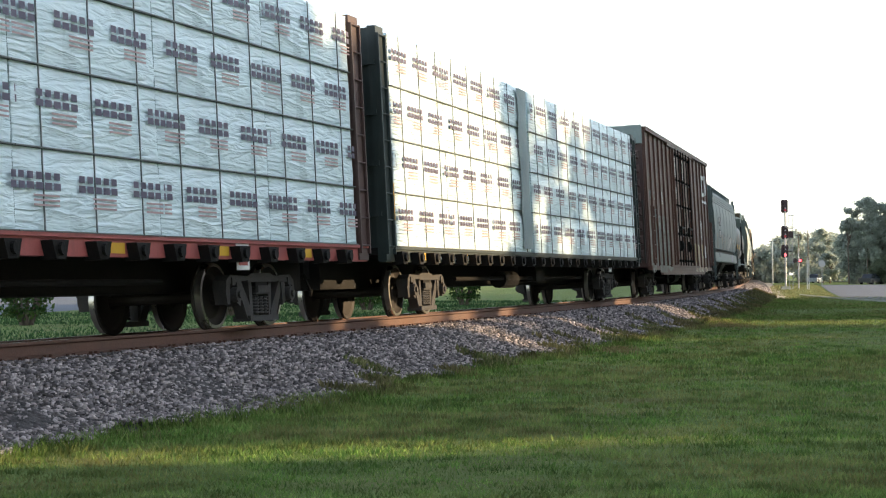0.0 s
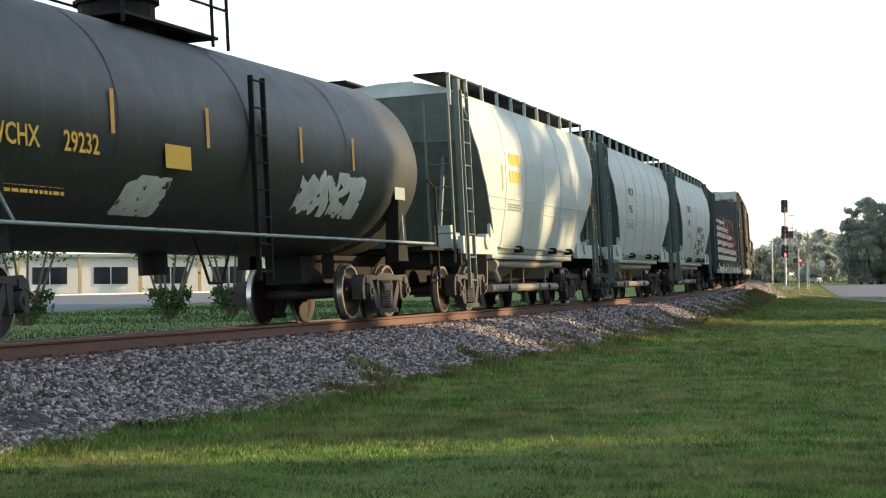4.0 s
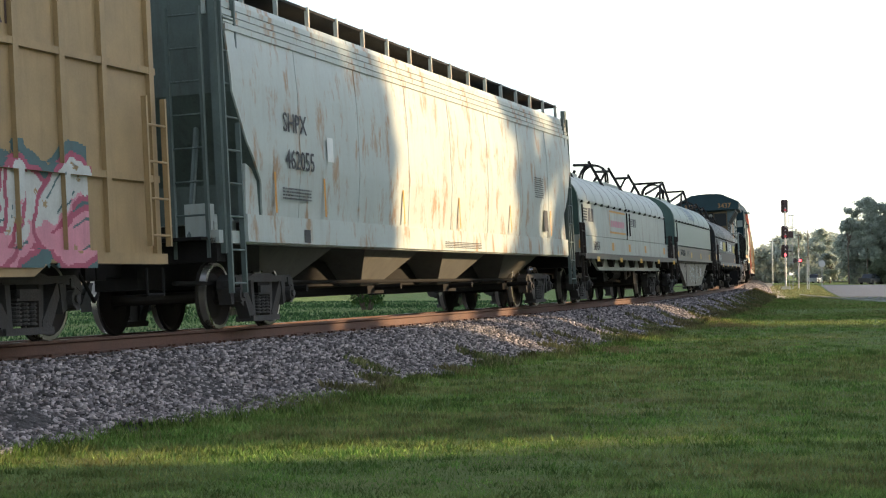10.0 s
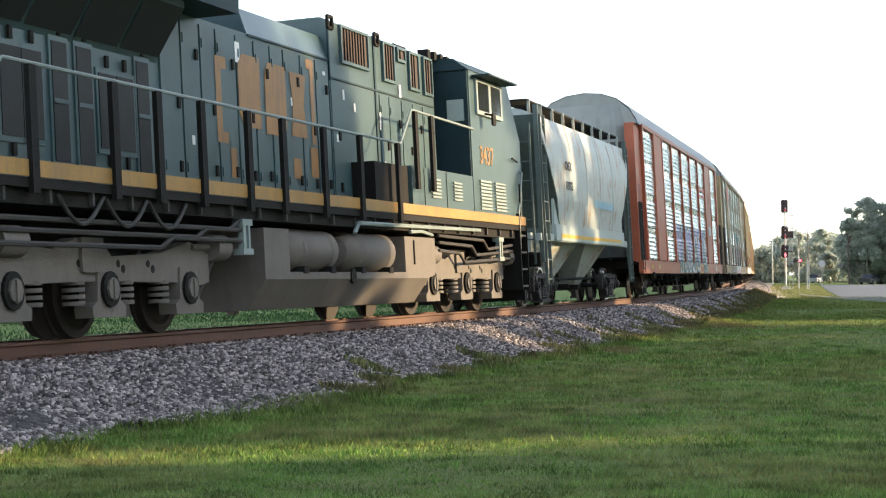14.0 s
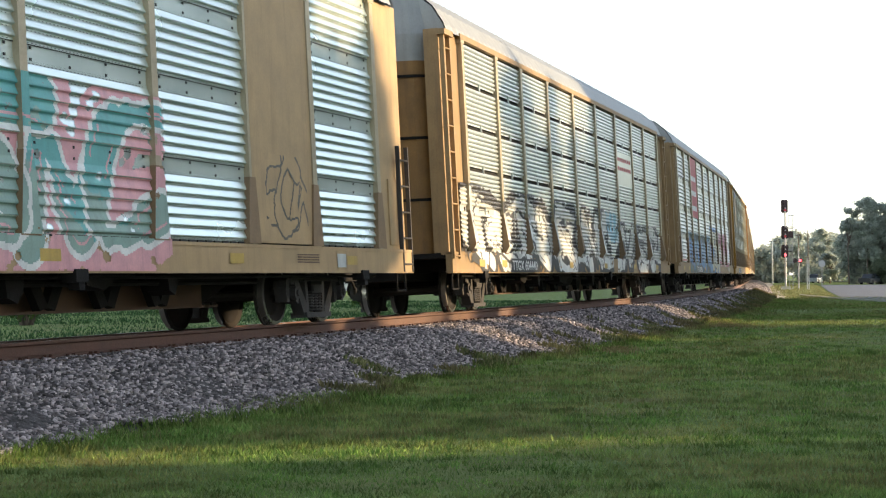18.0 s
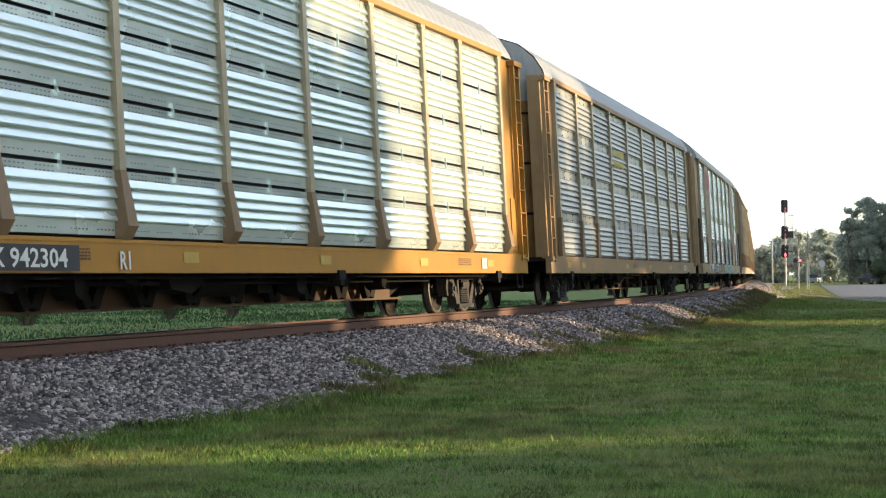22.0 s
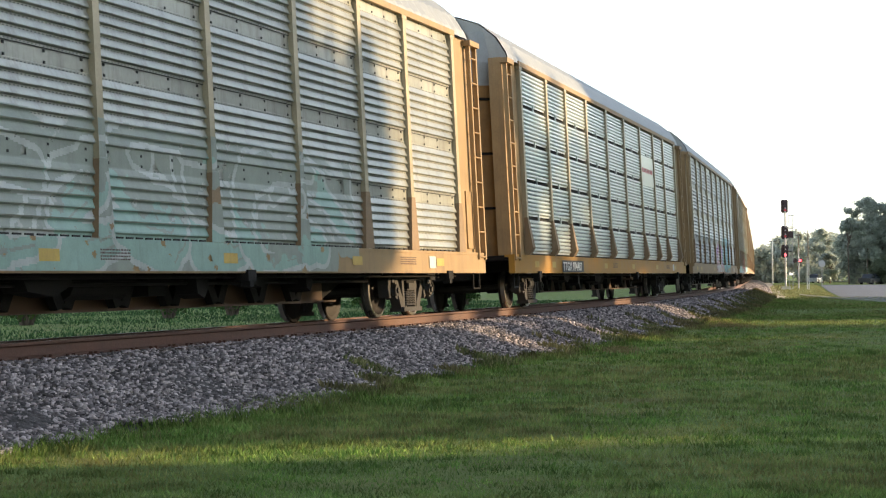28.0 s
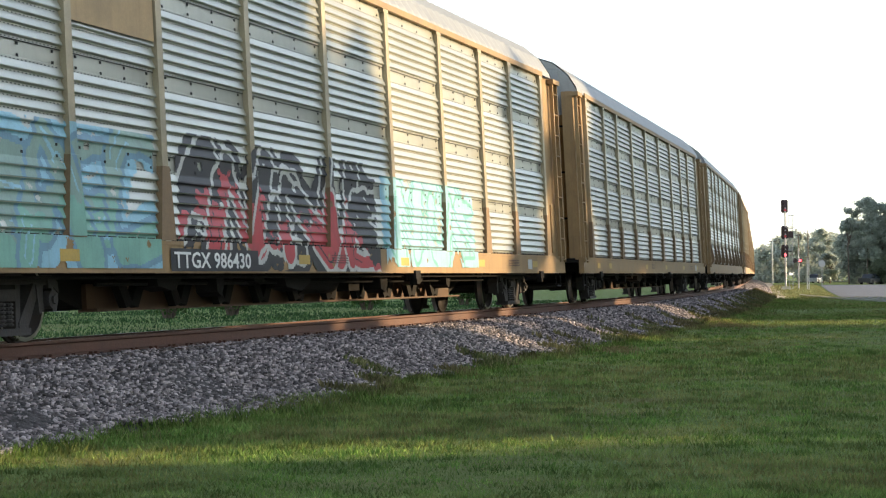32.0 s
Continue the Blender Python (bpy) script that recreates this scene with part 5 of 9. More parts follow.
cn = boxcar(-241.1, 9.4, BROWN, HOPPER_G, BROWN_DK, BROWN, "oxide-brown ribbed box car with double doors and graffiti", (), (-2.6, -0.3, 2.25), [-9.3, -8.2, -7.1, -6.0, -4.93, -3.83, -2.75, 2.4, 3.37, 4.47, 5.81, 7.0, 8.1, 9.3])
lg = Shape()
for q in ((6.95, 7.12, 3.65, 4.45), (7.12, 7.75, 4.3, 4.45), (7.12, 7.75, 3.65, 3.8)):
    lg.box(q[0], q[1], -1.505, -1.497, q[2], q[3])
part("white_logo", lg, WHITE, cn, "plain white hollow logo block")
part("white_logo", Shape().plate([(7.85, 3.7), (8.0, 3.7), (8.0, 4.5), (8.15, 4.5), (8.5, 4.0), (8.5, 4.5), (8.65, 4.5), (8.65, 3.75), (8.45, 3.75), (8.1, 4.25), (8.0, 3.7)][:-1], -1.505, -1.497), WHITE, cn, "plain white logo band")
letters(cn, "OW", -8.57, 2.95, 0.26, HOPPER_G, -1.446)
letters(cn, "C", -7.6, 2.95, 0.26, HOPPER_G, -1.446)
letters(cn, "793", -8.64, 2.42, 0.26, HOPPER_G, -1.446)
letters(cn, "307", -7.6, 2.42, 0.26, HOPPER_G, -1.446)
for q_, (x_, z_) in enumerate(((-2.0, 4.0), (0.3, 4.2), (-1.9, 2.0), (0.5, 2.0), (-2.1, 3.2))):
    marks(cn, x_, z_, 0.5, 0.42, 4, WHITE, -1.508, 500 + q_)
marks(cn, 6.95, 3.4, 1.7, 0.16, 1, WHITE, -1.5, 4, letter=0.17)
sign_plate(cn, -3.55, -3.43, 1.3, 2.0, LABELY, -1.446, "reflector")
sign_plate(cn, 2.9, 3.02, 1.2, 1.8, LABELY, -1.446, "reflector")
sign_plate(cn, 7.55, 8.0, 1.3, 1.75, WHITE, -1.446, "data_plate")
marks(cn, 6.3, 2.0, 0.6, 0.7, 7, WHITE, -1.446, 14)
marks(cn, -5.6, 2.9, 0.3, 0.4, 3, WHITE, -1.446, 15)

# darker copy of the box car gold: end-wall shade in the base colour
END_BROWN = mat("shade_darkened_gold_end_wall", (0.115, 0.08, 0.045), 0.7, var=0.25, streak=0.5, dirt=(0.05, 0.037, 0.026))
TBOX_POSTS = (-9.4, -8.75, -7.95, -7.1, -6.25, -5.4, -4.5, -3.7, -3.0, 2.15, 2.9, 3.8, 4.7, 5.6, 6.5, 7.4, 8.3, 9.4)
TBOX_FACE = box_face(TBOX_POSTS, (1.78, 3.03, 4.3))
tbox = []
for _c, _num, _seed in ((-118.3, "639033", 3), (-97.5, "638527", 8)):
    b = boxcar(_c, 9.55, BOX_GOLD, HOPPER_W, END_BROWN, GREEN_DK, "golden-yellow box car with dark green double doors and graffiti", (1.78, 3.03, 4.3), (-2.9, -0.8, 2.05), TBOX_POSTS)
    tbox.append(b)
    for i, ch in enumerate(("TB", "OX")):
        letters(b, ch, -8.6 + i * 0.82, 2.6, 0.34, BLACK, -1.446, stretch=0.9)
    for i in range(3):
        letters(b, _num[i * 2: i * 2 + 2], (-8.62, -7.82, -6.97)[i], 2.06, 0.34, BLACK, -1.446, stretch=0.9)
    letters(b, "RAILCAR POOLING EXPERTS", 3.2, 3.2, 0.3, BROWN_DK, -1.447, stretch=0.62)
    for x0_, x1_ in ((5.05, 5.6), (5.75, 6.4)):
        sign_plate(b, x0_, x1_, 3.75, 4.2, P_RED, -1.447, "red_logo", "plain red logo block")
    for x0_, z0_ in ((-2.35, 1.62), (-0.2, 1.62), (-2.45, 1.3), (0.9, 1.75)):
        sign_plate(b, x0_, x0_ + 0.1, z0_, z0_ + 0.22, P_RED, -1.508, "red_reflector")
    for x0_ in (-6.45, -2.98):
        sign_plate(b, x0_, x0_ + 0.12, 1.2, 1.75, LABELY, -1.448, "reflector")
    for q_, (x0_, z0_, w_, h_) in enumerate(((-2.1, 1.2, 0.55, 0.5), (-1.5, 2.25, 0.4, 0.35), (0.0, 1.15, 0.6, 0.5), (0.9, 2.1, 0.4, 0.4))):
        graffiti(b, x0_, x0_ + w_, z0_, z0_ + h_, (P_PALE, P_PALE, P_PALE, P_PALE), 300 + q_ + _seed, flat_face(-1.507), 2, cell=0.018, cloud=False, label="small white spray-painted tag")
    cross_emblem(b, -7.1, 3.3, 4.7, TBOX_FACE)
    marks(b, -8.6, 4.25, 0.5, 0.3, 1, P_BLUE, -1.447, 5, letter=0.12)
    marks(b, -5.1, 4.0, 0.6, 0.25, 1, BLACK, -1.447, 6, letter=0.12)
    sign_plate(b, -8.6, -8.1, 1.0, 1.2, LABELY, -1.447, "reflector")
    marks(b, -8.55, 1.35, 0.4, 0.35, 3, BLACK, -1.447, 16)


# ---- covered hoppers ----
# dirt-streaked end paint; the shade between cars is put into its dark tone
END_SHADE = mat("shade_darkened_streaky_end_paint", (0.1, 0.13, 0.12), 0.6, var=0.25, streak=0.6, dirt=(0.05, 0.05, 0.042), rust=0.15)
def hopper(c, edge, prof, mtl, label, sill, bays, half, roof_z, truck_x, seams=(), board=True, funnel=0.42, cornerpost=True, topband=False, chute=None, gap=0.0, endm=None, skirt=False):
    """edge: (z, half length) of the side sheets; prof: (z, half width)."""
    car = car_empty("hopper_car", label, c, truck_x)
    sh = Shape()
    ze = [q[0] for q in edge]
    zp = [q[0] for q in prof]
    zs = sorted(set(ze + zp + list(np.linspace(ze[0], ze[-1], 9))))
    rings = []
    for z in zs:
        e, w = float(np.interp(z, ze, [q[1] for q in edge])), float(np.interp(z, zp, [q[1] for q in prof]))
        rings.append([(-e, -w, z), (e, -w, z), (e, w, z), (-e, w, z)])
    e, w = edge[-1][1], prof[-1][1]
    for dz, k in ((0.12, 0.8), (0.22, 0.5), (0.27, 0.12)):
        rings.append([(-e + 0.05, -w * k, zs[-1] + dz), (e - 0.05, -w * k, zs[-1] + dz), (e - 0.05, w * k, zs[-1] + dz), (-e + 0.05, w * k, zs[-1] + dz)])
    sh.loft(rings)
    body = part("body", sh, mtl, car, "rounded painted steel hopper body", smooth=True)
    for x in seams:
        sm = Shape()
        pr = []
        for z in zs:
            if abs(x) < np.interp(z, ze, [q[1] for q in edge]) - 0.1:
                w = float(np.interp(z, zp, [q[1] for q in prof]))
                pr.append([(x - 0.012, -w - 0.001, z), (x - 0.008, -w - 0.008, z), (x + 0.008, -w - 0.008, z), (x + 0.012, -w - 0.001, z)])
        if len(pr) > 1:
            sm.loft(pr, 0, False, False)
            part("weld_seam", sm, mtl, body)
    z0 = ze[0]
    endm = endm or END_SHADE
    # extra sheets over the end slopes, coloured dark for the shade there
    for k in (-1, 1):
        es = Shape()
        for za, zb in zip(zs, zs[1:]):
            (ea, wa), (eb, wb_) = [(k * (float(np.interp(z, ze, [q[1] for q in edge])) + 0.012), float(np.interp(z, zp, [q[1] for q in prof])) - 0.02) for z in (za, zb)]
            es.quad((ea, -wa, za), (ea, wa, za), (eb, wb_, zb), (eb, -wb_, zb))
        part("end_slope_sheet", es, endm, car, "sloping end sheet, dirt-streaked and darkened for shade")
    if topband:
        for q in range(4):
            z = roof_z - 0.12 - 0.1 * q
            w = float(np.interp(z, zp, [p[1] for p in prof]))
            part("top_rib", Shape().box(-half * 0.97, half * 0.97, -w - 0.03, -w + 0.05, z - 0.045, z + 0.03), mtl, body)
    for k in (-1, 1):
        if skirt:
            for e in (-1, 1):
                part("side_sill", Shape().box(e * (edge[0][1] + 0.1), e * half, k * 1.36, k * 1.46, 1.06, 1.38), sill, car, "side sill")
            part("side_sill", Shape().box(-edge[0][1], edge[0][1], k * 1.2, k * 1.33, z0 - 0.1, z0 + 0.02), sill, car, "side sill")
            continue
        part("side_sill", Shape().box(-edge[0][1] - 0.6, edge[0][1] + 0.6, k * 1.38, k * 1.5, z0 - 0.32 - gap, z0 + 0.04 - gap).box(-half, half, k * 1.3, k * 1.44, z0 - 0.34 - gap, z0 - 0.18 - gap), sill, car, "side sill")
    if gap:
        # set-back box in near-black: the gap's shadow is painted on
        part("recess", Shape().box(-edge[0][1], edge[0][1], -1.36, 1.36, z0 - gap - 0.05, z0 + 0.01), CHUTE_DK, car, "recess above the side sill, coloured dark for its shadow")
    part("centre_sill", Shape().box(-half, half, -0.3, 0.3, 0.55, 0.95).box(-half, -half + 0.25, -1.4, 1.4, 0.85, 1.15).box(half - 0.25, half, -1.4, 1.4, 0.85, 1.15), STEEL_DARK, car)
    # bottom bays
    span = edge[0][1] * 2
    for i in range(bays):
        a = -span / 2 + span * (i + 0.04) / bays
        b = -span / 2 + span * (i + 0.96) / bays
        m = (a + b) / 2
        f = Shape().loft([[(a, -1.35, z0), (b, -1.35, z0), (b, 1.35, z0), (a, 1.35, z0)], [(m - 0.35, -0.6, funnel), (m + 0.35, -0.6, funnel), (m + 0.35, 0.6, funnel), (m - 0.35, 0.6, funnel)]])
        ch = part("hopper_chute", f, chute or mtl, car, "sloping discharge chute")
        part("outlet_gate", Shape().box(m - 0.42, m + 0.42, -0.75, 0.75, funnel - 0.1, funnel + 0.03).rod((m, -1.2, funnel), (m, -0.7, funnel), 0.05, 8), STEEL_DARK, ch)
    # end frames, ladders and walkway
    for k in (-1, 1):
        xe = k * (half - 0.22)
        zg = max(z0, 1.35)
        for y in (-1.42, 1.42):
            if cornerpost:
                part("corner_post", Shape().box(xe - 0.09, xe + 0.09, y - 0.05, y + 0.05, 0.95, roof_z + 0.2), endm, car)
            xs = k * (edge[0][1] + 0.35)
            part("end_gusset", Shape().plate([(xs - 0.22, zg - 0.3), (xs + 0.3, zg - 0.3), (xs + 0.22, zg + 0.6), (xs - 0.12, zg + 0.7)], y - 0.03, y + 0.03), sill, car)
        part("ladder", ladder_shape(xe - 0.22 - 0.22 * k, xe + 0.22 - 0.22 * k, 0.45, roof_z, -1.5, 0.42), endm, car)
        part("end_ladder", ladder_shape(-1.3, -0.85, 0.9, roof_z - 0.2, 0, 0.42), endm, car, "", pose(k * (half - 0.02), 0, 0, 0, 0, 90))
        part("end_platform", Shape().box(xe - 0.45, xe + 0.22, -1.3, 1.3, 1.12, 1.16), STEEL_DARK, car)
        for y in (-0.9, 0.9):
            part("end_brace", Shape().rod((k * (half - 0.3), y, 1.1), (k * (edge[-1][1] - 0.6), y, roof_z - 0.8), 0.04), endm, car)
    part("brake_cylinder", Shape().rod((-half + 0.5, -1.0, 1.32), (-half + 1.2, -1.0, 1.32), 0.17, 12).box(-half + 0.3, -half + 0.55, -1.15, -0.85, 1.16, 1.6), mtl, car)
    if board:
        wb = Shape()
        x = -half + 0.2
        zt = roof_z + 0.3
        for y in (-0.95, 0.95):
            wb.box(-half + 0.1, half - 0.1, y - 0.3, y + 0.3, zt, zt + 0.04)
        part("running_board", wb, STEEL_DARK, car, "dark grating walkway along the roof edge")
        up = Shape().box(-0.025, 0.025, -1.28, -1.22, roof_z - 0.25, zt + 0.05).mesh("board_support", mtl)
        n = int(half * 2 / 1.25)
        for i in range(n + 1):
            part("board_support", up, None, car, "", pose(-half + 0.3 + (2 * half - 0.6) * i / n, 0, 0))
        hat = Shape().box(-edge[-1][1] * 0.9, edge[-1][1] * 0.9, -0.35, 0.35, roof_z + 0.22, roof_z + 0.34)
        part("roof_hatch", hat, mtl, car)
    part("train_line", Shape().rod((-half, -0.8, 0.6), (half, -0.8, 0.6), 0.03), STEEL_DARK, car)
    truck(car, -truck_x)
    truck(car, truck_x)
    ends(car, half)
    return car


ORANGE_BAR = mat("orange_reflector", (0.6, 0.28, 0.04), 0.5, var=0.15)
CURVED = ((1.1, 1.33), (1.3, 1.42), (1.8, 1.52), (2.4, 1.6), (3.0, 1.6), (3.6, 1.5), (4.0, 1.34))
CHUTE_GR = mat("dark_grey_chute", (0.11, 0.105, 0.092), 0.7, var=0.25, streak=0.5, dirt=(0.05, 0.043, 0.036))
CHUTE_TAN = mat("dusty_tan_chute", (0.25, 0.225, 0.175), 0.65, var=0.25, streak=0.5, dirt=(0.12, 0.1, 0.075), rust=0.2)
CHUTE_DK = mat("dark_chute_and_recess_steel", (0.035, 0.03, 0.026), 0.75, var=0.3, streak=0.5, dirt=(0.09, 0.07, 0.05))
cefx = hopper(-221.2, ((1.74, 7.7), (2.2, 7.95), (3.0, 8.35), (3.7, 8.5), (4.1, 8.5)), ((1.74, 1.48), (2.4, 1.55), (3.2, 1.55), (3.7, 1.5), (4.1, 1.42)), HOPPER_G, "grey covered hopper car with stencils and graffiti", HOPPER_G, 3, 8.7, 4.1, 6.2, (-6.4, -4.2, -1.9, 0.4, 2.7, 5.0, 7), topband=True, chute=CHUTE_DK, gap=0.2)
for q in ((-5.78, -4.6, 2.72, 3.08), (-5.8, -4.6, 2.2, 2.56)):
    sign_plate(cefx, *q, P_DARK, -1.572, "number_panel")
letters(cefx, "CEFX", -5.74, 2.78, 0.25, WHITE, -1.58)
letters(cefx, "11269", -5.75, 2.26, 0.25, WHITE, -1.58)
for x in (-7.2, -3.9, -2.0, 3.2, 5.9):
    sign_plate(cefx, x, x + 0.1, 1.75, 2.35, ORANGE_BAR, -1.57, "reflector")
marks(cefx, -5.9, 1.42, 1.1, 0.22, 2, P_DARK, -1.505, 33)
for q in ((4.9, 1.95, 0.3, 0.35), ):
    sign_plate(cefx, q[0], q[0] + q[2], q[1], q[1] + q[3], WHITE, -1.57, "data_plate")
    sign_plate(cefx, q[0] + 0.05, q[0] + q[2] - 0.05, q[1] + 0.05, q[1] + q[3] - 0.05, P_DARK, -1.574, "data_plate")
marks(cefx, 5.6, 1.85, 0.7, 0.35, 3, P_DARK, -1.56, 34)
fw = []
for _c, _num, _seed in ((-187.1, "", 1), (-173.1, "1915", 2), (-159.2, "1837", 3)):
    h_ = hopper(_c, ((1.1, 3.75), (1.42, 4.0), (1.9, 4.5), (2.5, 5.1), (3.2, 5.6), (4.05, 5.85)), CURVED, HOPPER, "pale grey two-bay covered hopper with rounded sides", HOPPER, 2, 6.35, 4.05, 4.65, (-3.4, -1.7, 0, 1.7, 3.4), chute=CHUTE_TAN, skirt=True)
    fw.append(h_)
    if _num:
        letters(h_, "FWCX", -3.17, 2.83, 0.21, BLACK, -1.612, bold=0.0)
        letters(h_, _num, -3.12, 2.36, 0.21, BLACK, -1.61, bold=0.0)
        sign_plate(h_, -1.6, -1.3, 2.5, 2.85, WHITE, -1.606, "data_plate")
        marks(h_, -1.57, 2.54, 0.24, 0.28, 3, BLACK, -1.61, 5)
    else:
        marks(h_, -3.1, 2.5, 0.9, 0.7, 2, LABELY, -1.61, 5, letter=0.2)
    marks(h_, -3.2, 1.95, 1.1, 0.2, 2, CHUTE_GR, -1.56, 6 + _seed)
    for x, sl in ((-3.75, 0), (-1.2, 0.2), (1.0, 0.2), (3.0, 0.2), (5.0, 0)):
        z = 2.3 if sl == 0 else 1.55
        rs_ = Shape()
        ring_ = [[(x + q + sl * j / 5, -float(np.interp(z + 0.1 * j, [p[0] for p in CURVED], [p[1] for p in CURVED])) - 0.009, z + 0.1 * j) for q in (0, 0.08)] for j in range(6)]
        rs_.loft(ring_, 0, False, False)
        part("reflector", rs_, ORANGE_BAR, h_)
    # proud lower skirt, grab rail, air pipes and outlet drives
    part("skirt_edge", Shape().box(-4.7, 4.7, -1.585, -1.5, 2.16, 2.19), HOPPER, h_)
    part("grab_rail", Shape().rod((-3.6, -1.46, 1.2), (3.6, -1.46, 1.2), 0.018, 6).rod((-3.6, -1.46, 1.2), (-3.6, -1.34, 1.2), 0.018, 6).rod((3.6, -1.46, 1.2), (3.6, -1.34, 1.2), 0.018, 6), CHUTE_TAN, h_)
    for x in (-2.0, 1.2, 2.9):
        part("rail_bracket", Shape().box(x - 0.05, x + 0.05, -1.5, -1.36, 1.12, 1.26).rod((x, -1.5, 1.18), (x, -1.54, 1.18), 0.06, 8), STEEL_DARK, h_)
    part("air_manifold", Shape().rod((-3.1, -1.18, 0.9), (3.0, -1.18, 0.9), 0.075, 10).rod((-3.35, -1.2, 0.86), (-3.1, -1.18, 0.9), 0.12, 10).rod((-3.3, -1.2, 0.86), (-3.0, -1.25, 0.55), 0.06, 8), CHUTE_TAN, h_, "tan air manifold pipe")
    for x in (-3.5, -1.5, -0.4, 1.7):
        part("hanger", Shape().rod((x, -1.15, 1.05), (x, -1.12, 0.45), 0.018, 6), CHUTE_TAN, h_)
    for x in (-4.7, 4.7):
        part("end_cap", Shape().rod((x, -1.5, 1.3), (x, -1.3, 1.3), 0.15, 16), HOPPER_W, h_, "white round end cap")
    part("side_seam", Shape().box(-4.45, 4.45, -1.556, -1.5, 1.94, 1.965), HOPPER, h_)
    part("side_pipe", Shape().rod((-3.6, -1.3, 1.02), (3.4, -1.3, 1.02), 0.035).rod((-3.2, -1.1, 0.42), (2.9, -1.1, 0.42), 0.08, 10).rod((-1.2, -1.1, 0.42), (-1.1, -1.1, 0.42), 0.1, 10).rod((1.0, -1.1, 0.42), (1.1, -1.1, 0.42), 0.1, 10), CHUTE_TAN, h_)
shpx = hopper(-76.2, ((1.42, 8.8), (1.9, 8.9), (2.4, 9.4), (3.0, 9.8), (4.25, 9.9)), ((1.4, 1.46), (2.2, 1.54), (3.2, 1.54), (3.8, 1.5), (4.25, 1.4)), HOPPER_W, "long white covered hopper car with rust stains", HOPPER_W, 4, 10.2, 4.25, 8.0, tuple(np.arange(-7.5, 8, 2.5)), topband=True, funnel=0.5, chute=CHUTE_GR)
letters(shpx, "SHPX", -8.15, 2.62, 0.26, BLACK, -1.56, bold=0.004)
letters(shpx, "462055", -8.1, 2.12, 0.26, BLACK, -1.56, bold=0.004)
marks(shpx, -8.2, 1.7, 1.1, 0.18, 2, BLACK, -1.53, 51)
sign_plate(shpx, -6.45, -6.2, 2.3, 2.65, WHITE, -1.56, "data_plate")
for x in (-8.5, -6.6, -2.9, 0.4, 4.1, 7.6):
    sign_plate(shpx, x, x + 0.07, 1.5, 2.05, ORANGE_BAR, -1.535, "reflector")
marks(shpx, 6.2, 2.3, 0.8, 0.45, 5, BLACK, -1.556, 52)
sign_plate(shpx, 7.0, 7.35, 1.6, 2.05, P_DARK, -1.538, "data_plate")
marks(shpx, -0.5, 1.15, 2.4, 0.12, 2, BLACK, -1.506, 53)
sign_plate(shpx, -7.4, -7.15, 1.12, 1.3, P_DARK, -1.506, "data_plate")
cmex = hopper(14.6, ((1.75, 3.9), (2.3, 4.3), (3.0, 5.0), (3.6, 5.5), (4.15, 5.7)), ((1.6, 1.44), (2.4, 1.54), (3.2, 1.55), (3.7, 1.5), (4.15, 1.38)), HOPPER_W, "short pale two-bay covered hopper with yellow sill stripe", HOPPER, 2, 5.9, 4.15, 4.2, (-2.6, -0.8, 1.0, 2.8))
letters(cmex, "CMEX", -3.5, 3.05, 0.2, BLACK, -1.57)
letters(cmex, "110703", -3.5, 2.6, 0.2, BLACK, -1.57)
marks(cmex, 0.0, 2.3, 2.6, 0.3, 1, P_SKY, -1.57, 61, letter=0.26)
sign_plate(cmex, -4.0, 4.0, 1.5, 1.58, LABELY, -1.506, "yellow_stripe")

# ---- tank car ----
tank = car_empty("tank_car", "black tank car with manway railing and yellow stencils", -203.0, 6.2)
sh = Shape()
rings = []
TR, TZ = 1.45, 2.48
for x, k in ((-8.1, 0.05), (-8.0, 0.45), (-7.8, 0.72), (-7.5, 0.9), (-7.1, 0.98), (-6.7, 1.0), (6.7, 1.0), (7.1, 0.98), (7.5, 0.9), (7.8, 0.72), (8.0, 0.45), (8.1, 0.05)):
    rings.append([(x, math.cos(2 * math.pi * i / 40) * TR * k, TZ + math.sin(2 * math.pi * i / 40) * TR * k) for i in range(40)])
part("shell", sh.loft(rings), TANKB, tank, "glossy black tank shell with dust streaks", smooth=True)
for x in (-3.6, 0.05, 3.7):
    sm = Shape()
    sm.loft([[(xx, math.cos(2 * math.pi * i / 40) * (TR + 0.008), TZ + math.sin(2 * math.pi * i / 40) * (TR + 0.008)) for i in range(40)] for xx in (x, x + 0.05)], 0, False)
    part("seam_band", sm, TANKB, tank, smooth=True)
part("manway", Shape().rod((-0.7, 0, 3.85), (-0.7, 0, 4.25), 0.5, 18).rod((-0.7, 0, 4.25), (-0.7, 0, 4.3), 0.56, 18).box(-1.9, 0.9, -0.7, 0.7, 3.93, 3.97).rod((0.1, 0.1, 3.9), (0.1, 0.1, 4.2), 0.14, 10), STEEL_DARK, tank, "dark manway with valves")
rl = Shape()
for y in (-0.75, 0.75):
    for x in (-2.0, 0.6, 1.1):
        rl.rod((x, y, 3.8), (x, y, 4.75), 0.025)
    rl.rod((-2.0, y, 4.75), (1.1, y, 4.75), 0.025)
    rl.rod((-2.0, y, 4.35), (1.1, y, 4.35), 0.02)
for x in (-2.0, 1.1):
    rl.rod((x, -0.75, 4.75), (x, 0.75, 4.75), 0.025)
part("railing", rl, STEEL_DARK, tank, "bent pipe railing round the manway")
part("ladder", ladder_shape(0.1, 0.5, 0.6, 3.3, -1.5, 0.36), STEEL_DARK, tank)
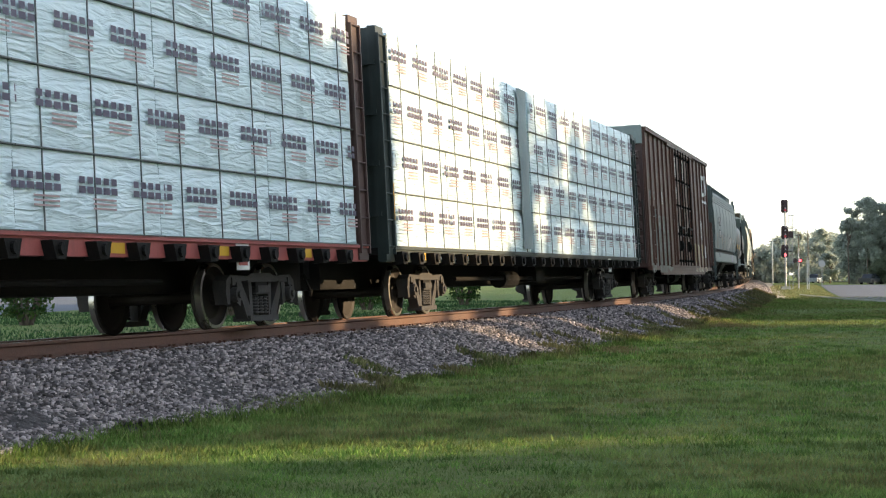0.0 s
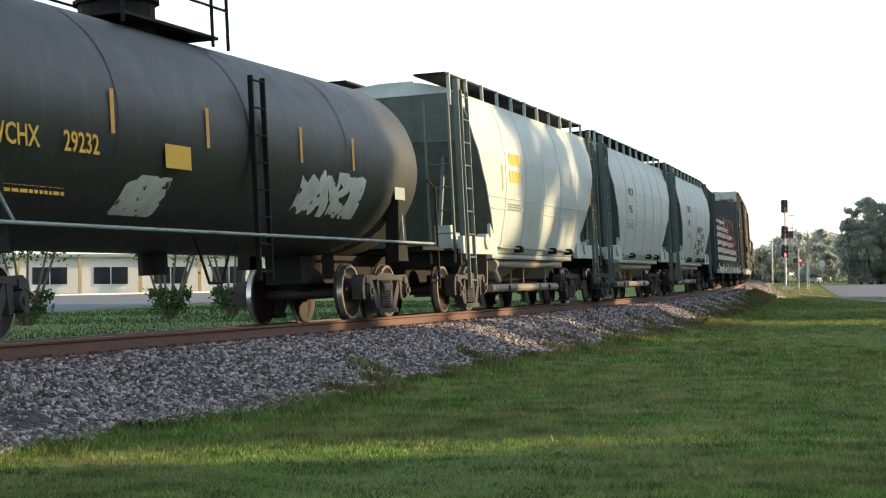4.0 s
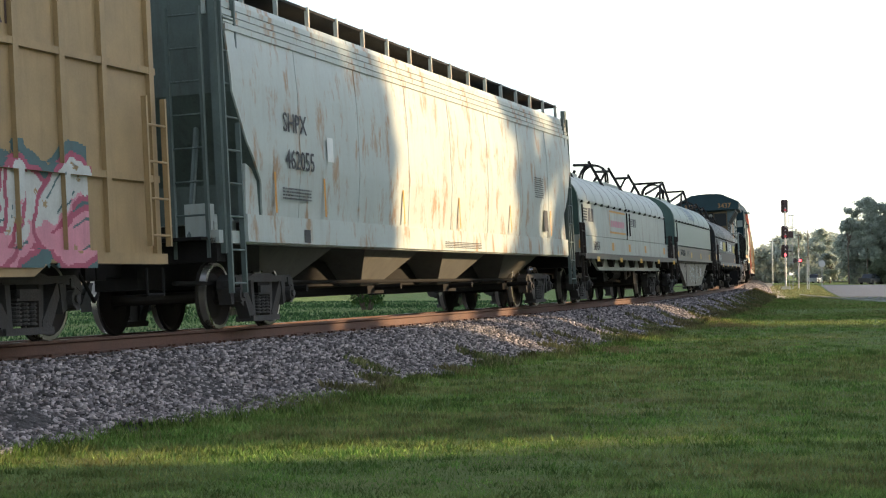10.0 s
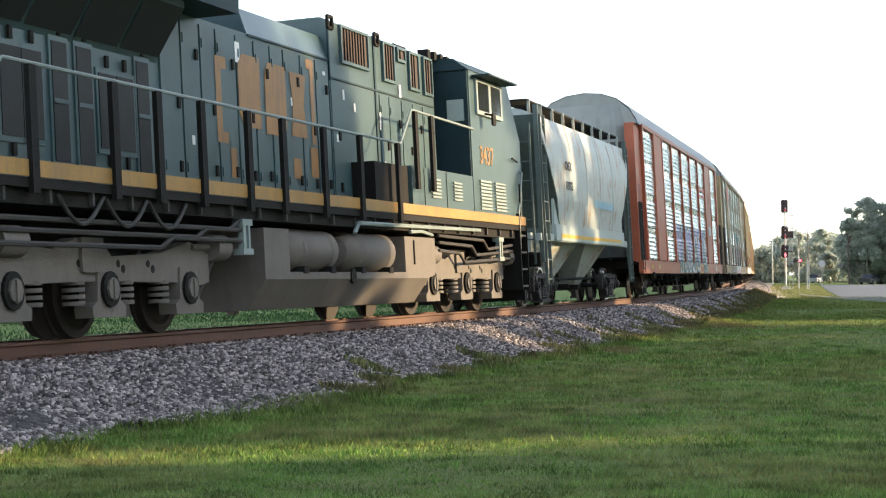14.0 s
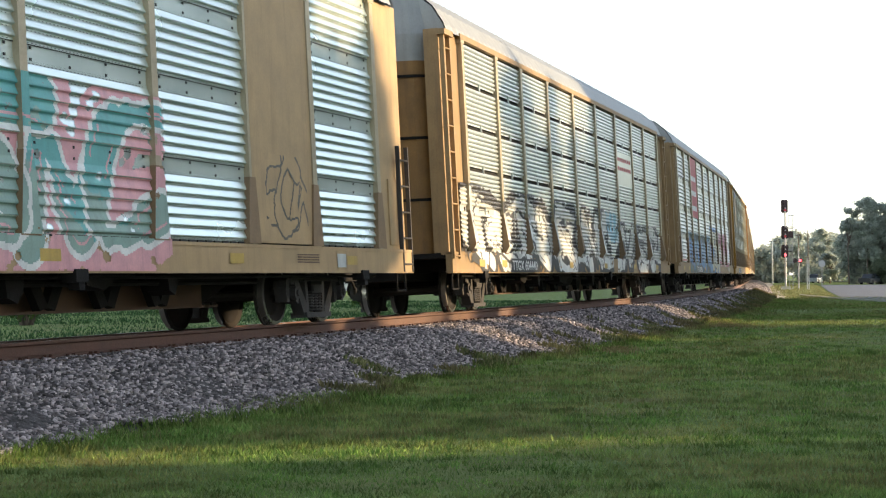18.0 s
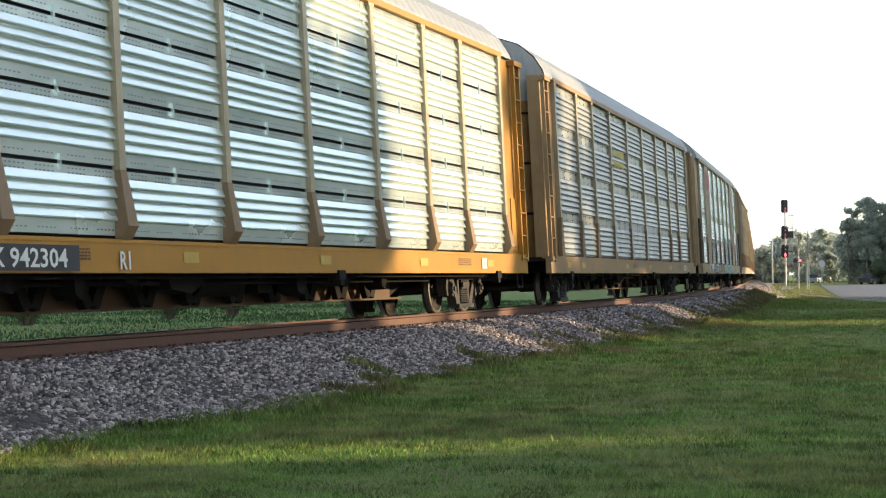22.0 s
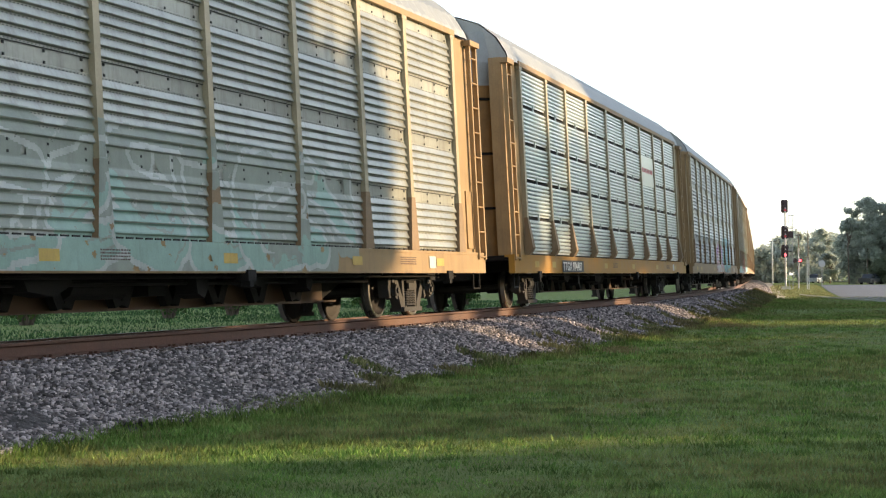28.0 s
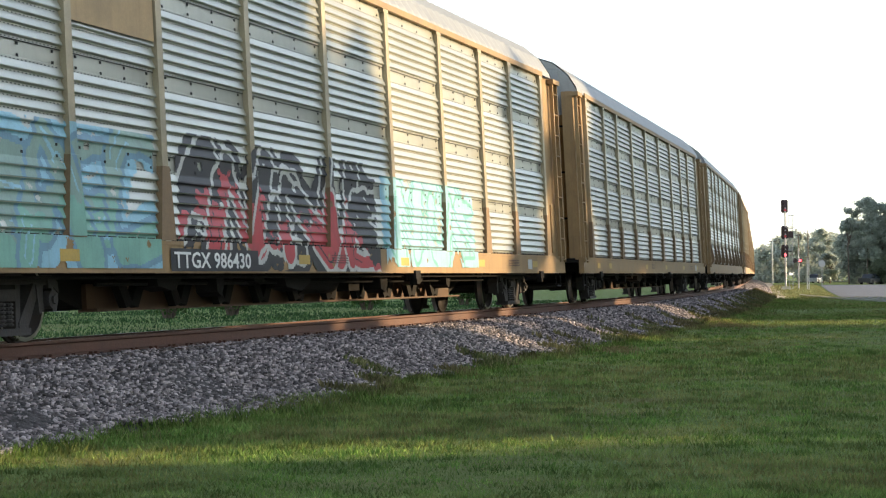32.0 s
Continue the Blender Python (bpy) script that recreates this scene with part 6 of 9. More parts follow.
part("side_rail", Shape().rod((-7.6, -1.5, 1.2), (7.6, -1.5, 1.2), 0.022).rod((-6, -1.5, 1.2), (-6.4, -1.35, 1.9), 0.02).rod((6, -1.5, 1.2), (6.4, -1.35, 1.9), 0.02), HOPPER_G, tank)
for k in (-1, 1):
    for y in (-1.42, 1.2):
        part("bolster_cradle", Shape().plate([(k * 6.2 - 0.25, 0.9), (k * 6.2 + 0.25, 0.9), (k * 6.2 + 0.12, 1.9), (k * 6.2 - 0.12, 1.9)], y, y + 0.22), STEEL_DARK, tank)
    part("stub_sill", Shape().box(k * 8.5, k * 4.5, -0.3, 0.3, 0.6, 1.05).box(k * 8.5, k * 7.3, -1.4, 1.4, 1.1, 1.16), STEEL_DARK, tank)
    part("end_rail", Shape().path([(k * 8.3, -1.35, 0.5), (k * 8.3, -1.35, 2.2), (k * 7.9, -1.35, 2.3)], 0.022), STEEL_DARK, tank)
part("bottom_valve", Shape().rod((0, 0, 1.1), (0, 0, 0.75), 0.2, 12).path([(-0.6, -0.9, 1.2), (-0.2, -0.9, 0.6), (0.2, -0.9, 0.6), (0.6, -0.9, 1.2)], 0.02), STEEL_DARK, tank)


def on_tank(z):
    return -math.sqrt(max(0.0, TR * TR - (z - TZ) ** 2)) - 0.008


letters(tank, "WCHX", -6.3, 2.0, 0.22, LABELY, on_tank(2.1) - 0.015)
letters(tank, "29232", -4.8, 2.0, 0.22, LABELY, on_tank(2.1) - 0.015)
marks(tank, -6.0, 1.55, 1.6, 0.3, 2, LABELY, on_tank(1.62), 71)
sign_plate(tank, -2.4, -1.7, 1.95, 2.35, LABELY, on_tank(2.1) - 0.02, "placard")
sign_plate(tank, 6.0, 6.5, 1.9, 2.4, HOPPER_G, on_tank(2.0) - 0.02, "placard")
for x in (-6.9, -3.8, -1.3, 1.8, 3.9):
    sign_plate(tank, x, x + 0.09, 2.25, 2.75, ORANGE_BAR, on_tank(2.48) - 0.004, "reflector")
truck(tank, -6.2)
truck(tank, 6.2)
ends(tank, 8.5)

# ---- bulkhead flat car with steel bundles ----
STEELB = mat("galvanised_bundle_steel", (0.28, 0.305, 0.295), 0.42, 0.35, var=0.12, scale=2)
STEELE = mat("open_bundle_ends", (0.03, 0.03, 0.03), 0.7)
DUNN = mat("rough_dunnage_timber", (0.16, 0.12, 0.085), 0.9, var=0.3, bump=0.4)
STRAP_R = mat("orange_red_strap", (0.6, 0.12, 0.06), 0.6, var=0.1)
flat = car_empty("bulkhead_flat_car", "dark green bulkhead flat car with bundled steel sections", -140.0, 7.3)
part("deck", Shape().box(-10.3, 10.3, -1.42, 1.42, 1.05, 1.17).box(-10.3, 10.3, -0.35, 0.35, 0.5, 1.05), GREEN_DK, flat)
for k in (-1, 1):
    part("side_sill", Shape().box(-10.3, 10.3, k * 1.36, k * 1.48, 0.72, 1.17), GREEN_DK, flat, "dark green side sill with white stencils")
    bk = Shape().sweep([(-1.45, 1.17), (1.45, 1.17), (1.45, 4.0), (1.0, 4.55), (-1.0, 4.55), (-1.45, 4.0)], -0.1, 0.1)
    bh = part("bulkhead", bk, GREEN_DK, flat, "tall dark green end bulkhead", pose(k * 9.75, 0, 0))
    for y in (-1.38, -0.7, 0, 0.7, 1.38):
        part("bulkhead_stay", Shape().box(0.1 if k > 0 else -0.45, 0.45 if k > 0 else -0.1, y - 0.07, y + 0.07, 0.9, 3.9), GREEN_DK, bh)
    part("ladder", ladder_shape(-0.2, 0.2, 0.9, 4.0, -1.52, 0.42), GREEN_DK, flat, "", pose(k * 10.05, 0, 0))
x = -9.2
pk = Shape().box(-0.12, 0.12, -1.54, -1.44, 1.0, 1.16).box(-0.05, 0.05, -1.52, -1.44, 1.16, 1.3).mesh("stake_pocket", GREEN_DK)
i = 0
while x < 9.6:
    part("stake_pocket", pk, None, flat, "", pose(x, 0, 0))
    i += 1
    x += 0.82
for x in (-9.8, -6.6, -2.95, -0.4, 2.0, 5.95, 8.3):
    sign_plate(flat, x, x + 0.45, 0.99, 1.12, LABELY, -1.545, "reflector")
letters(flat, "SNC", -7.46, 0.71, 0.27, WHITE, -1.486)
letters(flat, "62087", -6.18, 0.71, 0.27, WHITE, -1.486)
marks(flat, -8.3, 0.82, 0.6, 0.2, 2, WHITE, -1.486, 81)
marks(flat, -4.2, 0.82, 0.9, 0.22, 2, WHITE, -1.486, 82)
marks(flat, 3.6, 0.82, 0.7, 0.25, 3, WHITE, -1.486, 83)
marks(flat, 6.2, 0.82, 0.9, 0.22, 2, WHITE, -1.486, 84)
letters(flat, "62087", 9.5, 3.1, 0.2, WHITE, -1.56)
sign_plate(flat, -9.2, -8.95, 0.82, 1.1, WHITE, -1.536, "data_plate")
part("brake_rigging", Shape().rod((-4, -0.9, 0.55), (5, -0.9, 0.55), 0.035).rod((-1.6, -0.8, 0.55), (-0.4, -0.8, 0.55), 0.18, 10).box(1.2, 1.9, -1.0, -0.6, 0.4, 0.9), STEEL_DARK, flat)
truck(flat, -7.3)
truck(flat, 7.3)
ends(flat, 10.3)
for lay, (x0, x1, y0) in enumerate(((-9.6, 8.7, -1.38), (-9.6, 8.65, -1.38), (-8.9, 7.6, -1.34), (-8.3, 6.8, -1.3), (-7.0, 5.3, -1.2), (-7.3, 4.75, -1.1))):
    z0 = 1.26 + lay * 0.345
    for rowi in range(3):
        w = 0.86 if lay < 4 else 0.72
        ya = y0 + rowi * (w + 0.02)
        dx = 0.25 * math.sin(lay * 2.3 + rowi * 1.9)
        b = thing("steel_bundle", "strapped bundle of grey galvanised steel sections", "steel bundle", "steel bundles on the flat car")
        # nested channels: four faces stepped in height
        for q in range(3):
            za = q * 0.086
            part("section", Shape().box(x0 + dx, x1 + dx, ya + (0.03 if q % 2 else 0.0), ya + w, za, za + 0.078), STEELB, b)
        part("open_end", Shape().box(x0 + dx - 0.004, x0 + dx, ya + 0.02, ya + w - 0.02, 0.01, 0.25), STEELE, b)
        if rowi == 0:
            bd = Shape()
            for q in range(7):
                xx = x0 + 1.0 + q * (x1 - x0 - 2) / 6 + dx
                bd.box(xx - 0.008, xx + 0.008, ya - 0.006, ya, 0, 0.26)
            part("bands", bd, STRAP, b)
        RIDERS.append((b, -140.0, 7.3, pose(0, 0, z0)))
    for q in range(7):
        xx = max(x0, -9.4) + 1.1 + q * (min(x1, 8.5) - max(x0, -9.4) - 2.2) / 6
        d = lone("dunnage", Shape().box(xx - 0.1, xx + 0.1, y0 - 0.2 - 0.05 * math.sin(q * 3 + lay), 1.3, -0.088, -0.004), DUNN, "rough timber dunnage block between steel bundles", "dunnage", "dunnage between steel bundles")
        RIDERS.append((d, -140.0, 7.3, pose(0, 0, z0)))
for q in range(11):
    xx = -5.8 + q * 1.2
    top = (4, 2, 6, 4, 6, 5, 6, 3, 6, 4, 3)[q]
    st = Shape()
    z_top = 1.3 + (top - 0.2) * 0.345
    pts = [(xx + 0.5, -1.28, z_top)]
    for j in range(19):
        fall = 1 - abs(((j + 1) / 8.0) % 2 - 1)
        pts.append((xx + 0.42 - 0.3 * fall + 0.1 * math.sin(j * 2.3 + q * 1.7), -1.45 - 0.03 * (j % 3), z_top + (1.22 - z_top) * min(1, fall * (0.75 + 0.012 * j))))
    st.loft([[(p[0] - 0.022, p[1], p[2]), (p[0] + 0.022, p[1], p[2] + 0.004), (p[0] + 0.022, p[1] + 0.006, p[2] + 0.004), (p[0] - 0.022, p[1] + 0.006, p[2])] for p in pts])
    s_ = lone("tie_down_strap", st, STRAP_R, "slack orange-red strap over the steel load", "strap", "straps over the steel load")
    RIDERS.append((s_, -140.0, 7.3, pose(0, 0, 0)))

# ---- coil cars ----
COIL_W = mat("rust_streaked_white_hood", (0.4, 0.43, 0.385), 0.5, var=0.15, scale=1.5, streak=0.4, dirt=(0.25, 0.22, 0.17), rust=0.75, rlo=0.54, rtone=(0.16, 0.09, 0.05))
COIL_SKIRT = mat("dusty_beige_skirt", (0.28, 0.245, 0.19), 0.6, var=0.15, scale=1.5, streak=0.4, dirt=(0.17, 0.13, 0.09), rust=0.45, rlo=0.54, rtone=(0.26, 0.13, 0.06))
COIL_G = mat("pale_green_hood", (0.265, 0.325, 0.268), 0.5, var=0.12, scale=1.5, streak=0.2, dirt=(0.2, 0.19, 0.15), rust=0.08)
COIL_B = mat("dark_coil_frame", (0.03, 0.023, 0.02), 0.7, var=0.3, streak=0.4, dirt=(0.07, 0.045, 0.03), rust=0.3, spec=0.25)
BAND_BROWN = mat("dusty_brown_side_panel", (0.085, 0.062, 0.05), 0.65, var=0.25, streak=0.5, dirt=(0.06, 0.042, 0.03), rust=0.4)
# near-black with rust streaks: shade on the cover ends, as colour
COVER_END = mat("shade_darkened_cover_end", (0.02, 0.02, 0.02), 0.7, var=0.3, streak=0.5, dirt=(0.03, 0.022, 0.018), rust=0.25, spec=0.25)
COVER_GREEN = mat("dark_green_cover_end", (0.05, 0.095, 0.08), 0.6, var=0.25, streak=0.5, dirt=(0.03, 0.035, 0.03))
LEDGE = mat("worn_walkway_steel", (0.13, 0.12, 0.105), 0.55, 0.3, var=0.3, streak=0.4, dirt=(0.06, 0.045, 0.035))
PANEL_Y = mat("faded_yellow_panel", (0.5, 0.4, 0.06), 0.6, var=0.15)


def hood(car, x0, x1, z0, zs, top, mtl, w=1.42, gear=((), ()), endm=None):
    """A rounded cover with straight lower sides, lifting frames and latches."""
    ring = [(-w, z0), (-w, zs)] + [(-w * math.cos(math.pi * i / 16), zs + (top - zs) * math.sin(math.pi * i / 16)) for i in range(1, 16)] + [(w, zs), (w, z0)]
    h = part("cover", Shape().sweep(ring, x0, x1, cuts=3), mtl, car, "rounded steel coil cover", smooth=True)
    # end discs added in a darker colour for the shade on these faces
    for xe, k in ((x0, -1), (x1, 1)):
        part("cover_end", Shape().sweep([(y * 0.985, z) for y, z in ring], xe + k * 0.004, xe + k * 0.02), endm or COVER_END, h, "rounded end of the cover, coloured darker for its shade")
    for i in range(1, 6):
        xs = x0 + (x1 - x0) * i / 6
        part("cover_seam", Shape().loft([[(xs - 0.012, y, z), (xs - 0.008, y * 1.005, z + 0.006), (xs + 0.008, y * 1.005, z + 0.006), (xs + 0.012, y, z)] for y, z in ring[1:-1]], 0, False, False), mtl, h)
    part("rim_flange", Shape().box(x0, x1, -w - 0.03, -w, zs - 0.02, zs + 0.03), mtl, h)
    n = int((x1 - x0) / 1.0)
    lt = Shape().box(-0.045, 0.045, -w - 0.06, -w, zs - 0.05, zs + 0.01).mesh("latch", STEEL_DARK)
    for i in range(n + 1):
        part("latch", lt, None, h, "", pose(x0 + 0.2 + (x1 - x0 - 0.4) * i / n, 0, 0))
    part("handle", Shape().path([(x0 + 0.15, -w - 0.05, z0 + 0.1), (x0 + 0.15, -w - 0.05, zs - 0.1)], 0.018).path([(x1 - 0.15, -w - 0.05, z0 + 0.1), (x1 - 0.15, -w - 0.05, zs - 0.1)], 0.018), STEEL_DARK, h)
    xm = (x0 + x1) / 2
    part("ridge_plate", Shape().box(xm - 1.9, xm + 1.9, -0.42, 0.42, top - 0.04, top + 0.07), mtl, h)
    posts, hoops = gear
    for x in posts:
        fr = Shape()
        for y in (-0.8, 0.8):
            zb = zs + (top - zs) * 0.74
            fr.rod((x, y * 1.15, zb - 0.05), (x + 0.2, y * 0.62, top + 0.5), 0.042, 6)
        fr.rod((x - 0.55, -0.3, top - 0.05), (x - 0.15, -0.46, top + 0.36), 0.035, 6)
        fr.rod((x + 0.18, -0.5, top + 0.4), (x - 1.5, -0.4, top + 0.3), 0.042, 6)
        part("lifting_frame", fr, STEEL_DARK, h, "dark bar lifting frame")
    for x in hoops:
        hp = Shape()
        pts = [(x, 0.38 * math.cos(math.pi * i / 8), top + 0.3 + 0.33 * math.sin(math.pi * i / 8)) for i in range(9)]
        for o in (0.0, 0.4):
            hp.path([(x + o, 0.38, top - 0.1)] + [(p[0] + o, p[1], p[2]) for p in pts] + [(x + o, -0.38, top - 0.1)], 0.03)
        hp.loft([[(p[0], p[1], p[2]), (p[0] + 0.4, p[1], p[2]), (p[0] + 0.4, p[1], p[2] + 0.012), (p[0], p[1], p[2] + 0.012)] for p in pts[2:7]])
        part("lifting_hoop", hp, STEEL_DARK, h, "dark hooped lifting guard")
    return h


def coil_base(c, half, label, trim, ledge=True):
    car = car_empty("coil_car", label, c, half - 2.1)
    part("trough", Shape().box(-half + 0.4, half - 0.4, -1.3, 1.3, 1.05, 1.62).box(-half, half, -0.32, 0.32, 0.55, 1.1), COIL_B, car)
    part("side_panel", Shape().box(-half + 0.3, half - 0.5, -1.42, -1.3, 1.2, 1.62).box(-half + 0.3, half - 0.5, 1.3, 1.42, 1.2, 1.62), trim, car, "painted side panel below the covers")
    if ledge:
        for y in (-1.6, 1.3):
            part("walkway", Shape().box(-half, half, y, y + 0.3, 1.12, 1.17), LEDGE, car, "worn steel walkway ledge")
        part("walkway_edge", Shape().box(-half, half, -1.62, -1.6, 1.04, 1.17), LEDGE, car)
        gm = Shape().plate([(-0.35, 1.12), (0.35, 1.12), (0.0, 0.86)], -1.5, -1.3).mesh("gusset", COIL_B)
        for i in range(9):
            part("gusset", gm, None, car, "", pose(-half + 1.2 + i * (2 * half - 2.4) / 8, 0, 0))
            if i % 2 == 0:
                sign_plate(car, -half + 1.5 + i * (2 * half - 2.4) / 8, -half + 1.9 + i * (2 * half - 2.4) / 8, 0.98, 1.1, LABELY, -1.625, "reflector")
    for k in (-1, 1):
        part("end_sill", Shape().box(k * half, k * (half - 0.45), -1.45, 1.45, 0.85, 1.2), COIL_B, car)
        part("ladder", ladder_shape(-0.2, 0.2, 0.5, 1.9, -1.52, 0.36), COIL_B, car, "", pose(k * (half - 0.35), 0, 0))
        part("end_handrail", Shape().path([(k * (half - 0.1), -1.3, 1.2), (k * (half - 0.1), -1.3, 1.9), (k * (half - 0.1), 1.3, 1.9), (k * (half - 0.1), 1.3, 1.2)], 0.02), COIL_B, car)
    for x in (-4.2, -2.6, 2.4, 4.0):
        part("cross_bearer", Shape().plate([(x - 0.12, 1.06), (x + 0.12, 1.06), (x + 0.08, 0.72), (x - 0.08, 0.72)], -1.3, 1.3), STEEL_DARK, car)
    part("brake_rod", Shape().path([(-5.0, -0.7, 0.5), (-2.0, -0.75, 0.58), (2.2, -0.75, 0.5), (5.0, -0.7, 0.52)], 0.035).path([(-3.2, -1.1, 0.82), (3.4, -1.1, 0.78)], 0.03), STEEL_DARK, car)
    part("valve_box", Shape().box(1.9, 2.7, -1.15, -0.55, 0.42, 0.95), STEEL_DARK, car)
    part("valve_box", Shape().box(-2.9, -2.3, -1.1, -0.6, 0.5, 1.0), STEEL_DARK, car)
    part("brake_gear", Shape().rod((-1.0, -0.9, 0.72), (0.2, -0.9, 0.72), 0.17, 10).box(0.6, 1.1, -1.1, -0.7, 0.55, 0.95).rod((-4, -0.9, 0.6), (4, -0.9, 0.6), 0.03).rod((1.3, -1.0, 0.72), (1.7, -1.0, 0.72), 0.13, 10), STEEL_DARK, car)
    truck(car, -half + 2.1)
    truck(car, half - 2.1)
    ends(car, half)
    return car


def horse_mark(car, x, z, h, mtl, y):
    """Railway emblem as plain shapes: bars beside two blocks."""
    yf = y if callable(y) else (lambda q: y)
    x_0 = x

    def slab(name, xa, xb, za, zb, lean=0.0):
        sh = Shape()
        n = 4
        xa, xb, lean = x_0 + (xa - x_0) * 1.4, x_0 + (xb - x_0) * 1.4, lean * 1.4
        for i in range(n):
            a, b = za + (zb - za) * i / n, za + (zb - za) * (i + 1) / n
            l0, l1 = lean * i / n, lean * (i + 1) / n
            sh.quad((xa + l0, yf(a), a), (xb + l0, yf(a), a), (xb + l1, yf(b), b), (xa + l1, yf(b), b))
        part(name, sh, mtl, car)
    for i in range(5):
        slab("emblem_bar", x + h * 0.08 * i, x + h * (1.75 - 0.05 * i), z + h * (0.84 - i * 0.2), z + h * (0.97 - i * 0.2))
    xx = x + h * 1.8
    slab("emblem_block", xx, xx + h * 0.8, z, z + h, h * 0.08)
    slab("emblem_block", xx + h * 0.95, xx + h * 1.65, z, z + h, h * 0.08)


k1 = coil_base(-57.2, 8.2, "coil car with rust-streaked white covers", COIL_W)
hood(k1, -7.7, -0.6, 1.63, 2.45, 3.35, COIL_W, gear=((-5.5, -1.0), (-4.2,)), endm=COVER_GREEN)
hood(k1, -0.45, 7.1, 1.63, 2.45, 3.35, COIL_W, gear=((2.3, 6.0), (2.6,)), endm=COVER_GREEN)
part("lower_sill", Shape().plate([(-6.1, 1.1), (6.6, 1.1), (5.6, 0.78), (-5.0, 0.78)], -1.36, -1.3), COIL_W, k1, "pale lower side sill")
horse_mark(k1, -7.41, 1.97, 0.33, P_DARK, -1.425)
horse_mark(k1, 0.0, 2.0, 0.23, P_DARK, -1.425)
letters(k1, "168454", -6.0, 1.28, 0.22, BLACK, -1.425)
for x, w in ((-3.4, 2.6), ):
    for z in (1.75, 2.3):
        sign_plate(k1, x, x + w, z, z + 0.05, ORANGE_BAR, -1.425, "painted_frame")
    sign_plate(k1, x, x + 0.06, 1.75, 2.3, ORANGE_BAR, -1.425, "painted_frame")
    marks(k1, x + 0.2, 1.92, w - 0.4, 0.26, 1, P_PINK, -1.426, 91, letter=0.22)
for x in (-8.0, -3.2, -0.4, 2.6, 6.6):
    sign_plate(k1, x, x + 0.35, 1.3, 1.5, ORANGE_BAR, -1.425, "reflector")

k2 = coil_base(-41.0, 7.3, "coil car with smooth pale green cover and deep belly", COIL_SKIRT, ledge=False)
hood(k2, -6.2, 6.85, 1.66, 2.48, 3.42, COIL_G, gear=((), (-0.1,)), endm=COVER_GREEN)
for _x in (0.0, 7.2):
    part("lifting_frame", Shape().rod((_x - 1.9, -0.85, 3.1), (_x - 0.95, -0.5, 4.05), 0.045, 6).rod((_x - 2.6, -0.55, 3.3), (_x - 1.75, -0.5, 3.9), 0.04, 6).rod((_x - 0.9, -0.5, 4.0), (_x - 4.4, -0.3, 3.5), 0.045, 6).rod((_x - 1.9, 0.85, 3.1), (_x - 0.95, 0.5, 4.05), 0.045, 6).rod((_x - 0.95, -0.5, 4.05), (_x - 0.95, 0.5, 4.05), 0.04, 6), STEEL_DARK, k2, "dark bar lifting frame")
_bl = [(-4.6, 1.14), (6.2, 1.14), (5.9, 1.06), (3.19, 0.27), (-2.41, 0.27), (-4.4, 1.06)]
part("belly", Shape().box(-2.4, 3.2, -1.2, 1.2, 0.25, 0.28).plate(_bl, -1.3, -1.2).plate(_bl, 1.2, 1.3), COIL_SKIRT, k2, "dusty beige deep belly side sheet")
part("flange", Shape().box(-6.6, 6.9, -1.46, 1.46, 1.13, 1.2), COIL_SKIRT, k2)
part("belly_seam", Shape().box(-2.2, -2.17, -1.312, -1.3, 0.3, 1.1).box(0.9, 0.93, -1.312, -1.3, 0.3, 1.1), COIL_B, k2)
horse_mark(k2, -1.45, 2.62, 0.48, paint("slate_blue_marking", (0.11, 0.17, 0.19)), lambda q: -1.42 * math.cos(math.asin(min(1, max(0, (q - 2.48) / 0.94)))) - 0.012)
letters(k2, "NS 165933", -4.8, 1.32, 0.2, BLACK, -1.425, stretch=1.2)
marks(k2, -2.7, 1.32, 0.9, 0.2, 3, BLACK, -1.425, 96)
for x in (-5.7, -1.3, 2.2, 5.7):
    sign_plate(k2, x, x + 0.4, 1.25, 1.45, LABELY, -1.425, "reflector")
sign_plate(k2, 3.0, 3.45, 0.6, 0.9, WHITE, -1.306, "data_plate")
marks(k2, 3.05, 0.64, 0.35, 0.22, 3, BLACK, -1.31, 97)

k3 = coil_base(-23.7, 8.2, "dark weathered coil car with grey covers", BAND_BROWN)
HOOD_SLATE = mat("weathered_grey_green_hood", (0.072, 0.08, 0.072), 0.55, var=0.25, scale=1.5, streak=0.4, dirt=(0.1, 0.085, 0.07), rust=0.75, rlo=0.565, rwide=0.05, rtone=(0.045, 0.026, 0.018), spec=0.35)
HOOD_RUST = mat("rust_brown_dusty_hood", (0.135, 0.122, 0.105), 0.55, var=0.25, scale=1.5, streak=0.6, dirt=(0.17, 0.1, 0.06), rust=0.5)
hood(k3, -7.75, -0.6, 1.63, 2.25, 3.28, HOOD_SLATE, gear=((-5.2, -1.0), (-4.2,)))
hood(k3, -0.45, 7.0, 1.63, 2.25, 3.28, HOOD_RUST, gear=((), (2.6,)))
for x in (0.5, 2.6, 4.9, 6.3):
    part("cover_leg", Shape().rod((x, -0.85, 2.95), (x + 0.1, -0.6, 3.45), 0.045, 6), STEEL_DARK, k3)
horse_mark(k3, -5.0, 1.75, 0.36, WHITE, -1.425)
horse_mark(k3, 2.2, 1.75, 0.34, WHITE, -1.425)
letters(k3, "NW169786", -7.1, 1.26, 0.27, WHITE, -1.425)
sign_plate(k3, -8.0, -7.5, 1.28, 1.5, LABELY, -1.425, "reflector")
sign_plate(k3, -2.6, -0.8, 1.7, 2.1, PANEL_Y, -1.425, "faded_panel")
sign_plate(k3, 5.1, 6.9, 1.7, 2.05, PANEL_Y, -1.425, "faded_panel")
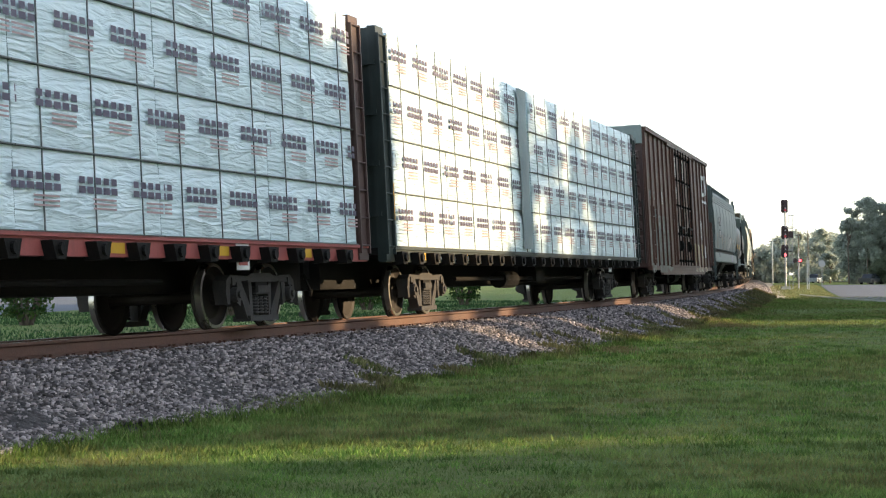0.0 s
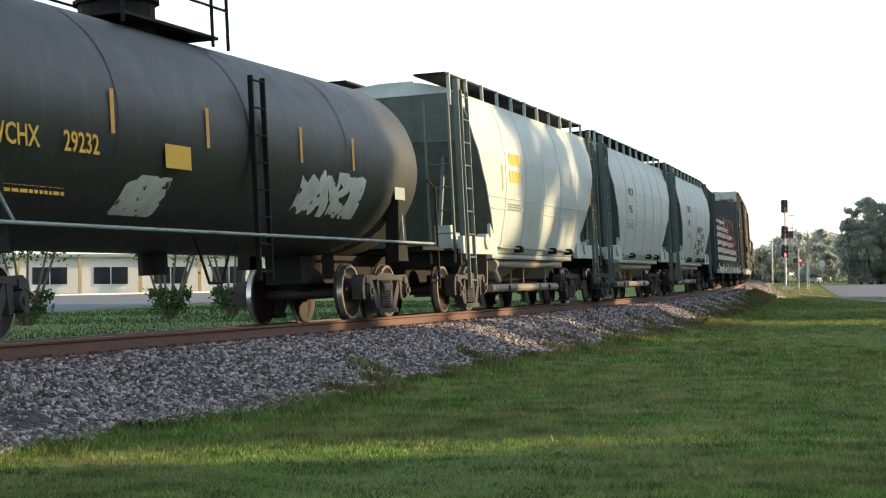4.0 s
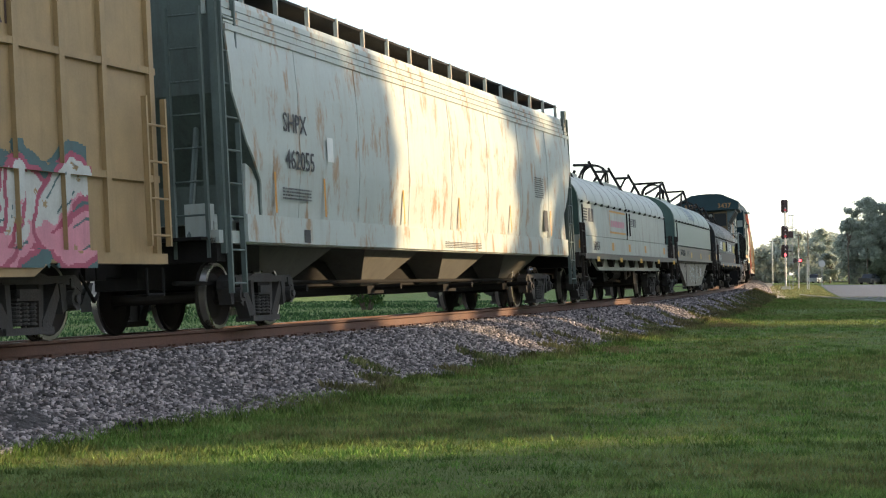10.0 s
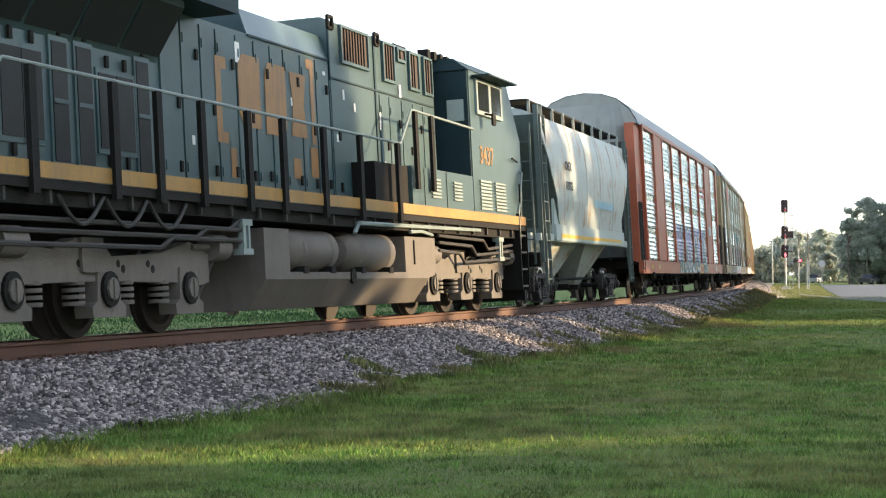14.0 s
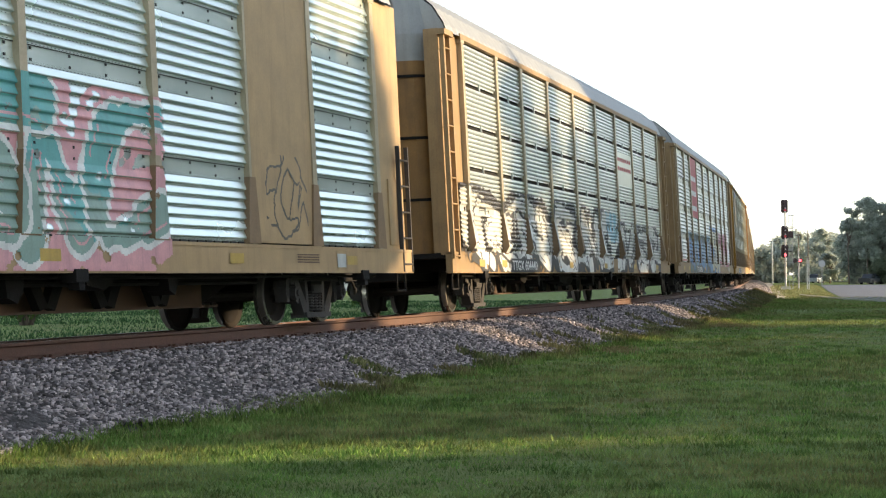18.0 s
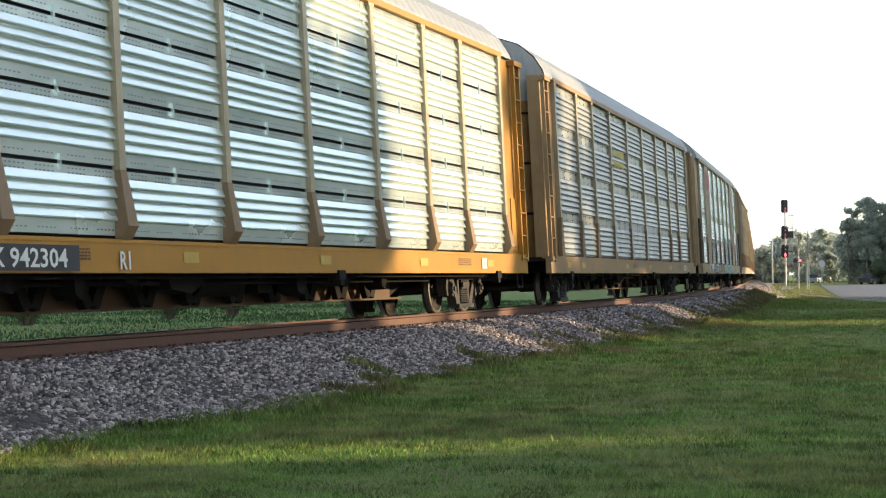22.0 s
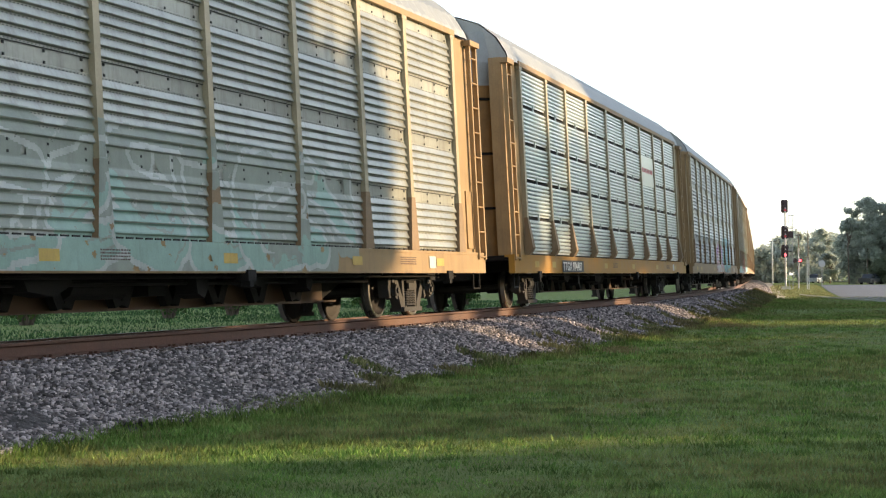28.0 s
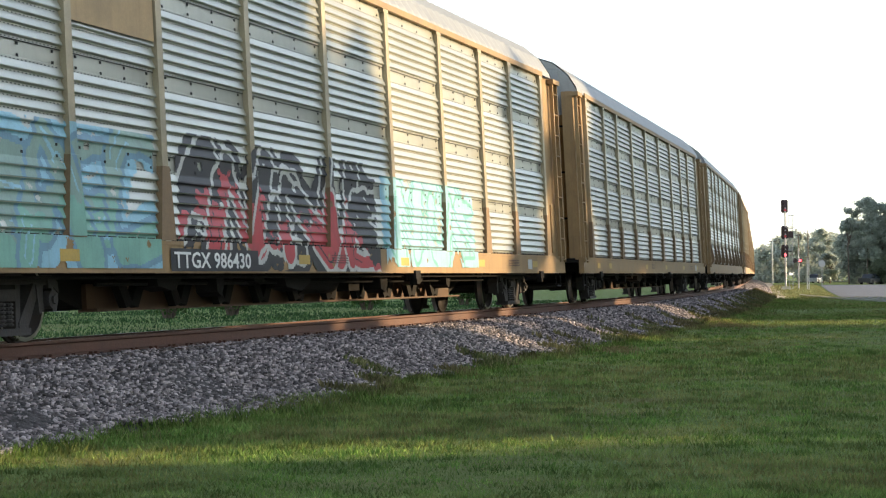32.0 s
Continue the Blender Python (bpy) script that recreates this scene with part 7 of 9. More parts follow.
sign_plate(k3, 6.4, 6.8, 1.25, 1.45, ORANGE_BAR, -1.425, "reflector")
marks(k3, -4.9, 1.28, 0.9, 0.24, 2, HOPPER_G, -1.425, 95)

# ---- diesel locomotive ----
BLUE = mat("dark_blue_loco_paint", (0.05, 0.092, 0.1), 0.36, var=0.25, scale=1.5, streak=0.3, dirt=(0.07, 0.07, 0.065))
FADED = mat("faded_hood_emblem", (0.3, 0.15, 0.045), 0.5, var=0.3, streak=0.5, dirt=(0.03, 0.05, 0.06))
LOCO_Y = mat("loco_yellow", (0.33, 0.18, 0.04), 0.5, var=0.3, streak=0.6, dirt=(0.16, 0.11, 0.07))
BLUE_TOP = mat("darker_blue_loco_paint", (0.018, 0.042, 0.052), 0.55, var=0.25, scale=1.5, streak=0.3, dirt=(0.03, 0.035, 0.035), spec=0.2)
# loco yellow with dirt streaks, darkened because the rear face lies in shade
REAR_Y = mat("shade_darkened_rear_yellow", (0.11, 0.072, 0.03), 0.6, var=0.3, streak=0.6, dirt=(0.06, 0.045, 0.03))
SCREEN = mat("black_radiator_screen", (0.012, 0.014, 0.015), 0.6, var=0.2, spec=0.3)
GRILLE_BR = mat("rusty_brown_mesh", (0.05, 0.035, 0.03), 0.8, var=0.3, scale=8)
TRUCK_G = mat("dusty_loco_truck", (0.135, 0.118, 0.102), 0.75, var=0.25, bump=0.3, streak=0.4, dirt=(0.08, 0.07, 0.06))
GLASS = bpy.data.materials.new("cab_glass")
GLASS.use_nodes = True
_b = GLASS.node_tree.nodes["Principled BSDF"]
_b.inputs["Base Color"].default_value, _b.inputs["Roughness"].default_value, _b.inputs["Metallic"].default_value = (0.02, 0.025, 0.03, 1), 0.05, 0.0
LAMP_GLASS = bpy.data.materials.new("headlight_lens")
LAMP_GLASS.use_nodes = True
LAMP_GLASS.node_tree.nodes["Principled BSDF"].inputs["Base Color"].default_value = (0.2, 0.21, 0.2, 1)
LAMP_GLASS.node_tree.nodes["Principled BSDF"].inputs["Roughness"].default_value = 0.1

loco = car_empty("diesel_locomotive", "dark blue and yellow six-axle diesel locomotive", -3.8, 6.9, "locomotive")
part("frame", Shape().box(-10.7, 10.7, -1.42, 1.42, 1.4, 1.66).box(-10.7, 10.7, -0.5, 0.5, 0.9, 1.4), STEEL_DARK, loco)
for k in (-1, 1):
    part("frame_stripe", Shape().box(-9.9, 10.7, k * 1.48, k * 1.515, 1.67, 1.84), LOCO_Y, loco, "dirty yellow frame stripe")
    part("frame_skirt", Shape().box(-10.7, 10.7, k * 1.42, k * 1.5, 1.56, 1.66), STEEL_DARK, loco)
HW = 1.0
# three lengths of hood, each higher than the one behind it
body = part("long_hood", Shape().box(-9.5, -2.2, -HW, HW, 1.66, 4.03), BLUE, loco, "dark blue engine hood with doors")
part("engine_hood", Shape().sweep([(-HW, 1.66), (HW, 1.66), (HW, 4.02), (HW - 0.12, 4.4), (-HW + 0.12, 4.4), (-HW, 4.02)], -2.2, 0.95), BLUE, body)
part("blower_hood", Shape().sweep([(-HW - 0.01, 1.66), (HW + 0.01, 1.66), (HW + 0.01, 4.64), (HW - 0.1, 4.7), (-HW + 0.1, 4.7), (-HW - 0.01, 4.64)], 0.95, 6.35), BLUE, body)
part("hood_seam", Shape().box(-2.2, 0.95, -HW - 0.02, -HW, 4.0, 4.03).box(0.93, 0.97, -HW - 0.03, -HW, 1.7, 4.66).box(3.05, 3.12, -HW - 0.03, -HW, 1.7, 4.66).box(0.95, 6.3, -HW - 0.03, -HW - 0.01, 3.74, 3.77), BLUE_TOP, body)
part("rear_face", Shape().box(-9.56, -9.5, -HW, HW, 2.25, 3.95), REAR_Y, loco, "yellow rear hood face, darkened for its shade")
LATCH = Shape().box(-0.035, 0.035, -HW - 0.05, -HW - 0.02, -0.07, 0.07).mesh("door_latch", STEEL_DARK)
x = -5.02
i = 0
while x < 6.0:
    w = (0.62, 0.58, 0.5, 0.66)[i % 4]
    if not 1.2 < x < 3.0:
        z1 = 3.95 if x < 0.9 else 3.7
        dr = part("hood_door", Shape().box(x, x + w - 0.05, -HW - 0.025, -HW, 1.86, z1).box(x + 0.03, x + 0.07, -HW - 0.04, -HW - 0.025, 2.0, 2.12).box(x + 0.03, x + 0.07, -HW - 0.04, -HW - 0.025, z1 - 0.3, z1 - 0.18), BLUE, body)
        for z in (2.08, z1 - 0.42) if i % 2 else (2.06, 2.86):
            part("door_latch", LATCH, None, dr, "", pose(x + w - 0.16, 0, z))
        if i % 3 == 1:
            sign_plate(dr, x + 0.2, x + 0.29, 1.96 + 0.4 * (i % 4), 2.08 + 0.4 * (i % 4), WHITE, -HW - 0.03, "small_label")
    x += w
    i += 1
for xa, za, w, h in ((-2.72, 3.58, 0.16, 0.28), (1.45, 3.45, 0.09, 0.16), (1.95, 3.3, 0.08, 0.14), (3.2, 3.1, 0.07, 0.3), (0.6, 3.75, 0.12, 0.06), (4.3, 3.75, 0.1, 0.22), (3.35, 2.35, 0.06, 0.24)):
    sign_plate(body, xa, xa + w, za, za + h, WHITE, -HW - 0.032, "small_label")
# screened doors under the radiators, with pale blue bars between
for xa, xb, za, zb in ((-9.3, -8.95, 1.94, 3.26), (-8.8, -8.38, 2.15, 3.1), (-8.36, -7.95, 2.15, 3.1), (-7.72, -7.39, 1.94, 3.26), (-7.16, -6.82, 1.94, 3.26), (-6.66, -6.25, 2.15, 3.02), (-6.22, -5.8, 2.15, 3.02), (-5.69, -5.38, 1.87, 3.26)):
    rd_ = part("radiator_door", Shape().box(xa - 0.05, xb + 0.05, -HW - 0.025, -HW, za - 0.06, zb + 0.06), BLUE, body, "door with a dark screen")
    part("door_screen", Shape().box(xa, xb, -HW - 0.035, -HW - 0.02, za, zb), SCREEN, rd_)
    if zb > 3.2:
        part("door_bar", Shape().box(xa, xb, -HW - 0.045, -HW - 0.03, 2.58, 2.63), BLUE, rd_)
    part("door_latch", LATCH, None, rd_, "", pose((xa + xb) / 2, 0, za - 0.14))
    part("door_latch", LATCH, None, rd_, "", pose((xa + xb) / 2, 0, zb + 0.14))
for xa, xb, za, zb in ((1.49, 2.71, 4.08, 4.6), (3.52, 4.04, 4.0, 4.59), (4.29, 4.66, 4.42, 4.58), (4.93, 5.41, 3.99, 4.58), (5.76, 6.18, 3.98, 4.58)):
    fr = Shape()
    for q in ((xa - 0.05, xb + 0.05, za - 0.05, za), (xa - 0.05, xb + 0.05, zb, zb + 0.04), (xa - 0.05, xa, za, zb), (xb, xb + 0.05, za, zb)):
        fr.box(q[0], q[1], -HW - 0.06, -HW, q[2], q[3])
    gl = part("air_intake", fr, BLUE, body, "framed air intake")
    part("intake_grille", Shape().box(xa, xb, -HW - 0.03, -HW - 0.01, za, zb), GRILLE_BR, gl, "rusty brown mesh")
    for q in range(1, int((xb - xa) / 0.13)):
        part("grille_bar", Shape().box(xa + q * 0.13, xa + q * 0.13 + 0.02, -HW - 0.05, -HW - 0.03, za, zb), STEEL_DARK, gl)
for x in (0.9, 3.08):
    part("lifting_eye", Shape().path([(x, -HW - 0.04, 4.52), (x, -HW - 0.04, 4.7), (x + 0.2, -HW - 0.04, 4.7), (x + 0.2, -HW - 0.04, 4.52), (x, -HW - 0.04, 4.52)], 0.03), STEEL_DARK, body)
# flared radiator section under a wide overhanging roof
rad = Shape().sweep([(-HW, 3.3), (HW, 3.3), (1.42, 3.95), (1.42, 4.1), (-1.42, 4.1), (-1.42, 3.95)], -9.5, -5.1)
rr = part("radiator", rad, BLUE, loco, "overhanging flared radiator housing")
part("radiator_hood", Shape().sweep([(-1.6, 4.02), (1.6, 4.02), (1.62, 4.42), (0.75, 4.84), (-0.75, 4.84), (-1.62, 4.42)], -9.9, -3.85), BLUE_TOP, rr)
for i in range(4):
    a, b = -9.42 + i * 1.09, -9.42 + i * 1.09 + 1.02
    sl = Shape()
    sl.quad((a, -HW - 0.055, 3.36), (b, -HW - 0.055, 3.36), (b, -1.435, 3.93), (a, -1.435, 3.93))
    part("radiator_screen", sl, SCREEN, rr, "slanted dark radiator screen")
part("radiator_fan", Shape().rod((-8.3, 0, 4.8), (-8.3, 0, 4.92), 0.6, 18).rod((-5.9, 0, 4.8), (-5.9, 0, 4.92), 0.6, 18), STEEL_DARK, rr)
letters(loco, "3437", -9.5, 4.1, 0.2, FADED, -1.63)
for y in (1.15, -0.55):
    lt_ = letters(loco, "3437", 0, 0, 0.24, FADED, 0)
    lt_.matrix_basis = Matrix.Translation((-9.91, y, 4.12)) @ Euler((radians(90), 0, radians(-90))).to_matrix().to_4x4() @ Matrix.Diagonal((0.34, 0.34, 1, 1))
part("headlight_box", Shape().box(-9.62, -9.56, -0.3, 0.3, 3.55, 3.9), STEEL_DARK, loco)
for y in (-0.16, 0.16):
    part("headlight", Shape().rod((-9.68, y, 3.74), (-9.6, y, 3.74), 0.1, 14), LAMP_GLASS, loco)
for y in (-0.95, 0.35):
    part("rear_window", Shape().box(-9.6, -9.56, y, y + 0.6, 3.2, 3.85), SCREEN, loco)
part("rear_recess", Shape().box(-9.58, -9.55, -0.22, 0.22, 2.3, 3.5), STEEL_DARK, loco)
part("rear_grab", Shape().path([(-9.62, -0.55, 2.5), (-9.62, -0.55, 3.1)], 0.02).path([(-9.62, 0.55, 2.5), (-9.62, 0.55, 3.1)], 0.02), HOPPER_G, loco)
# cab and nose
CAB_SIDE = [(7.15, 1.66), (10.5, 1.66), (10.72, 2.2), (10.72, 3.4), (9.85, 4.5), (7.15, 4.5)]
cab = part("cab", Shape().plate(CAB_SIDE, -1.46, 1.46), BLUE, loco, "dark blue crew cab with sloping nose")
part("cab_roof", Shape().sweep([(-1.48, 4.5), (-1.2, 4.72), (0, 4.8), (1.2, 4.72), (1.48, 4.5)], 7.05, 9.8), BLUE_TOP, cab)
# rear wall takes the darker blue, so its shadow is in the colour
part("cab_rear_wall", Shape().box(7.1, 7.15, -1.44, 1.44, 1.66, 4.55), BLUE_TOP, cab, "rear wall of the cab, coloured darker for its shadow")
# opaque pale paint gives the pane its reflection
part("rear_cab_window", Shape().box(7.07, 7.1, -1.36, -1.04, 3.55, 3.95), HOPPER, cab, "pane coloured pale as if reflecting")
# black solid stands in for the shaded gap between hood and cab
part("doorway", Shape().box(6.35, 7.1, -0.8, 0.8, 1.66, 4.5), STEEL_DARK, loco, "black infill for the shaded gap behind the cab")
for xa, xb in ((7.6, 8.35), (8.5, 9.2)):
    part("cab_window", Shape().box(xa, xb, -1.5, -1.48, 3.78, 4.32), GLASS, cab, "dark cab side window")
wf = Shape()
for q in ((7.5, 9.3, 3.7, 3.78), (7.5, 9.3, 4.32, 4.38), (7.5, 7.6, 3.78, 4.32), (8.35, 8.5, 3.78, 4.32), (9.2, 9.3, 3.78, 4.32)):
    wf.box(q[0], q[1], -1.51, -1.46, q[2], q[3])
part("window_frame", wf, HOPPER_G, cab, "grey window frame")
part("cab_sunshade", Shape().box(7.4, 9.5, -1.8, -1.46, 4.4, 4.43), BLUE_TOP, cab)
part("mirror", Shape().box(7.9, 8.1, -1.7, -1.66, 3.5, 3.72).rod((8.0, -1.66, 3.7), (8.0, -1.48, 3.75), 0.02), STEEL_DARK, cab)
for x in (7.55, 8.6):
    lv = Shape()
    for q in range(9):
        lv.box(x, x + 0.75, -1.49, -1.46, 1.9 + q * 0.065, 1.94 + q * 0.065)
    part("louvre", lv, HOPPER_G, cab)
part("nose_grab", Shape().path([(10.3, -1.5, 1.7), (10.3, -1.52, 2.5)], 0.02).rod((9.9, -1.5, 3.0), (10.3, -1.5, 2.95), 0.018), STEEL_DARK, cab)
lk = part("electrical_locker", Shape().box(3.45, 7.1, -1.46, -1.0, 1.84, 2.5), BLUE, loco, "flat blue locker below the cab doorway")
for x in (4.5, 5.8):
    lv = Shape()
    for q in range(6):
        lv.box(x, x + 0.5, -1.49, -1.46, 2.0 + q * 0.06, 2.035 + q * 0.06)
    part("louvre", lv, HOPPER_G, lk)
part("locker_joint", Shape().box(4.1, 4.12, -1.468, -1.46, 1.86, 2.48).box(5.4, 5.42, -1.468, -1.46, 1.86, 2.48), STEEL_DARK, lk)
part("open_locker", Shape().box(1.75, 3.4, -1.4, -1.0, 1.84, 2.48), STEEL_DARK, loco, "black open equipment locker")
letters(loco, "3437", 7.65, 2.78, 0.34, FADED, -1.468)
# faded emblem: brackets, blocks and dots
for xa, xb, za, zb in ((-3.4, -3.22, 2.45, 3.6), (-3.22, -3.05, 3.44, 3.6), (-3.22, -3.05, 2.45, 2.6), (0.05, 0.2, 2.65, 3.92), (-0.1, 0.05, 3.78, 3.92), (-3.0, -2.8, 2.0, 2.4), (-0.75, -0.45, 2.1, 2.4), (-0.05, 0.25, 2.15, 2.6)):
    sign_plate(loco, xa, xb, za, zb, FADED, -HW - 0.032, "faded_emblem")
for ring in ([(-2.65, 2.9), (-2.5, 2.72), (-1.9, 2.72), (-1.9, 3.72), (-2.5, 3.72), (-2.65, 3.55)], [(-1.72, 2.68), (-1.05, 2.68), (-0.95, 2.85), (-0.95, 3.7), (-1.6, 3.7), (-1.72, 3.5)], [(-0.78, 2.72), (-0.15, 2.72), (-0.25, 3.2), (-0.15, 3.66), (-0.78, 3.66), (-0.68, 3.2)]):
    part("faded_emblem", Shape().plate(ring, -HW - 0.034, -HW - 0.03), FADED, loco, "faded orange emblem block")
# roof gear
part("exhaust_stack", Shape().box(-0.2, 0.8, -0.4, 0.4, 4.4, 4.58), STEEL_DARK, loco)
part("horn", Shape().rod((6.0, -0.5, 4.7), (6.0, -0.5, 4.86), 0.05).rod((5.7, -0.5, 4.86), (6.3, -0.5, 4.86), 0.05, 8), STEEL_DARK, loco)
for x in (6.5, 6.9, 7.3, 7.7):
    part("roof_antenna", Shape().box(x, x + 0.16, -0.9, -0.7, 4.7, 4.86), STEEL_DARK, loco)
# walkway handrail with flat dark posts
pp = Shape().box(-0.07, 0.07, -1.56, -1.5, 1.5, 2.8).mesh("rail_post", STEEL_DARK)
pt = Shape().box(-0.07, 0.07, -1.56, -1.5, 2.1, 3.4).mesh("rail_post", STEEL_DARK)
for x in (-9.08, -7.3, -6.2, -5.0, -3.57, -2.38, -0.82, 0.73, 2.54):
    part("rail_post", pp, None, loco, "", pose(x, 0, 0))
    part("rail_post", pp, None, loco, "", pose(-x, 0, 0, 0, 0, 180))
for x in (3.55, 4.44):
    part("rail_post", pt, None, loco, "", pose(x, 0, 0))
part("handrail", Shape().path([(-9.9, -1.52, 1.9), (-9.75, -1.52, 2.7), (-9.6, -1.52, 2.82), (2.75, -1.52, 2.81), (3.4, -1.52, 3.42), (7.1, -1.52, 3.38)], 0.022), HOPPER_G, loco, "pale grey pipe handrail")
part("handrail", Shape().path([(-10.2, 1.5, 2.3), (-9.2, 1.5, 2.75), (2.5, 1.5, 2.75)], 0.022), HOPPER_G, loco)
for k in (-1, 1):
    stp = Shape()
    for z in (0.42, 0.76, 1.1, 1.44):
        stp.box(k * 10.7, k * 10.2, -1.5, -1.05, z, z + 0.04)
        stp.box(k * 10.7, k * 10.2, 1.05, 1.5, z, z + 0.04)
    part("steps", stp, LEDGE, loco, "worn steel steps")
    part("step_side", Shape().box(k * 10.14, k * 10.2, -1.52, -1.0, 0.36, 1.9).box(k * 10.7, k * 10.74, -1.52, -1.0, 0.36, 1.66), STEEL_DARK, loco)
    part("end_handrail", Shape().path([(k * 10.2, -1.5, 1.2), (k * 10.2, -1.5, 1.9), (k * 10.6, -1.5, 2.75), (k * 10.6, -0.5, 2.75), (k * 10.6, -0.5, 1.6)], 0.025).path([(k * 10.6, 0.5, 1.6), (k * 10.6, 0.5, 2.75), (k * 10.6, 1.5, 2.75), (k * 10.2, 1.5, 1.9), (k * 10.2, 1.5, 1.2)], 0.025), HOPPER_G, loco)
    part("plow", Shape().plate([(k * 10.75, 0.15), (k * 10.95, 0.15), (k * 10.8, 0.85), (k * 10.7, 0.85)], -1.4, 1.4), STEEL_DARK, loco)
    part("end_plate", Shape().box(k * 10.7, k * 10.74, -1.45, 1.45, 0.9, 1.7), STEEL_DARK, loco)
# fuel tank and reservoirs
part("fuel_tank", Shape().sweep([(-1.4, 0.62), (-1.1, 0.22), (1.1, 0.22), (1.4, 0.62), (1.4, 0.72), (-1.4, 0.72)], -2.9, 4.3).loft([[(4.3, -1.4, 0.62), (4.3, -1.1, 0.22), (4.3, 1.1, 0.22), (4.3, 1.4, 0.62), (4.3, 1.4, 0.72), (4.3, -1.4, 0.72)], [(4.72, -1.38, 0.68), (4.72, -1.1, 0.6), (4.72, 1.1, 0.6), (4.72, 1.38, 0.68), (4.72, 1.38, 0.72), (4.72, -1.38, 0.72)]]), TRUCK_G, loco, "dusty grey fuel tank with sloped bottom")
for xa, xb in ((-2.9, -2.02), (3.06, 4.72)):
    part("tank_riser", Shape().box(xa, xb, -1.4, 1.4, 0.72, 1.31), TRUCK_G, loco)
part("tank_gauge", Shape().box(3.5, 3.54, -1.42, -1.4, 0.85, 1.25).rod((0.5, -1.42, 0.66), (0.5, -1.38, 0.66), 0.12, 12), STEEL_DARK, loco)
for xa, xb in ((-1.97, 0.12), (0.44, 2.75)):
    n = 20
    ar_ = part("air_reservoir", Shape().loft([[(x, -1.1 + r * math.cos(2 * math.pi * i / n), 1.04 + r * math.sin(2 * math.pi * i / n)) for i in range(n)] for x, r in ((xa, 0.05), (xa + 0.06, 0.22), (xa + 0.2, 0.31), (xb - 0.2, 0.31), (xb - 0.06, 0.22), (xb, 0.05))]), TRUCK_G, loco, "rounded grey air reservoir", smooth=True)
    for x in (xa + 0.5, xb - 0.5):
        part("tank_strap", Shape().loft([[(q, -1.1 + 0.318 * math.cos(2 * math.pi * i / n), 1.04 + 0.318 * math.sin(2 * math.pi * i / n)) for i in range(n)] for q in (x, x + 0.06)], 0, False), TRUCK_G, ar_)
        part("tank_foot", Shape().box(x - 0.06, x + 0.12, -1.42, -1.2, 0.7, 0.8), STEEL_DARK, ar_)
part("pipe", Shape().path([(0.5, -1.46, 1.3), (0.7, -1.46, 1.46), (7.4, -1.46, 1.5)], 0.035).path([(3.2, -1.46, 1.38), (3.8, -1.46, 1.4), (4.6, -1.4, 1.36)], 0.03), HOPPER_G, loco, "dusty air pipe under the walkway")
for i, z in enumerate((1.0, 1.14, 1.26)):
    part("pipe", Shape().path([(-9.8, -1.38, z), (-6 + i, -1.4, z), (-5.7 + i, -1.4, z + 0.12), (-3.6, -1.4, z + 0.12)], 0.03), FRAME_GREY, loco, "grimy pipe under the walkway")
    part("pipe", Shape().path([(5.0, -1.38, z + 0.1), (6.2 + i * 0.8, -1.4, z + 0.06), (6.5 + i * 0.8, -1.4, z - 0.1), (9.9, -1.4, z)], 0.03), FRAME_GREY, loco, "grimy pipe under the walkway")
for i in range(22):
    x = -9.6 + i * 0.92
    part("pipe_hanger", Shape().box(x, x + 0.05, -1.47, -1.42, 1.42, 1.58), FRAME_GREY, loco)
for x in (-3.6, 8.9):
    part("sand_bracket", Shape().box(x - 0.1, x + 0.22, -1.45, -1.3, 1.32, 1.4).box(x - 0.06, x + 0.02, -1.44, -1.36, 1.0, 1.34).box(x + 0.1, x + 0.16, -1.44, -1.36, 1.0, 1.34).box(x - 0.1, x + 0.22, -1.45, -1.3, 0.94, 1.02), HOPPER_G, loco)
for x in (-8.5, -7.45, -6.4):
    part("chain", Shape().path([(x + 0.1 * i, -1.46, 1.52 - 0.3 * math.sin(math.pi * i / 10)) for i in range(11)], 0.026), FRAME_GREY, loco, "slack hanging safety chain")
LW = Shape()
for side in (-1, 1):
    n = 26
    rings = []
    for d, r in ((0.0, 0.1), (0.0, 0.4), (0.0, 0.55), (0.035, 0.56), (0.05, 0.53), (0.14, 0.525), (0.14, 0.44), (0.1, 0.4), (0.12, 0.12)):
        rings.append([(r * math.cos(2 * math.pi * i / n), side * (0.69 + d), 0.527 + r * math.sin(2 * math.pi * i / n)) for i in range(n)])
    LW.loft(rings, 0, False)
LW.rod((0, -1.0, 0.527), (0, 1.0, 0.527), 0.1, 10)
LWM = LW.mesh("wheelset", [WHEEL], True)
LOCO_FRAME = [(-2.75, 0.5), (-2.75, 1.0), (-2.3, 1.06), (-1.2, 0.96), (-0.62, 1.1), (-0.1, 1.1), (0.15, 0.9), (1.4, 0.95), (2.2, 1.1), (2.75, 0.95), (2.75, 0.6), (2.45, 0.56), (1.72, 0.6), (0.42, 0.62), (-0.42, 0.62), (-1.72, 0.6), (-2.45, 0.5)]
LSPR = Shape()
for q in range(4):
    LSPR.rod((0, 0, 0.36 + q * 0.075), (0, 0, 0.405 + q * 0.075), 0.13, 12)
LSPR = LSPR.mesh("spring", TRUCK_G, True)
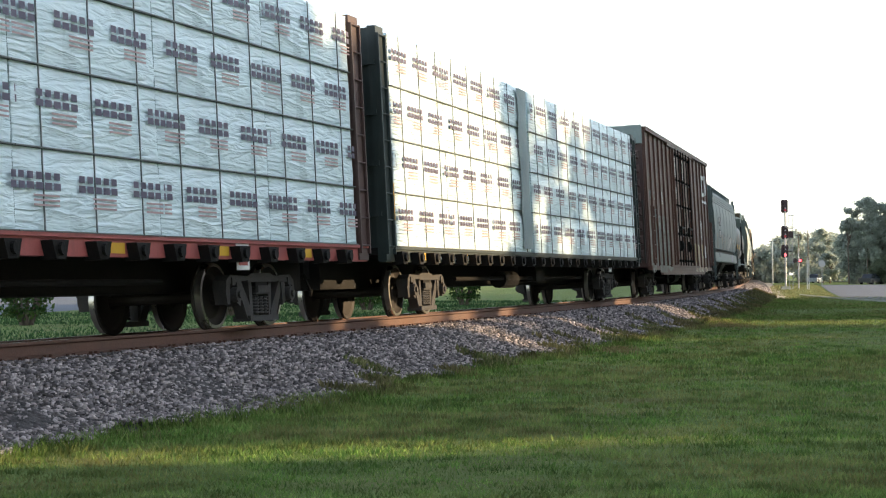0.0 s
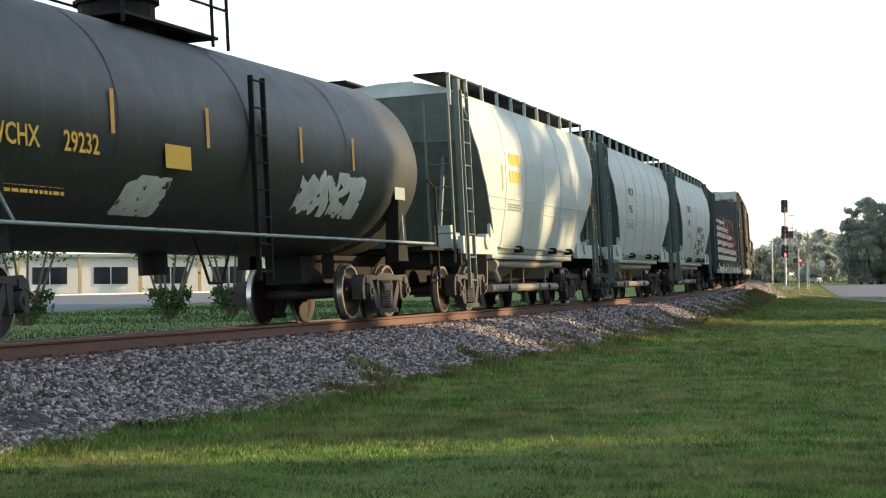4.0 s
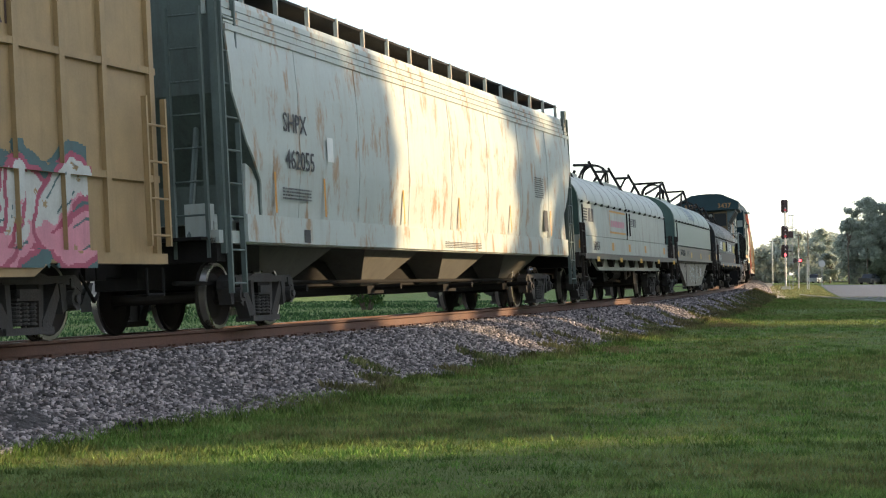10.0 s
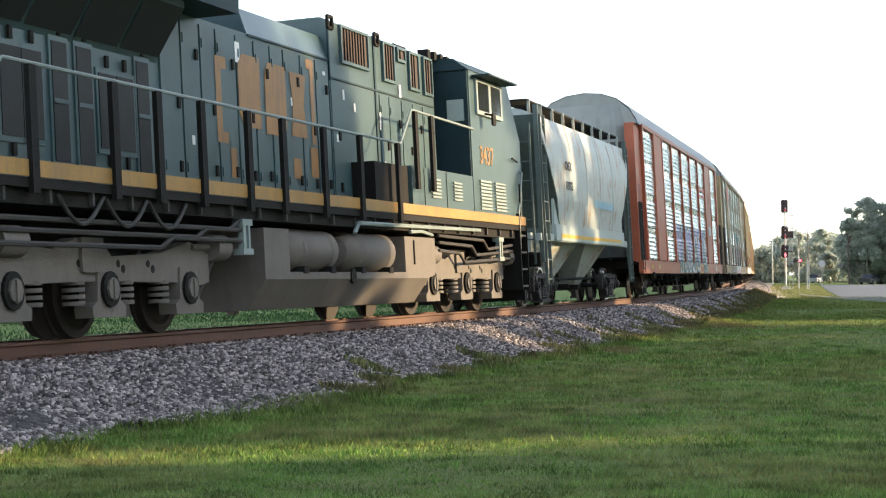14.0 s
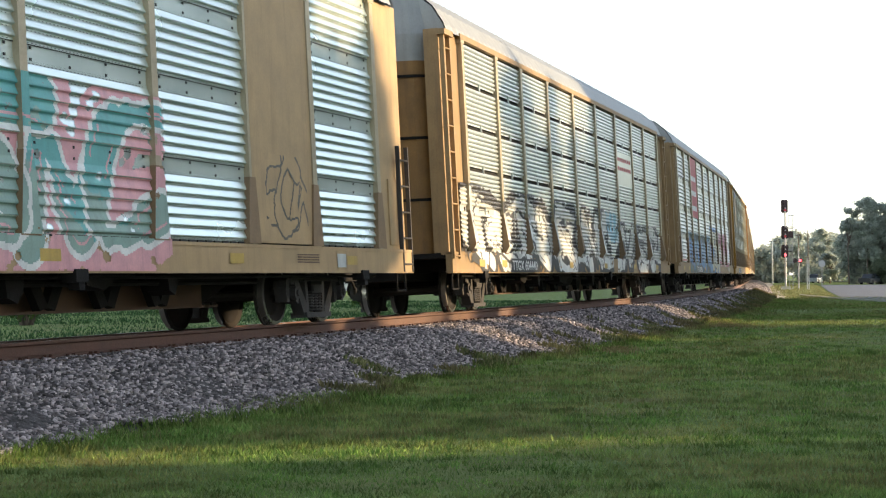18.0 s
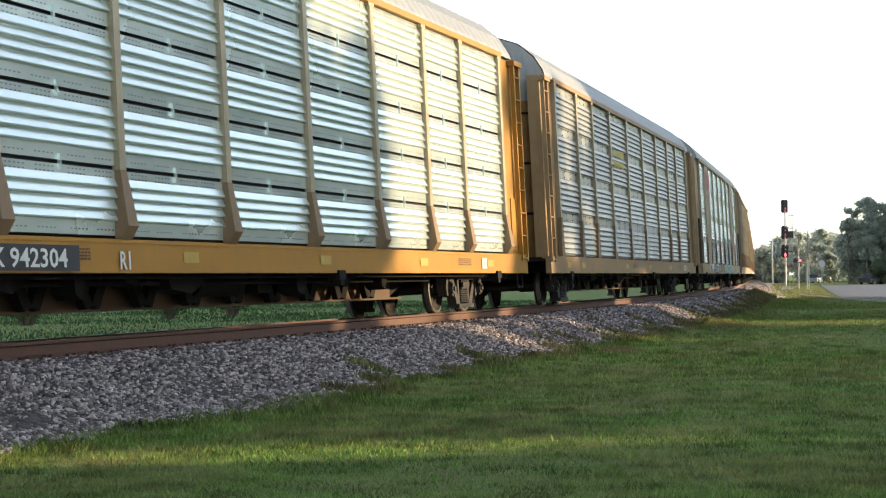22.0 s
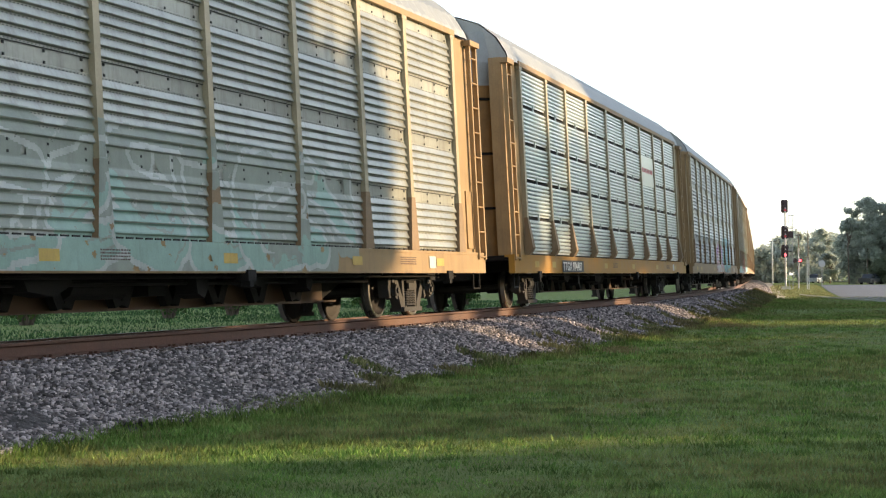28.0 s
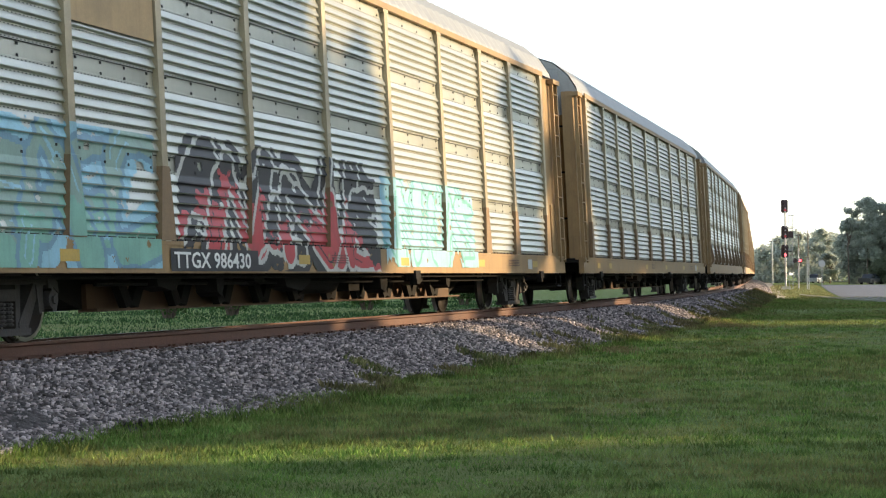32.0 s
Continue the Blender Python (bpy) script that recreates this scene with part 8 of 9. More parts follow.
for xc in (-7.06, 7.06):
    t = part("truck", Shape().box(-2.3, 2.3, -0.9, 0.9, 0.75, 0.95), STEEL_DARK, loco, "dusty three-axle locomotive truck", pose(xc, 0, 0))
    for k in (-2.09, 0, 2.09):
        part("wheelset", LWM, None, t, "", pose(k, 0, 0))
    for y in (-1.12, 1.12):
        o = -1 if y < 0 else 1
        part("side_frame", Shape().plate(LOCO_FRAME, y - 0.1, y + 0.1).box(-0.6, -0.1, y - 0.14, y + 0.12, 0.72, 1.1), TRUCK_G, t)
        for k in (-2.09, 0, 2.09):
            jb = part("journal_box", Shape().plate([(k - 0.38, 0.22), (k + 0.38, 0.22), (k + 0.4, 0.34), (k + 0.28, 0.4), (k + 0.24, 0.78), (k - 0.24, 0.78), (k - 0.28, 0.4), (k - 0.4, 0.34)], y - 0.13, y + 0.1), TRUCK_G, t)
            part("bearing_ring", Shape().rod((k, y + o * 0.13, 0.53), (k, y + o * 0.17, 0.53), 0.2, 16), STEEL_DARK, jb)
            part("bearing_cap", Shape().rod((k, y + o * 0.17, 0.53), (k, y + o * 0.2, 0.53), 0.13, 8).box(k - 0.03, k + 0.03, y + o * 0.2, y + o * 0.22, 0.42, 0.64), TRUCK_G, jb)
        for k in (-1.5, -0.58, 0.58, 1.5):
            part("spring", LSPR, None, t, "", pose(k, y, 0))
        for k in (-0.62, 0.3, 1.05):
            part("frame_hole", Shape().rod((k, y + o * 0.1, 0.82), (k, y + o * 0.105, 0.82), 0.045, 8).rod((k + 0.12, y + o * 0.1, 0.76), (k + 0.12, y + o * 0.105, 0.76), 0.05, 8), STEEL_DARK, t)
        for xa, xb in ((-2.4, -1.9), (2.75, 3.15)):
            part("brake_cylinder", Shape().rod((xa, y + o * 0.1, 1.03), (xb, y + o * 0.1, 1.03), 0.17, 14).rod((xa - 0.5, y + o * 0.1, 1.03), (xa, y + o * 0.1, 1.03), 0.04, 8), TRUCK_G, t, smooth=True)
    part("sand_pipe", Shape().rod((2.95, -1.2, 0.95), (2.6, -1.0, 0.25), 0.05, 8), FRAME_GREY, t)
ends(loco, 10.8)

# ---- graffiti and marks on the cars ----
CN_FACE = box_face((-9.3, -8.2, -7.1, -6.0, -4.93, -3.83, -2.75, 2.4, 3.37, 4.47, 5.81, 7.0, 8.1, 9.3), ())
P_DEEP = paint("deep_blue_green_spray_paint", (0.06, 0.12, 0.125))
P_CRIMSON = paint("crimson_spray_paint", (0.36, 0.07, 0.12))
CEFX_FACE = lambda xa, z, xb: [(xa, xb, lambda q: -float(np.interp(q, (1.74, 2.4, 3.2), (1.48, 1.55, 1.55))) - 0.006)]
P_STEELB = paint("steel_blue_spray_paint", (0.16, 0.3, 0.4))
P_SILVER = paint("silver_spray_paint", (0.4, 0.42, 0.4))
P_AZURE = paint("azure_spray_paint", (0.05, 0.2, 0.44))
P_DULL = paint("dull_grey_spray_paint", (0.105, 0.095, 0.08))
P_FAINT = paint("faint_grey_green_spray_paint", (0.24, 0.27, 0.23))
P_WHITE = paint("white_spray_paint", (0.7, 0.71, 0.68))
P_CREAM = paint("cream_spray_paint", (0.5, 0.47, 0.31))
P_SMOKE = paint("smoke_grey_spray_paint", (0.135, 0.122, 0.104))
P_ASH = paint("ash_grey_spray_paint", (0.2, 0.2, 0.175))
P_OCHRE = paint("ochre_spray_paint", (0.3, 0.19, 0.07))
P_CLAY = paint("clay_pink_spray_paint", (0.3, 0.16, 0.12))
graffiti(cn, -9.2, -4.0, 0.72, 2.5, (P_SMOKE, P_DULL, P_ASH, P_SMOKE), 2, CN_FACE, 4, halo=0.6, label="faded silver-grey graffiti with pale outlines")
graffiti(cn, 3.2, 7.4, 0.75, 1.8, (P_CLAY, P_OCHRE, P_CREAM, P_CLAY), 7, CN_FACE, 4, cloud=False)
graffiti(tbox[0], -5.4, -2.6, 0.7, 2.42, (P_TEAL, P_CRIMSON, P_DARK, P_DARK), 4, TBOX_FACE, 3, halo=2.0)
graffiti(tbox[0], 2.2, 9.4, 0.7, 2.05, (P_STEELB, P_SILVER, P_BLUE, P_TEAL), 5, TBOX_FACE, 4, halo=3.0)
graffiti(tbox[0], 2.2, 9.2, 1.6, 2.3, (BOX_GOLD, BOX_GOLD, P_PINK, P_PINK), 6, TBOX_FACE, 6, cloud=False)
graffiti(tbox[1], -7.4, -2.8, 0.7, 2.2, (P_SKY, P_STEELB, P_DARK, P_DARK), 9, TBOX_FACE, 3, halo=1.5)
graffiti(tbox[1], 2.8, 7.9, 0.75, 2.1, (P_PINK, P_PALE, P_CRIMSON, P_DEEP), 10, TBOX_FACE, 4)
graffiti(fw[2], -0.3, 3.0, 1.38, 2.42, (P_DARK, P_DARK, P_WHITE, P_YEL), 11, lambda xa, z, xb: [(xa, xb, lambda q: -float(np.interp(q, [p[0] for p in CURVED], [p[1] for p in CURVED])) - 0.012)], 3, halo=0.55)
graffiti(cefx, -3.4, -1.6, 1.75, 2.5, (HOPPER_G, HOPPER_G, P_DARK, P_DARK), 12, CEFX_FACE, 3, cloud=False, label="black spray-painted tag")
graffiti(cefx, 0.3, 3.4, 1.76, 2.45, (P_PALE, P_PALE, P_DARK, P_PALE), 13, CEFX_FACE, 4, cloud=False)
graffiti(cefx, 3.6, 4.8, 1.25, 1.55, (P_PURP, P_PURP, P_PALE, P_PALE), 14, flat_face(-1.508), 3, cloud=False, cell=0.025)
graffiti(tank, -3.1, -2.0, 1.4, 1.85, (P_PALE, P_PALE, P_PALE, P_PALE), 15, lambda xa, z, xb: [(xa, xb, on_tank)], 3, cell=0.02, cloud=False, label="white spray-painted tag")
graffiti(tank, 2.0, 4.6, 1.55, 2.2, (P_PALE, P_PALE, P_PALE, P_PALE), 16, lambda xa, z, xb: [(xa, xb, on_tank)], 5, cell=0.02, cloud=False, label="white spray-painted tag")
graffiti(k2, -1.2, 2.6, 0.4, 1.0, (COIL_SKIRT, COIL_SKIRT, P_PALE, COIL_SKIRT), 17, flat_face(-1.308), 4, cell=0.02, cloud=False, label="white spray-painted tag")
graffiti(k3, 0.6, 1.8, 1.72, 2.15, (P_PALE, P_PALE, P_PALE, P_PALE), 18, flat_face(-1.426), 3, cell=0.02, cloud=False, label="white spray-painted tag")
FD, FJ, FF = ar_face("dotted", -1.44), ar_face("jointed", -1.44), ar_face("fine", -1.44)
P_LILAC = paint("lilac_spray_paint", (0.42, 0.38, 0.6))
graffiti(R[1], -3.6, 6.3, 0.72, 2.35, (P_DEEP, P_LILAC, P_WHITE, P_DEEP), 20, FD, 6, halo=3.5)
for _x, _z, _w, _h in ((10.6, 2.3, 0.35, 0.3), (7.6, 2.2, 0.8, 0.35), (12.1, 1.9, 0.3, 0.3)):
    graffiti(R[1], _x, _x + _w, _z, _z + _h, (P_PALE, P_PALE, P_PALE, P_PALE), int(_x * 10), flat_face(-1.516), 2, cell=0.02, cloud=False, label="white spray-painted tag")
sign_plate(R[1], 3.3, 4.6, 0.71, 1.03, LABELY, -1.516, "logo_panel", "yellow panel with red bars")
for _x in (3.42, 3.8, 4.18):
    sign_plate(R[1], _x, _x + 0.3, 0.76, 0.98, P_RED, -1.52, "logo_bar")
for _z in (3.86, 3.62):
    marks(R[1], 4.6, _z, 2.1, 0.16, 1, P_RED, -1.482, int(_z * 10), letter=0.24)
P_SAGE = paint("sage_green_spray_paint", (0.24, 0.36, 0.31))
P_BLUSH = paint("faded_rose_spray_paint", (0.66, 0.34, 0.36))
graffiti(R[2], -2.0, 4.6, 0.72, 2.75, (P_SAGE, P_TEAL, P_WHITE, P_BLUSH), 21, FD, 3, halo=1.5, label="sage-green graffiti letters outlined white on a rose cloud")
graffiti(R[2], 7.45, 8.9, 1.08, 2.3, (TAN, TAN, P_DULL, TAN), 26, flat_face(-1.494), 2, cloud=False, label="thin black outline tag")
graffiti(R[2], -8.4, -7.5, 1.95, 2.4, (P_DULL, P_DULL, P_DULL, P_DULL), 58, flat_face(-1.494), 3, cloud=False, label="dark grey spray-painted tag")
graffiti(R[3], -12.4, 3.0, 0.72, 2.35, (P_WHITE, P_PALE, P_DARK, P_DARK), 22, FF, 6)
graffiti(R[3], 3.6, 11.3, 0.72, 2.1, (P_WHITE, P_PALE, P_DARK, P_DARK), 23, FF, 4)
graffiti(R[3], 2.4, 4.3, 1.5, 2.3, (P_SKY, P_SKY, P_SKY, P_SKY), 59, FF, 2, cloud=False, label="light blue spray-painted blot")
graffiti(R[4], -8.9, 1.0, 0.72, 2.2, (P_AZURE, P_STEELB, P_DARK, P_DEEP), 24, FD, 5, halo=2.5)
graffiti(R[4], -12.2, -10.4, 1.3, 2.3, (P_PALE, P_PALE, P_PALE, P_PALE), 57, FD, 3, cell=0.02, cloud=False, label="white spray-painted tag")
for _x in (-11.6, 5.0, 7.2, 9.4):
    marks(R[4], _x, 1.13, 1.6, 0.1, 1, P_RED, -1.5, int(_x * 10) + 200, "reflective_strip", letter=0.14)
graffiti(R[4], 0.8, 4.9, 0.72, 2.6, (P_CREAM, P_CREAM, P_DARK, P_AZURE), 25, FD, 3, halo=3.0)
graffiti(R[4], 5.0, 10.4, 1.0, 2.45, (P_CREAM, P_CRIMSON, P_CRIMSON, P_CRIMSON), 45, FD, 5, halo=1.2)
graffiti(R[5], -11.3, -9.6, 1.15, 2.2, (P_PALE, P_PALE, P_DARK, P_DARK), 27, FJ, 3, cloud=False)
graffiti(R[6], -4.6, 5.2, 1.12, 2.3, (P_PALE, P_PALE, P_PALE, P_PALE), 28, FD, 8, cell=0.03, cloud=False, label="white spray-painted scrawl")
P_MINT = paint("mint_spray_paint", (0.2, 0.42, 0.34))
graffiti(R[7], -9.6, -3.9, 0.8, 2.1, (P_PALE, P_PALE, P_DARK, P_DARK), 29, FD, 5)
graffiti(R[7], -3.2, 0.0, 0.75, 2.4, (P_DARK, P_PALE, P_DARK, P_PALE), 30, FD, 2, cloud=False)
graffiti(R[7], 0.5, 7.1, 0.72, 2.3, (P_MINT, P_PINK, P_DARK, P_MINT), 31, FD, 5, halo=1.6)
graffiti(R[7], -4.5, -3.1, 2.0, 2.5, (P_CRIMSON, P_CRIMSON, P_CRIMSON, P_CRIMSON), 47, FD, 2, cell=0.02, cloud=False, label="crimson spray-painted tag")
graffiti(R[7], 7.6, 8.9, 2.0, 3.0, (YELLOW, TAN, P_RED, P_DARK), 48, flat_face(-1.494), 2, cell=0.02, cloud=False, label="black spray-painted tag")
graffiti(R[7], 9.4, 12.0, 1.15, 2.5, (P_PALE, P_PALE, P_DARK, P_PALE), 49, FD, 2, cloud=False, label="thin black outline tag")
graffiti(R[8], -3, 9, 1.12, 2.4, (P_SILVER, P_PALE, P_DULL, P_PALE), 32, FJ, 7, cloud=False)
graffiti(R[9], -6.5, 6.5, 0.72, 2.4, (P_SAGE, P_FAINT, P_SILVER, P_FAINT), 33, FD, 5, halo=1.6)
graffiti(R[11], -11.5, -1.5, 1.12, 2.2, (P_SILVER, P_SILVER, P_DULL, P_PALE), 34, FD, 5, cloud=False)
graffiti(R[11], -1.2, 3.2, 0.75, 2.1, (P_PALE, P_PURP, P_RED, P_PALE), 35, FD, 4)
graffiti(R[11], 3.4, 7.8, 0.75, 2.3, (P_TEAL, P_SKY, P_DARK, P_TEAL), 36, FD, 4)
graffiti(R[12], -13.2, -7.2, 0.75, 2.3, (P_MINT, P_SAGE, P_STEELB, P_SKY), 37, FD, 4)
graffiti(R[12], -6.6, 0.6, 0.72, 2.4, (P_RED, P_DARK, P_PALE, P_DARK), 38, FD, 4)
graffiti(R[12], 0.9, 6.2, 0.8, 2.25, (P_SKY, P_SKY, P_TEAL, P_SKY), 39, FD, 4)

AR_NUM = {2: ("TTGX 696975", -6.0), 3: ("TTGX 604440", -8.75), 4: ("TTGX 989886", -6.5), 5: ("TTGX 942304", -8.0), 7: ("TTGX 69668", -6.1), 10: ("TTGX 974487", -8.4), 12: ("TTGX 986430", -6.9)}
letters(R[5], "R1", -4.56, 0.74, 0.2, WHITE, -1.522)
for n_, (t_, x_) in AR_NUM.items():
    sign_plate(R[n_], x_ - 0.08, x_ + 2.55, 0.72, 0.99, P_DARK, -1.516, "number_panel")
    letters(R[n_], t_, x_, 0.76, 0.19, WHITE, -1.522, stretch=1.42)
for n_ in range(1, 14):
    for x in (-11.4, -9.6, -2.9, 1.6, 6.2, 10.3):
        sign_plate(R[n_], x, x + 0.42, 0.82, 0.95, P_YEL, -1.513, "reflector")
    marks(R[n_], 8.4, 0.84, 0.8, 0.14, 2, BROWN_DK, -1.513, n_)
    marks(R[n_], -5.9 if n_ in (5, ) else -1.6, 0.84, 0.7, 0.14, 2, BROWN_DK, -1.513, n_ + 30)
    sign_plate(R[n_], 9.9, 10.25, 0.78, 0.98, P_PALE, -1.514, "data_plate")
    marks(R[n_], -12.9, 2.6, 0.4, 0.7, 5, BROWN_DK, -1.424, n_ + 60)
# emblem sheets
sign_plate(R[4], -6.9, -4.45, 2.75, 4.95, P_RED, -1.486, "emblem_sheet", "red emblem sheet with white bars")
for z_ in (4.1, 3.55, 3.0):
    marks(R[4], -6.8, z_, 1.9, 0.28, 1, WHITE, -1.49, int(z_ * 10), letter=0.17)
sign_plate(R[5], -9.1, -7.1, 3.1, 4.97, YELLOW, -1.486, "emblem_sheet", "plain yellow emblem sheet")
for q in range(7):
    sign_plate(R[5], -8.35 + q * 0.12, -8.29 + q * 0.12, 3.9 + 0.02 * abs(q - 3), 4.55, P_RED if q % 2 else WHITE, -1.49, "shield_stripe")
sign_plate(R[5], -8.35, -7.53, 4.58, 4.85, P_BLUE, -1.49, "shield_top")
sign_plate(R[12], -9.1, -7.1, 3.4, 4.97, TAN, -1.486, "emblem_sheet", "tan emblem sheet with striped shield")
for q in range(11):
    sign_plate(R[12], -8.95 + q * 0.15, -8.87 + q * 0.15, 3.75 + 0.035 * abs(q - 5), 4.75, P_RED if q % 2 else WHITE, -1.49, "shield_stripe")
sign_plate(R[12], -8.95, -7.3, 4.78, 4.95, P_BLUE, -1.49, "shield_top")
sign_plate(R[3], 4.45, 6.9, 3.1, 4.0, GALV, -1.478, "emblem_sheet", "pale emblem sheet with red bars")
for z_ in (3.75, 3.5):
    marks(R[3], 4.6, z_, 2.1, 0.16, 1, P_RED, -1.482, int(z_ * 10), letter=0.24)
sign_plate(R[10], 4.45, 6.9, 3.3, 4.2, GALV, -1.478, "emblem_sheet", "pale emblem sheet with red bars")
marks(R[10], 4.6, 3.7, 2.1, 0.2, 1, P_RED, -1.482, 77, letter=0.24)
for z_, l_ in ((3.85, 0.24), (3.55, 0.5)):
    marks(R[6], -3.9, z_, 1.8, 0.26, 1, PANEL_Y, -1.482, int(z_ * 100), letter=l_)
for n_ in (2, 7):
    for q in ([(-9.0, 4.1), (-8.88, 4.0), (-8.15, 4.0), (-8.15, 4.75), (-8.88, 4.75), (-9.0, 4.65)], [(-8.02, 4.0), (-7.2, 4.0), (-7.06, 4.12), (-7.06, 4.75), (-7.88, 4.75), (-8.02, 4.6)]):
        part("red_logo", Shape().plate(q, -1.523, -1.52), P_RED, R[n_], "faded red logo block")
    marks(R[n_], -9.0, 3.7, 1.9, 0.16, 1, P_RED, -1.52, n_, letter=0.15)

# ---- trees ----
BARK = mat("grey_brown_bark", (0.12, 0.09, 0.07), 0.9, var=0.35, scale=5, bump=0.6)
LEAF = stone_mat("broad_green_leaf", (0.025, 0.06, 0.015), (0.05, 0.1, 0.022), (0.09, 0.14, 0.035))
# leaf tone paled so that the colour itself carries the distance haze
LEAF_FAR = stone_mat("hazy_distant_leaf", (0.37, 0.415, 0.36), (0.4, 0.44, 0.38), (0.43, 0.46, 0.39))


def leaf_cloud(centres, radii, per, size, rng, flat=0.8):
    """Many small leaf clumps round the given centres, as one mesh."""
    v, f = [], []
    for (cx, cy, cz), r in zip(centres, radii):
        n = per
        d = rng.normal(size=(n, 3)) * r * 0.46
        d[:, 2] *= flat
        c = d + np.array([cx, cy, cz])
        u = rng.normal(size=(n, 3))
        u /= np.linalg.norm(u, axis=1)[:, None]
        w = np.cross(u, rng.normal(size=(n, 3)))
        w /= np.linalg.norm(w, axis=1)[:, None]
        sz = size * rng.uniform(0.6, 1.4, n)[:, None]
        b = sum(len(q) for q in v)
        v.append(np.stack([c - u * sz, c - w * sz * 0.55, c + u * sz, c + w * sz * 0.55], 1).reshape(-1, 3))
        f.append(b + np.arange(n * 4).reshape(n, 4))
    return np.concatenate(v), np.concatenate(f)


def cloud_mesh(name, v, f, mtl):
    me = bpy.data.meshes.new(name)
    me.vertices.add(len(v))
    me.vertices.foreach_set("co", v.ravel())
    me.loops.add(f.size)
    me.loops.foreach_set("vertex_index", f.ravel().astype(np.int32))
    me.polygons.add(len(f))
    me.polygons.foreach_set("loop_start", np.arange(0, f.size, 4, dtype=np.int32))
    me.materials.append(mtl)
    me.update(calc_edges=True)
    return me


def tree(x, y, h, spread, seed, label, clumps=26, per=220, leaf=0.22, mtl=None, low=0.3, trunk=0.3, group=""):
    rng = np.random.default_rng(seed)
    t = thing("tree", label, "tree", group, pose(x, y, GROUND))
    tips = []
    sh = Shape()
    sh.rod((0, 0, -0.1), (rng.uniform(-0.2, 0.2), rng.uniform(-0.2, 0.2), h * 0.55), trunk, 9, 0, trunk * 0.55)
    for i in range(9):
        a = i * 2.4 + rng.uniform(-0.4, 0.4)
        z0 = h * rng.uniform(low * 0.7, 0.55)
        tip = (math.cos(a) * spread * rng.uniform(0.4, 0.8), math.sin(a) * spread * rng.uniform(0.4, 0.8), h * rng.uniform(max(low, 0.35), 0.9))
        mid = (tip[0] * 0.45, tip[1] * 0.45, z0 + (tip[2] - z0) * 0.6)
        sh.rod((0, 0, z0), mid, trunk * 0.4, 6, 0, trunk * 0.25)
        sh.rod(mid, tip, trunk * 0.25, 6, 0, trunk * 0.08)
        tips.append(tip)
    part("trunk", sh, BARK, t, "grey-brown trunk with limbs")
    cs, rs = [], []
    for i in range(clumps):
        a = rng.uniform(0, 6.28)
        q = rng.random() ** 0.6
        zz = h * (low + (1 - low) * rng.random())
        k = math.sin(math.pi * min(1, max(0.12, (zz / h - low * 0.8) / (1.04 - low * 0.8)))) ** 0.6
        cs.append((math.cos(a) * spread * q * k, math.sin(a) * spread * q * k, min(zz, h * 0.97)))
        rs.append(spread * rng.uniform(0.18, 0.34))
    for tip in tips:
        cs.append(tip)
        rs.append(spread * 0.24)
    part("crown", cloud_mesh("crown", *leaf_cloud(cs, rs, per, leaf, rng), mtl or LEAF), None, t, "dark green leafy crown with gaps")
    return t


def at_px(u, dist):
    """X of a place at that distance ahead, u along the picture's width from -1 to 1."""
    return u * 0.24394 * dist


# the large trees beyond the road


def thin_leaf(m, share):
    """Lets part of the light through the leaves."""
    nd, ln = m.node_tree.nodes, m.node_tree.links
    tr = nd.new("ShaderNodeBsdfTranslucent")
    ln.new(nd["Principled BSDF"].inputs["Base Color"].links[0].from_socket, tr.inputs["Color"])
    mx = nd.new("ShaderNodeMixShader")
    mx.inputs[0].default_value = share
    ln.new(nd["Principled BSDF"].outputs[0], mx.inputs[1])
    ln.new(tr.outputs[0], mx.inputs[2])
    ln.new(mx.outputs[0], nd["Material Output"].inputs["Surface"])


# leaf greens lightened and greyed: haze put into the base colour
LEAF_HAZED = stone_mat("haze_paled_leaf", (0.33, 0.375, 0.335), (0.37, 0.415, 0.36), (0.41, 0.445, 0.375))
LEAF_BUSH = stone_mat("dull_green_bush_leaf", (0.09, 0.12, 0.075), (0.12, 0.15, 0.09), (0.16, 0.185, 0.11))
for _m, _k in ((LEAF_HAZED, 0.6), (LEAF_FAR, 0.6), (LEAF_BUSH, 0.6), (LEAF, 0.45), (BLADE, 0.4)):
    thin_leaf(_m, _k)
TALL = "tall feathery tree beyond the road, leaves greyed for haze"
tree(58.1, 260, 10.8, 1.5, 11, TALL, 10, 170, 0.17, LEAF_HAZED, 0.72, 0.12)
tree(60.8, 260, 12.3, 2.3, 12, TALL, 70, 240, 0.14, LEAF_HAZED, 0.3, 0.13)
tree(63.4, 262, 11.6, 2.3, 13, TALL, 70, 240, 0.14, LEAF_HAZED, 0.3, 0.13)
tree(61.0, 266, 9.0, 3.1, 14, "dense tree beyond the road, leaves greyed for haze", 90, 320, 0.2, LEAF_HAZED, 0.05, 0.2)
tree(65.0, 268, 9.0, 3.2, 17, "dense tree beyond the road, leaves greyed for haze", 90, 320, 0.2, LEAF_HAZED, 0.05, 0.2)
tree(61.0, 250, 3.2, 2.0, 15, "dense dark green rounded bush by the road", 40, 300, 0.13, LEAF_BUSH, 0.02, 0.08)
tree(59.6, 280, 4.6, 1.5, 16, "dark leafy tree beside the crossing", 28, 220, 0.18, LEAF_HAZED, 0.1, 0.15)

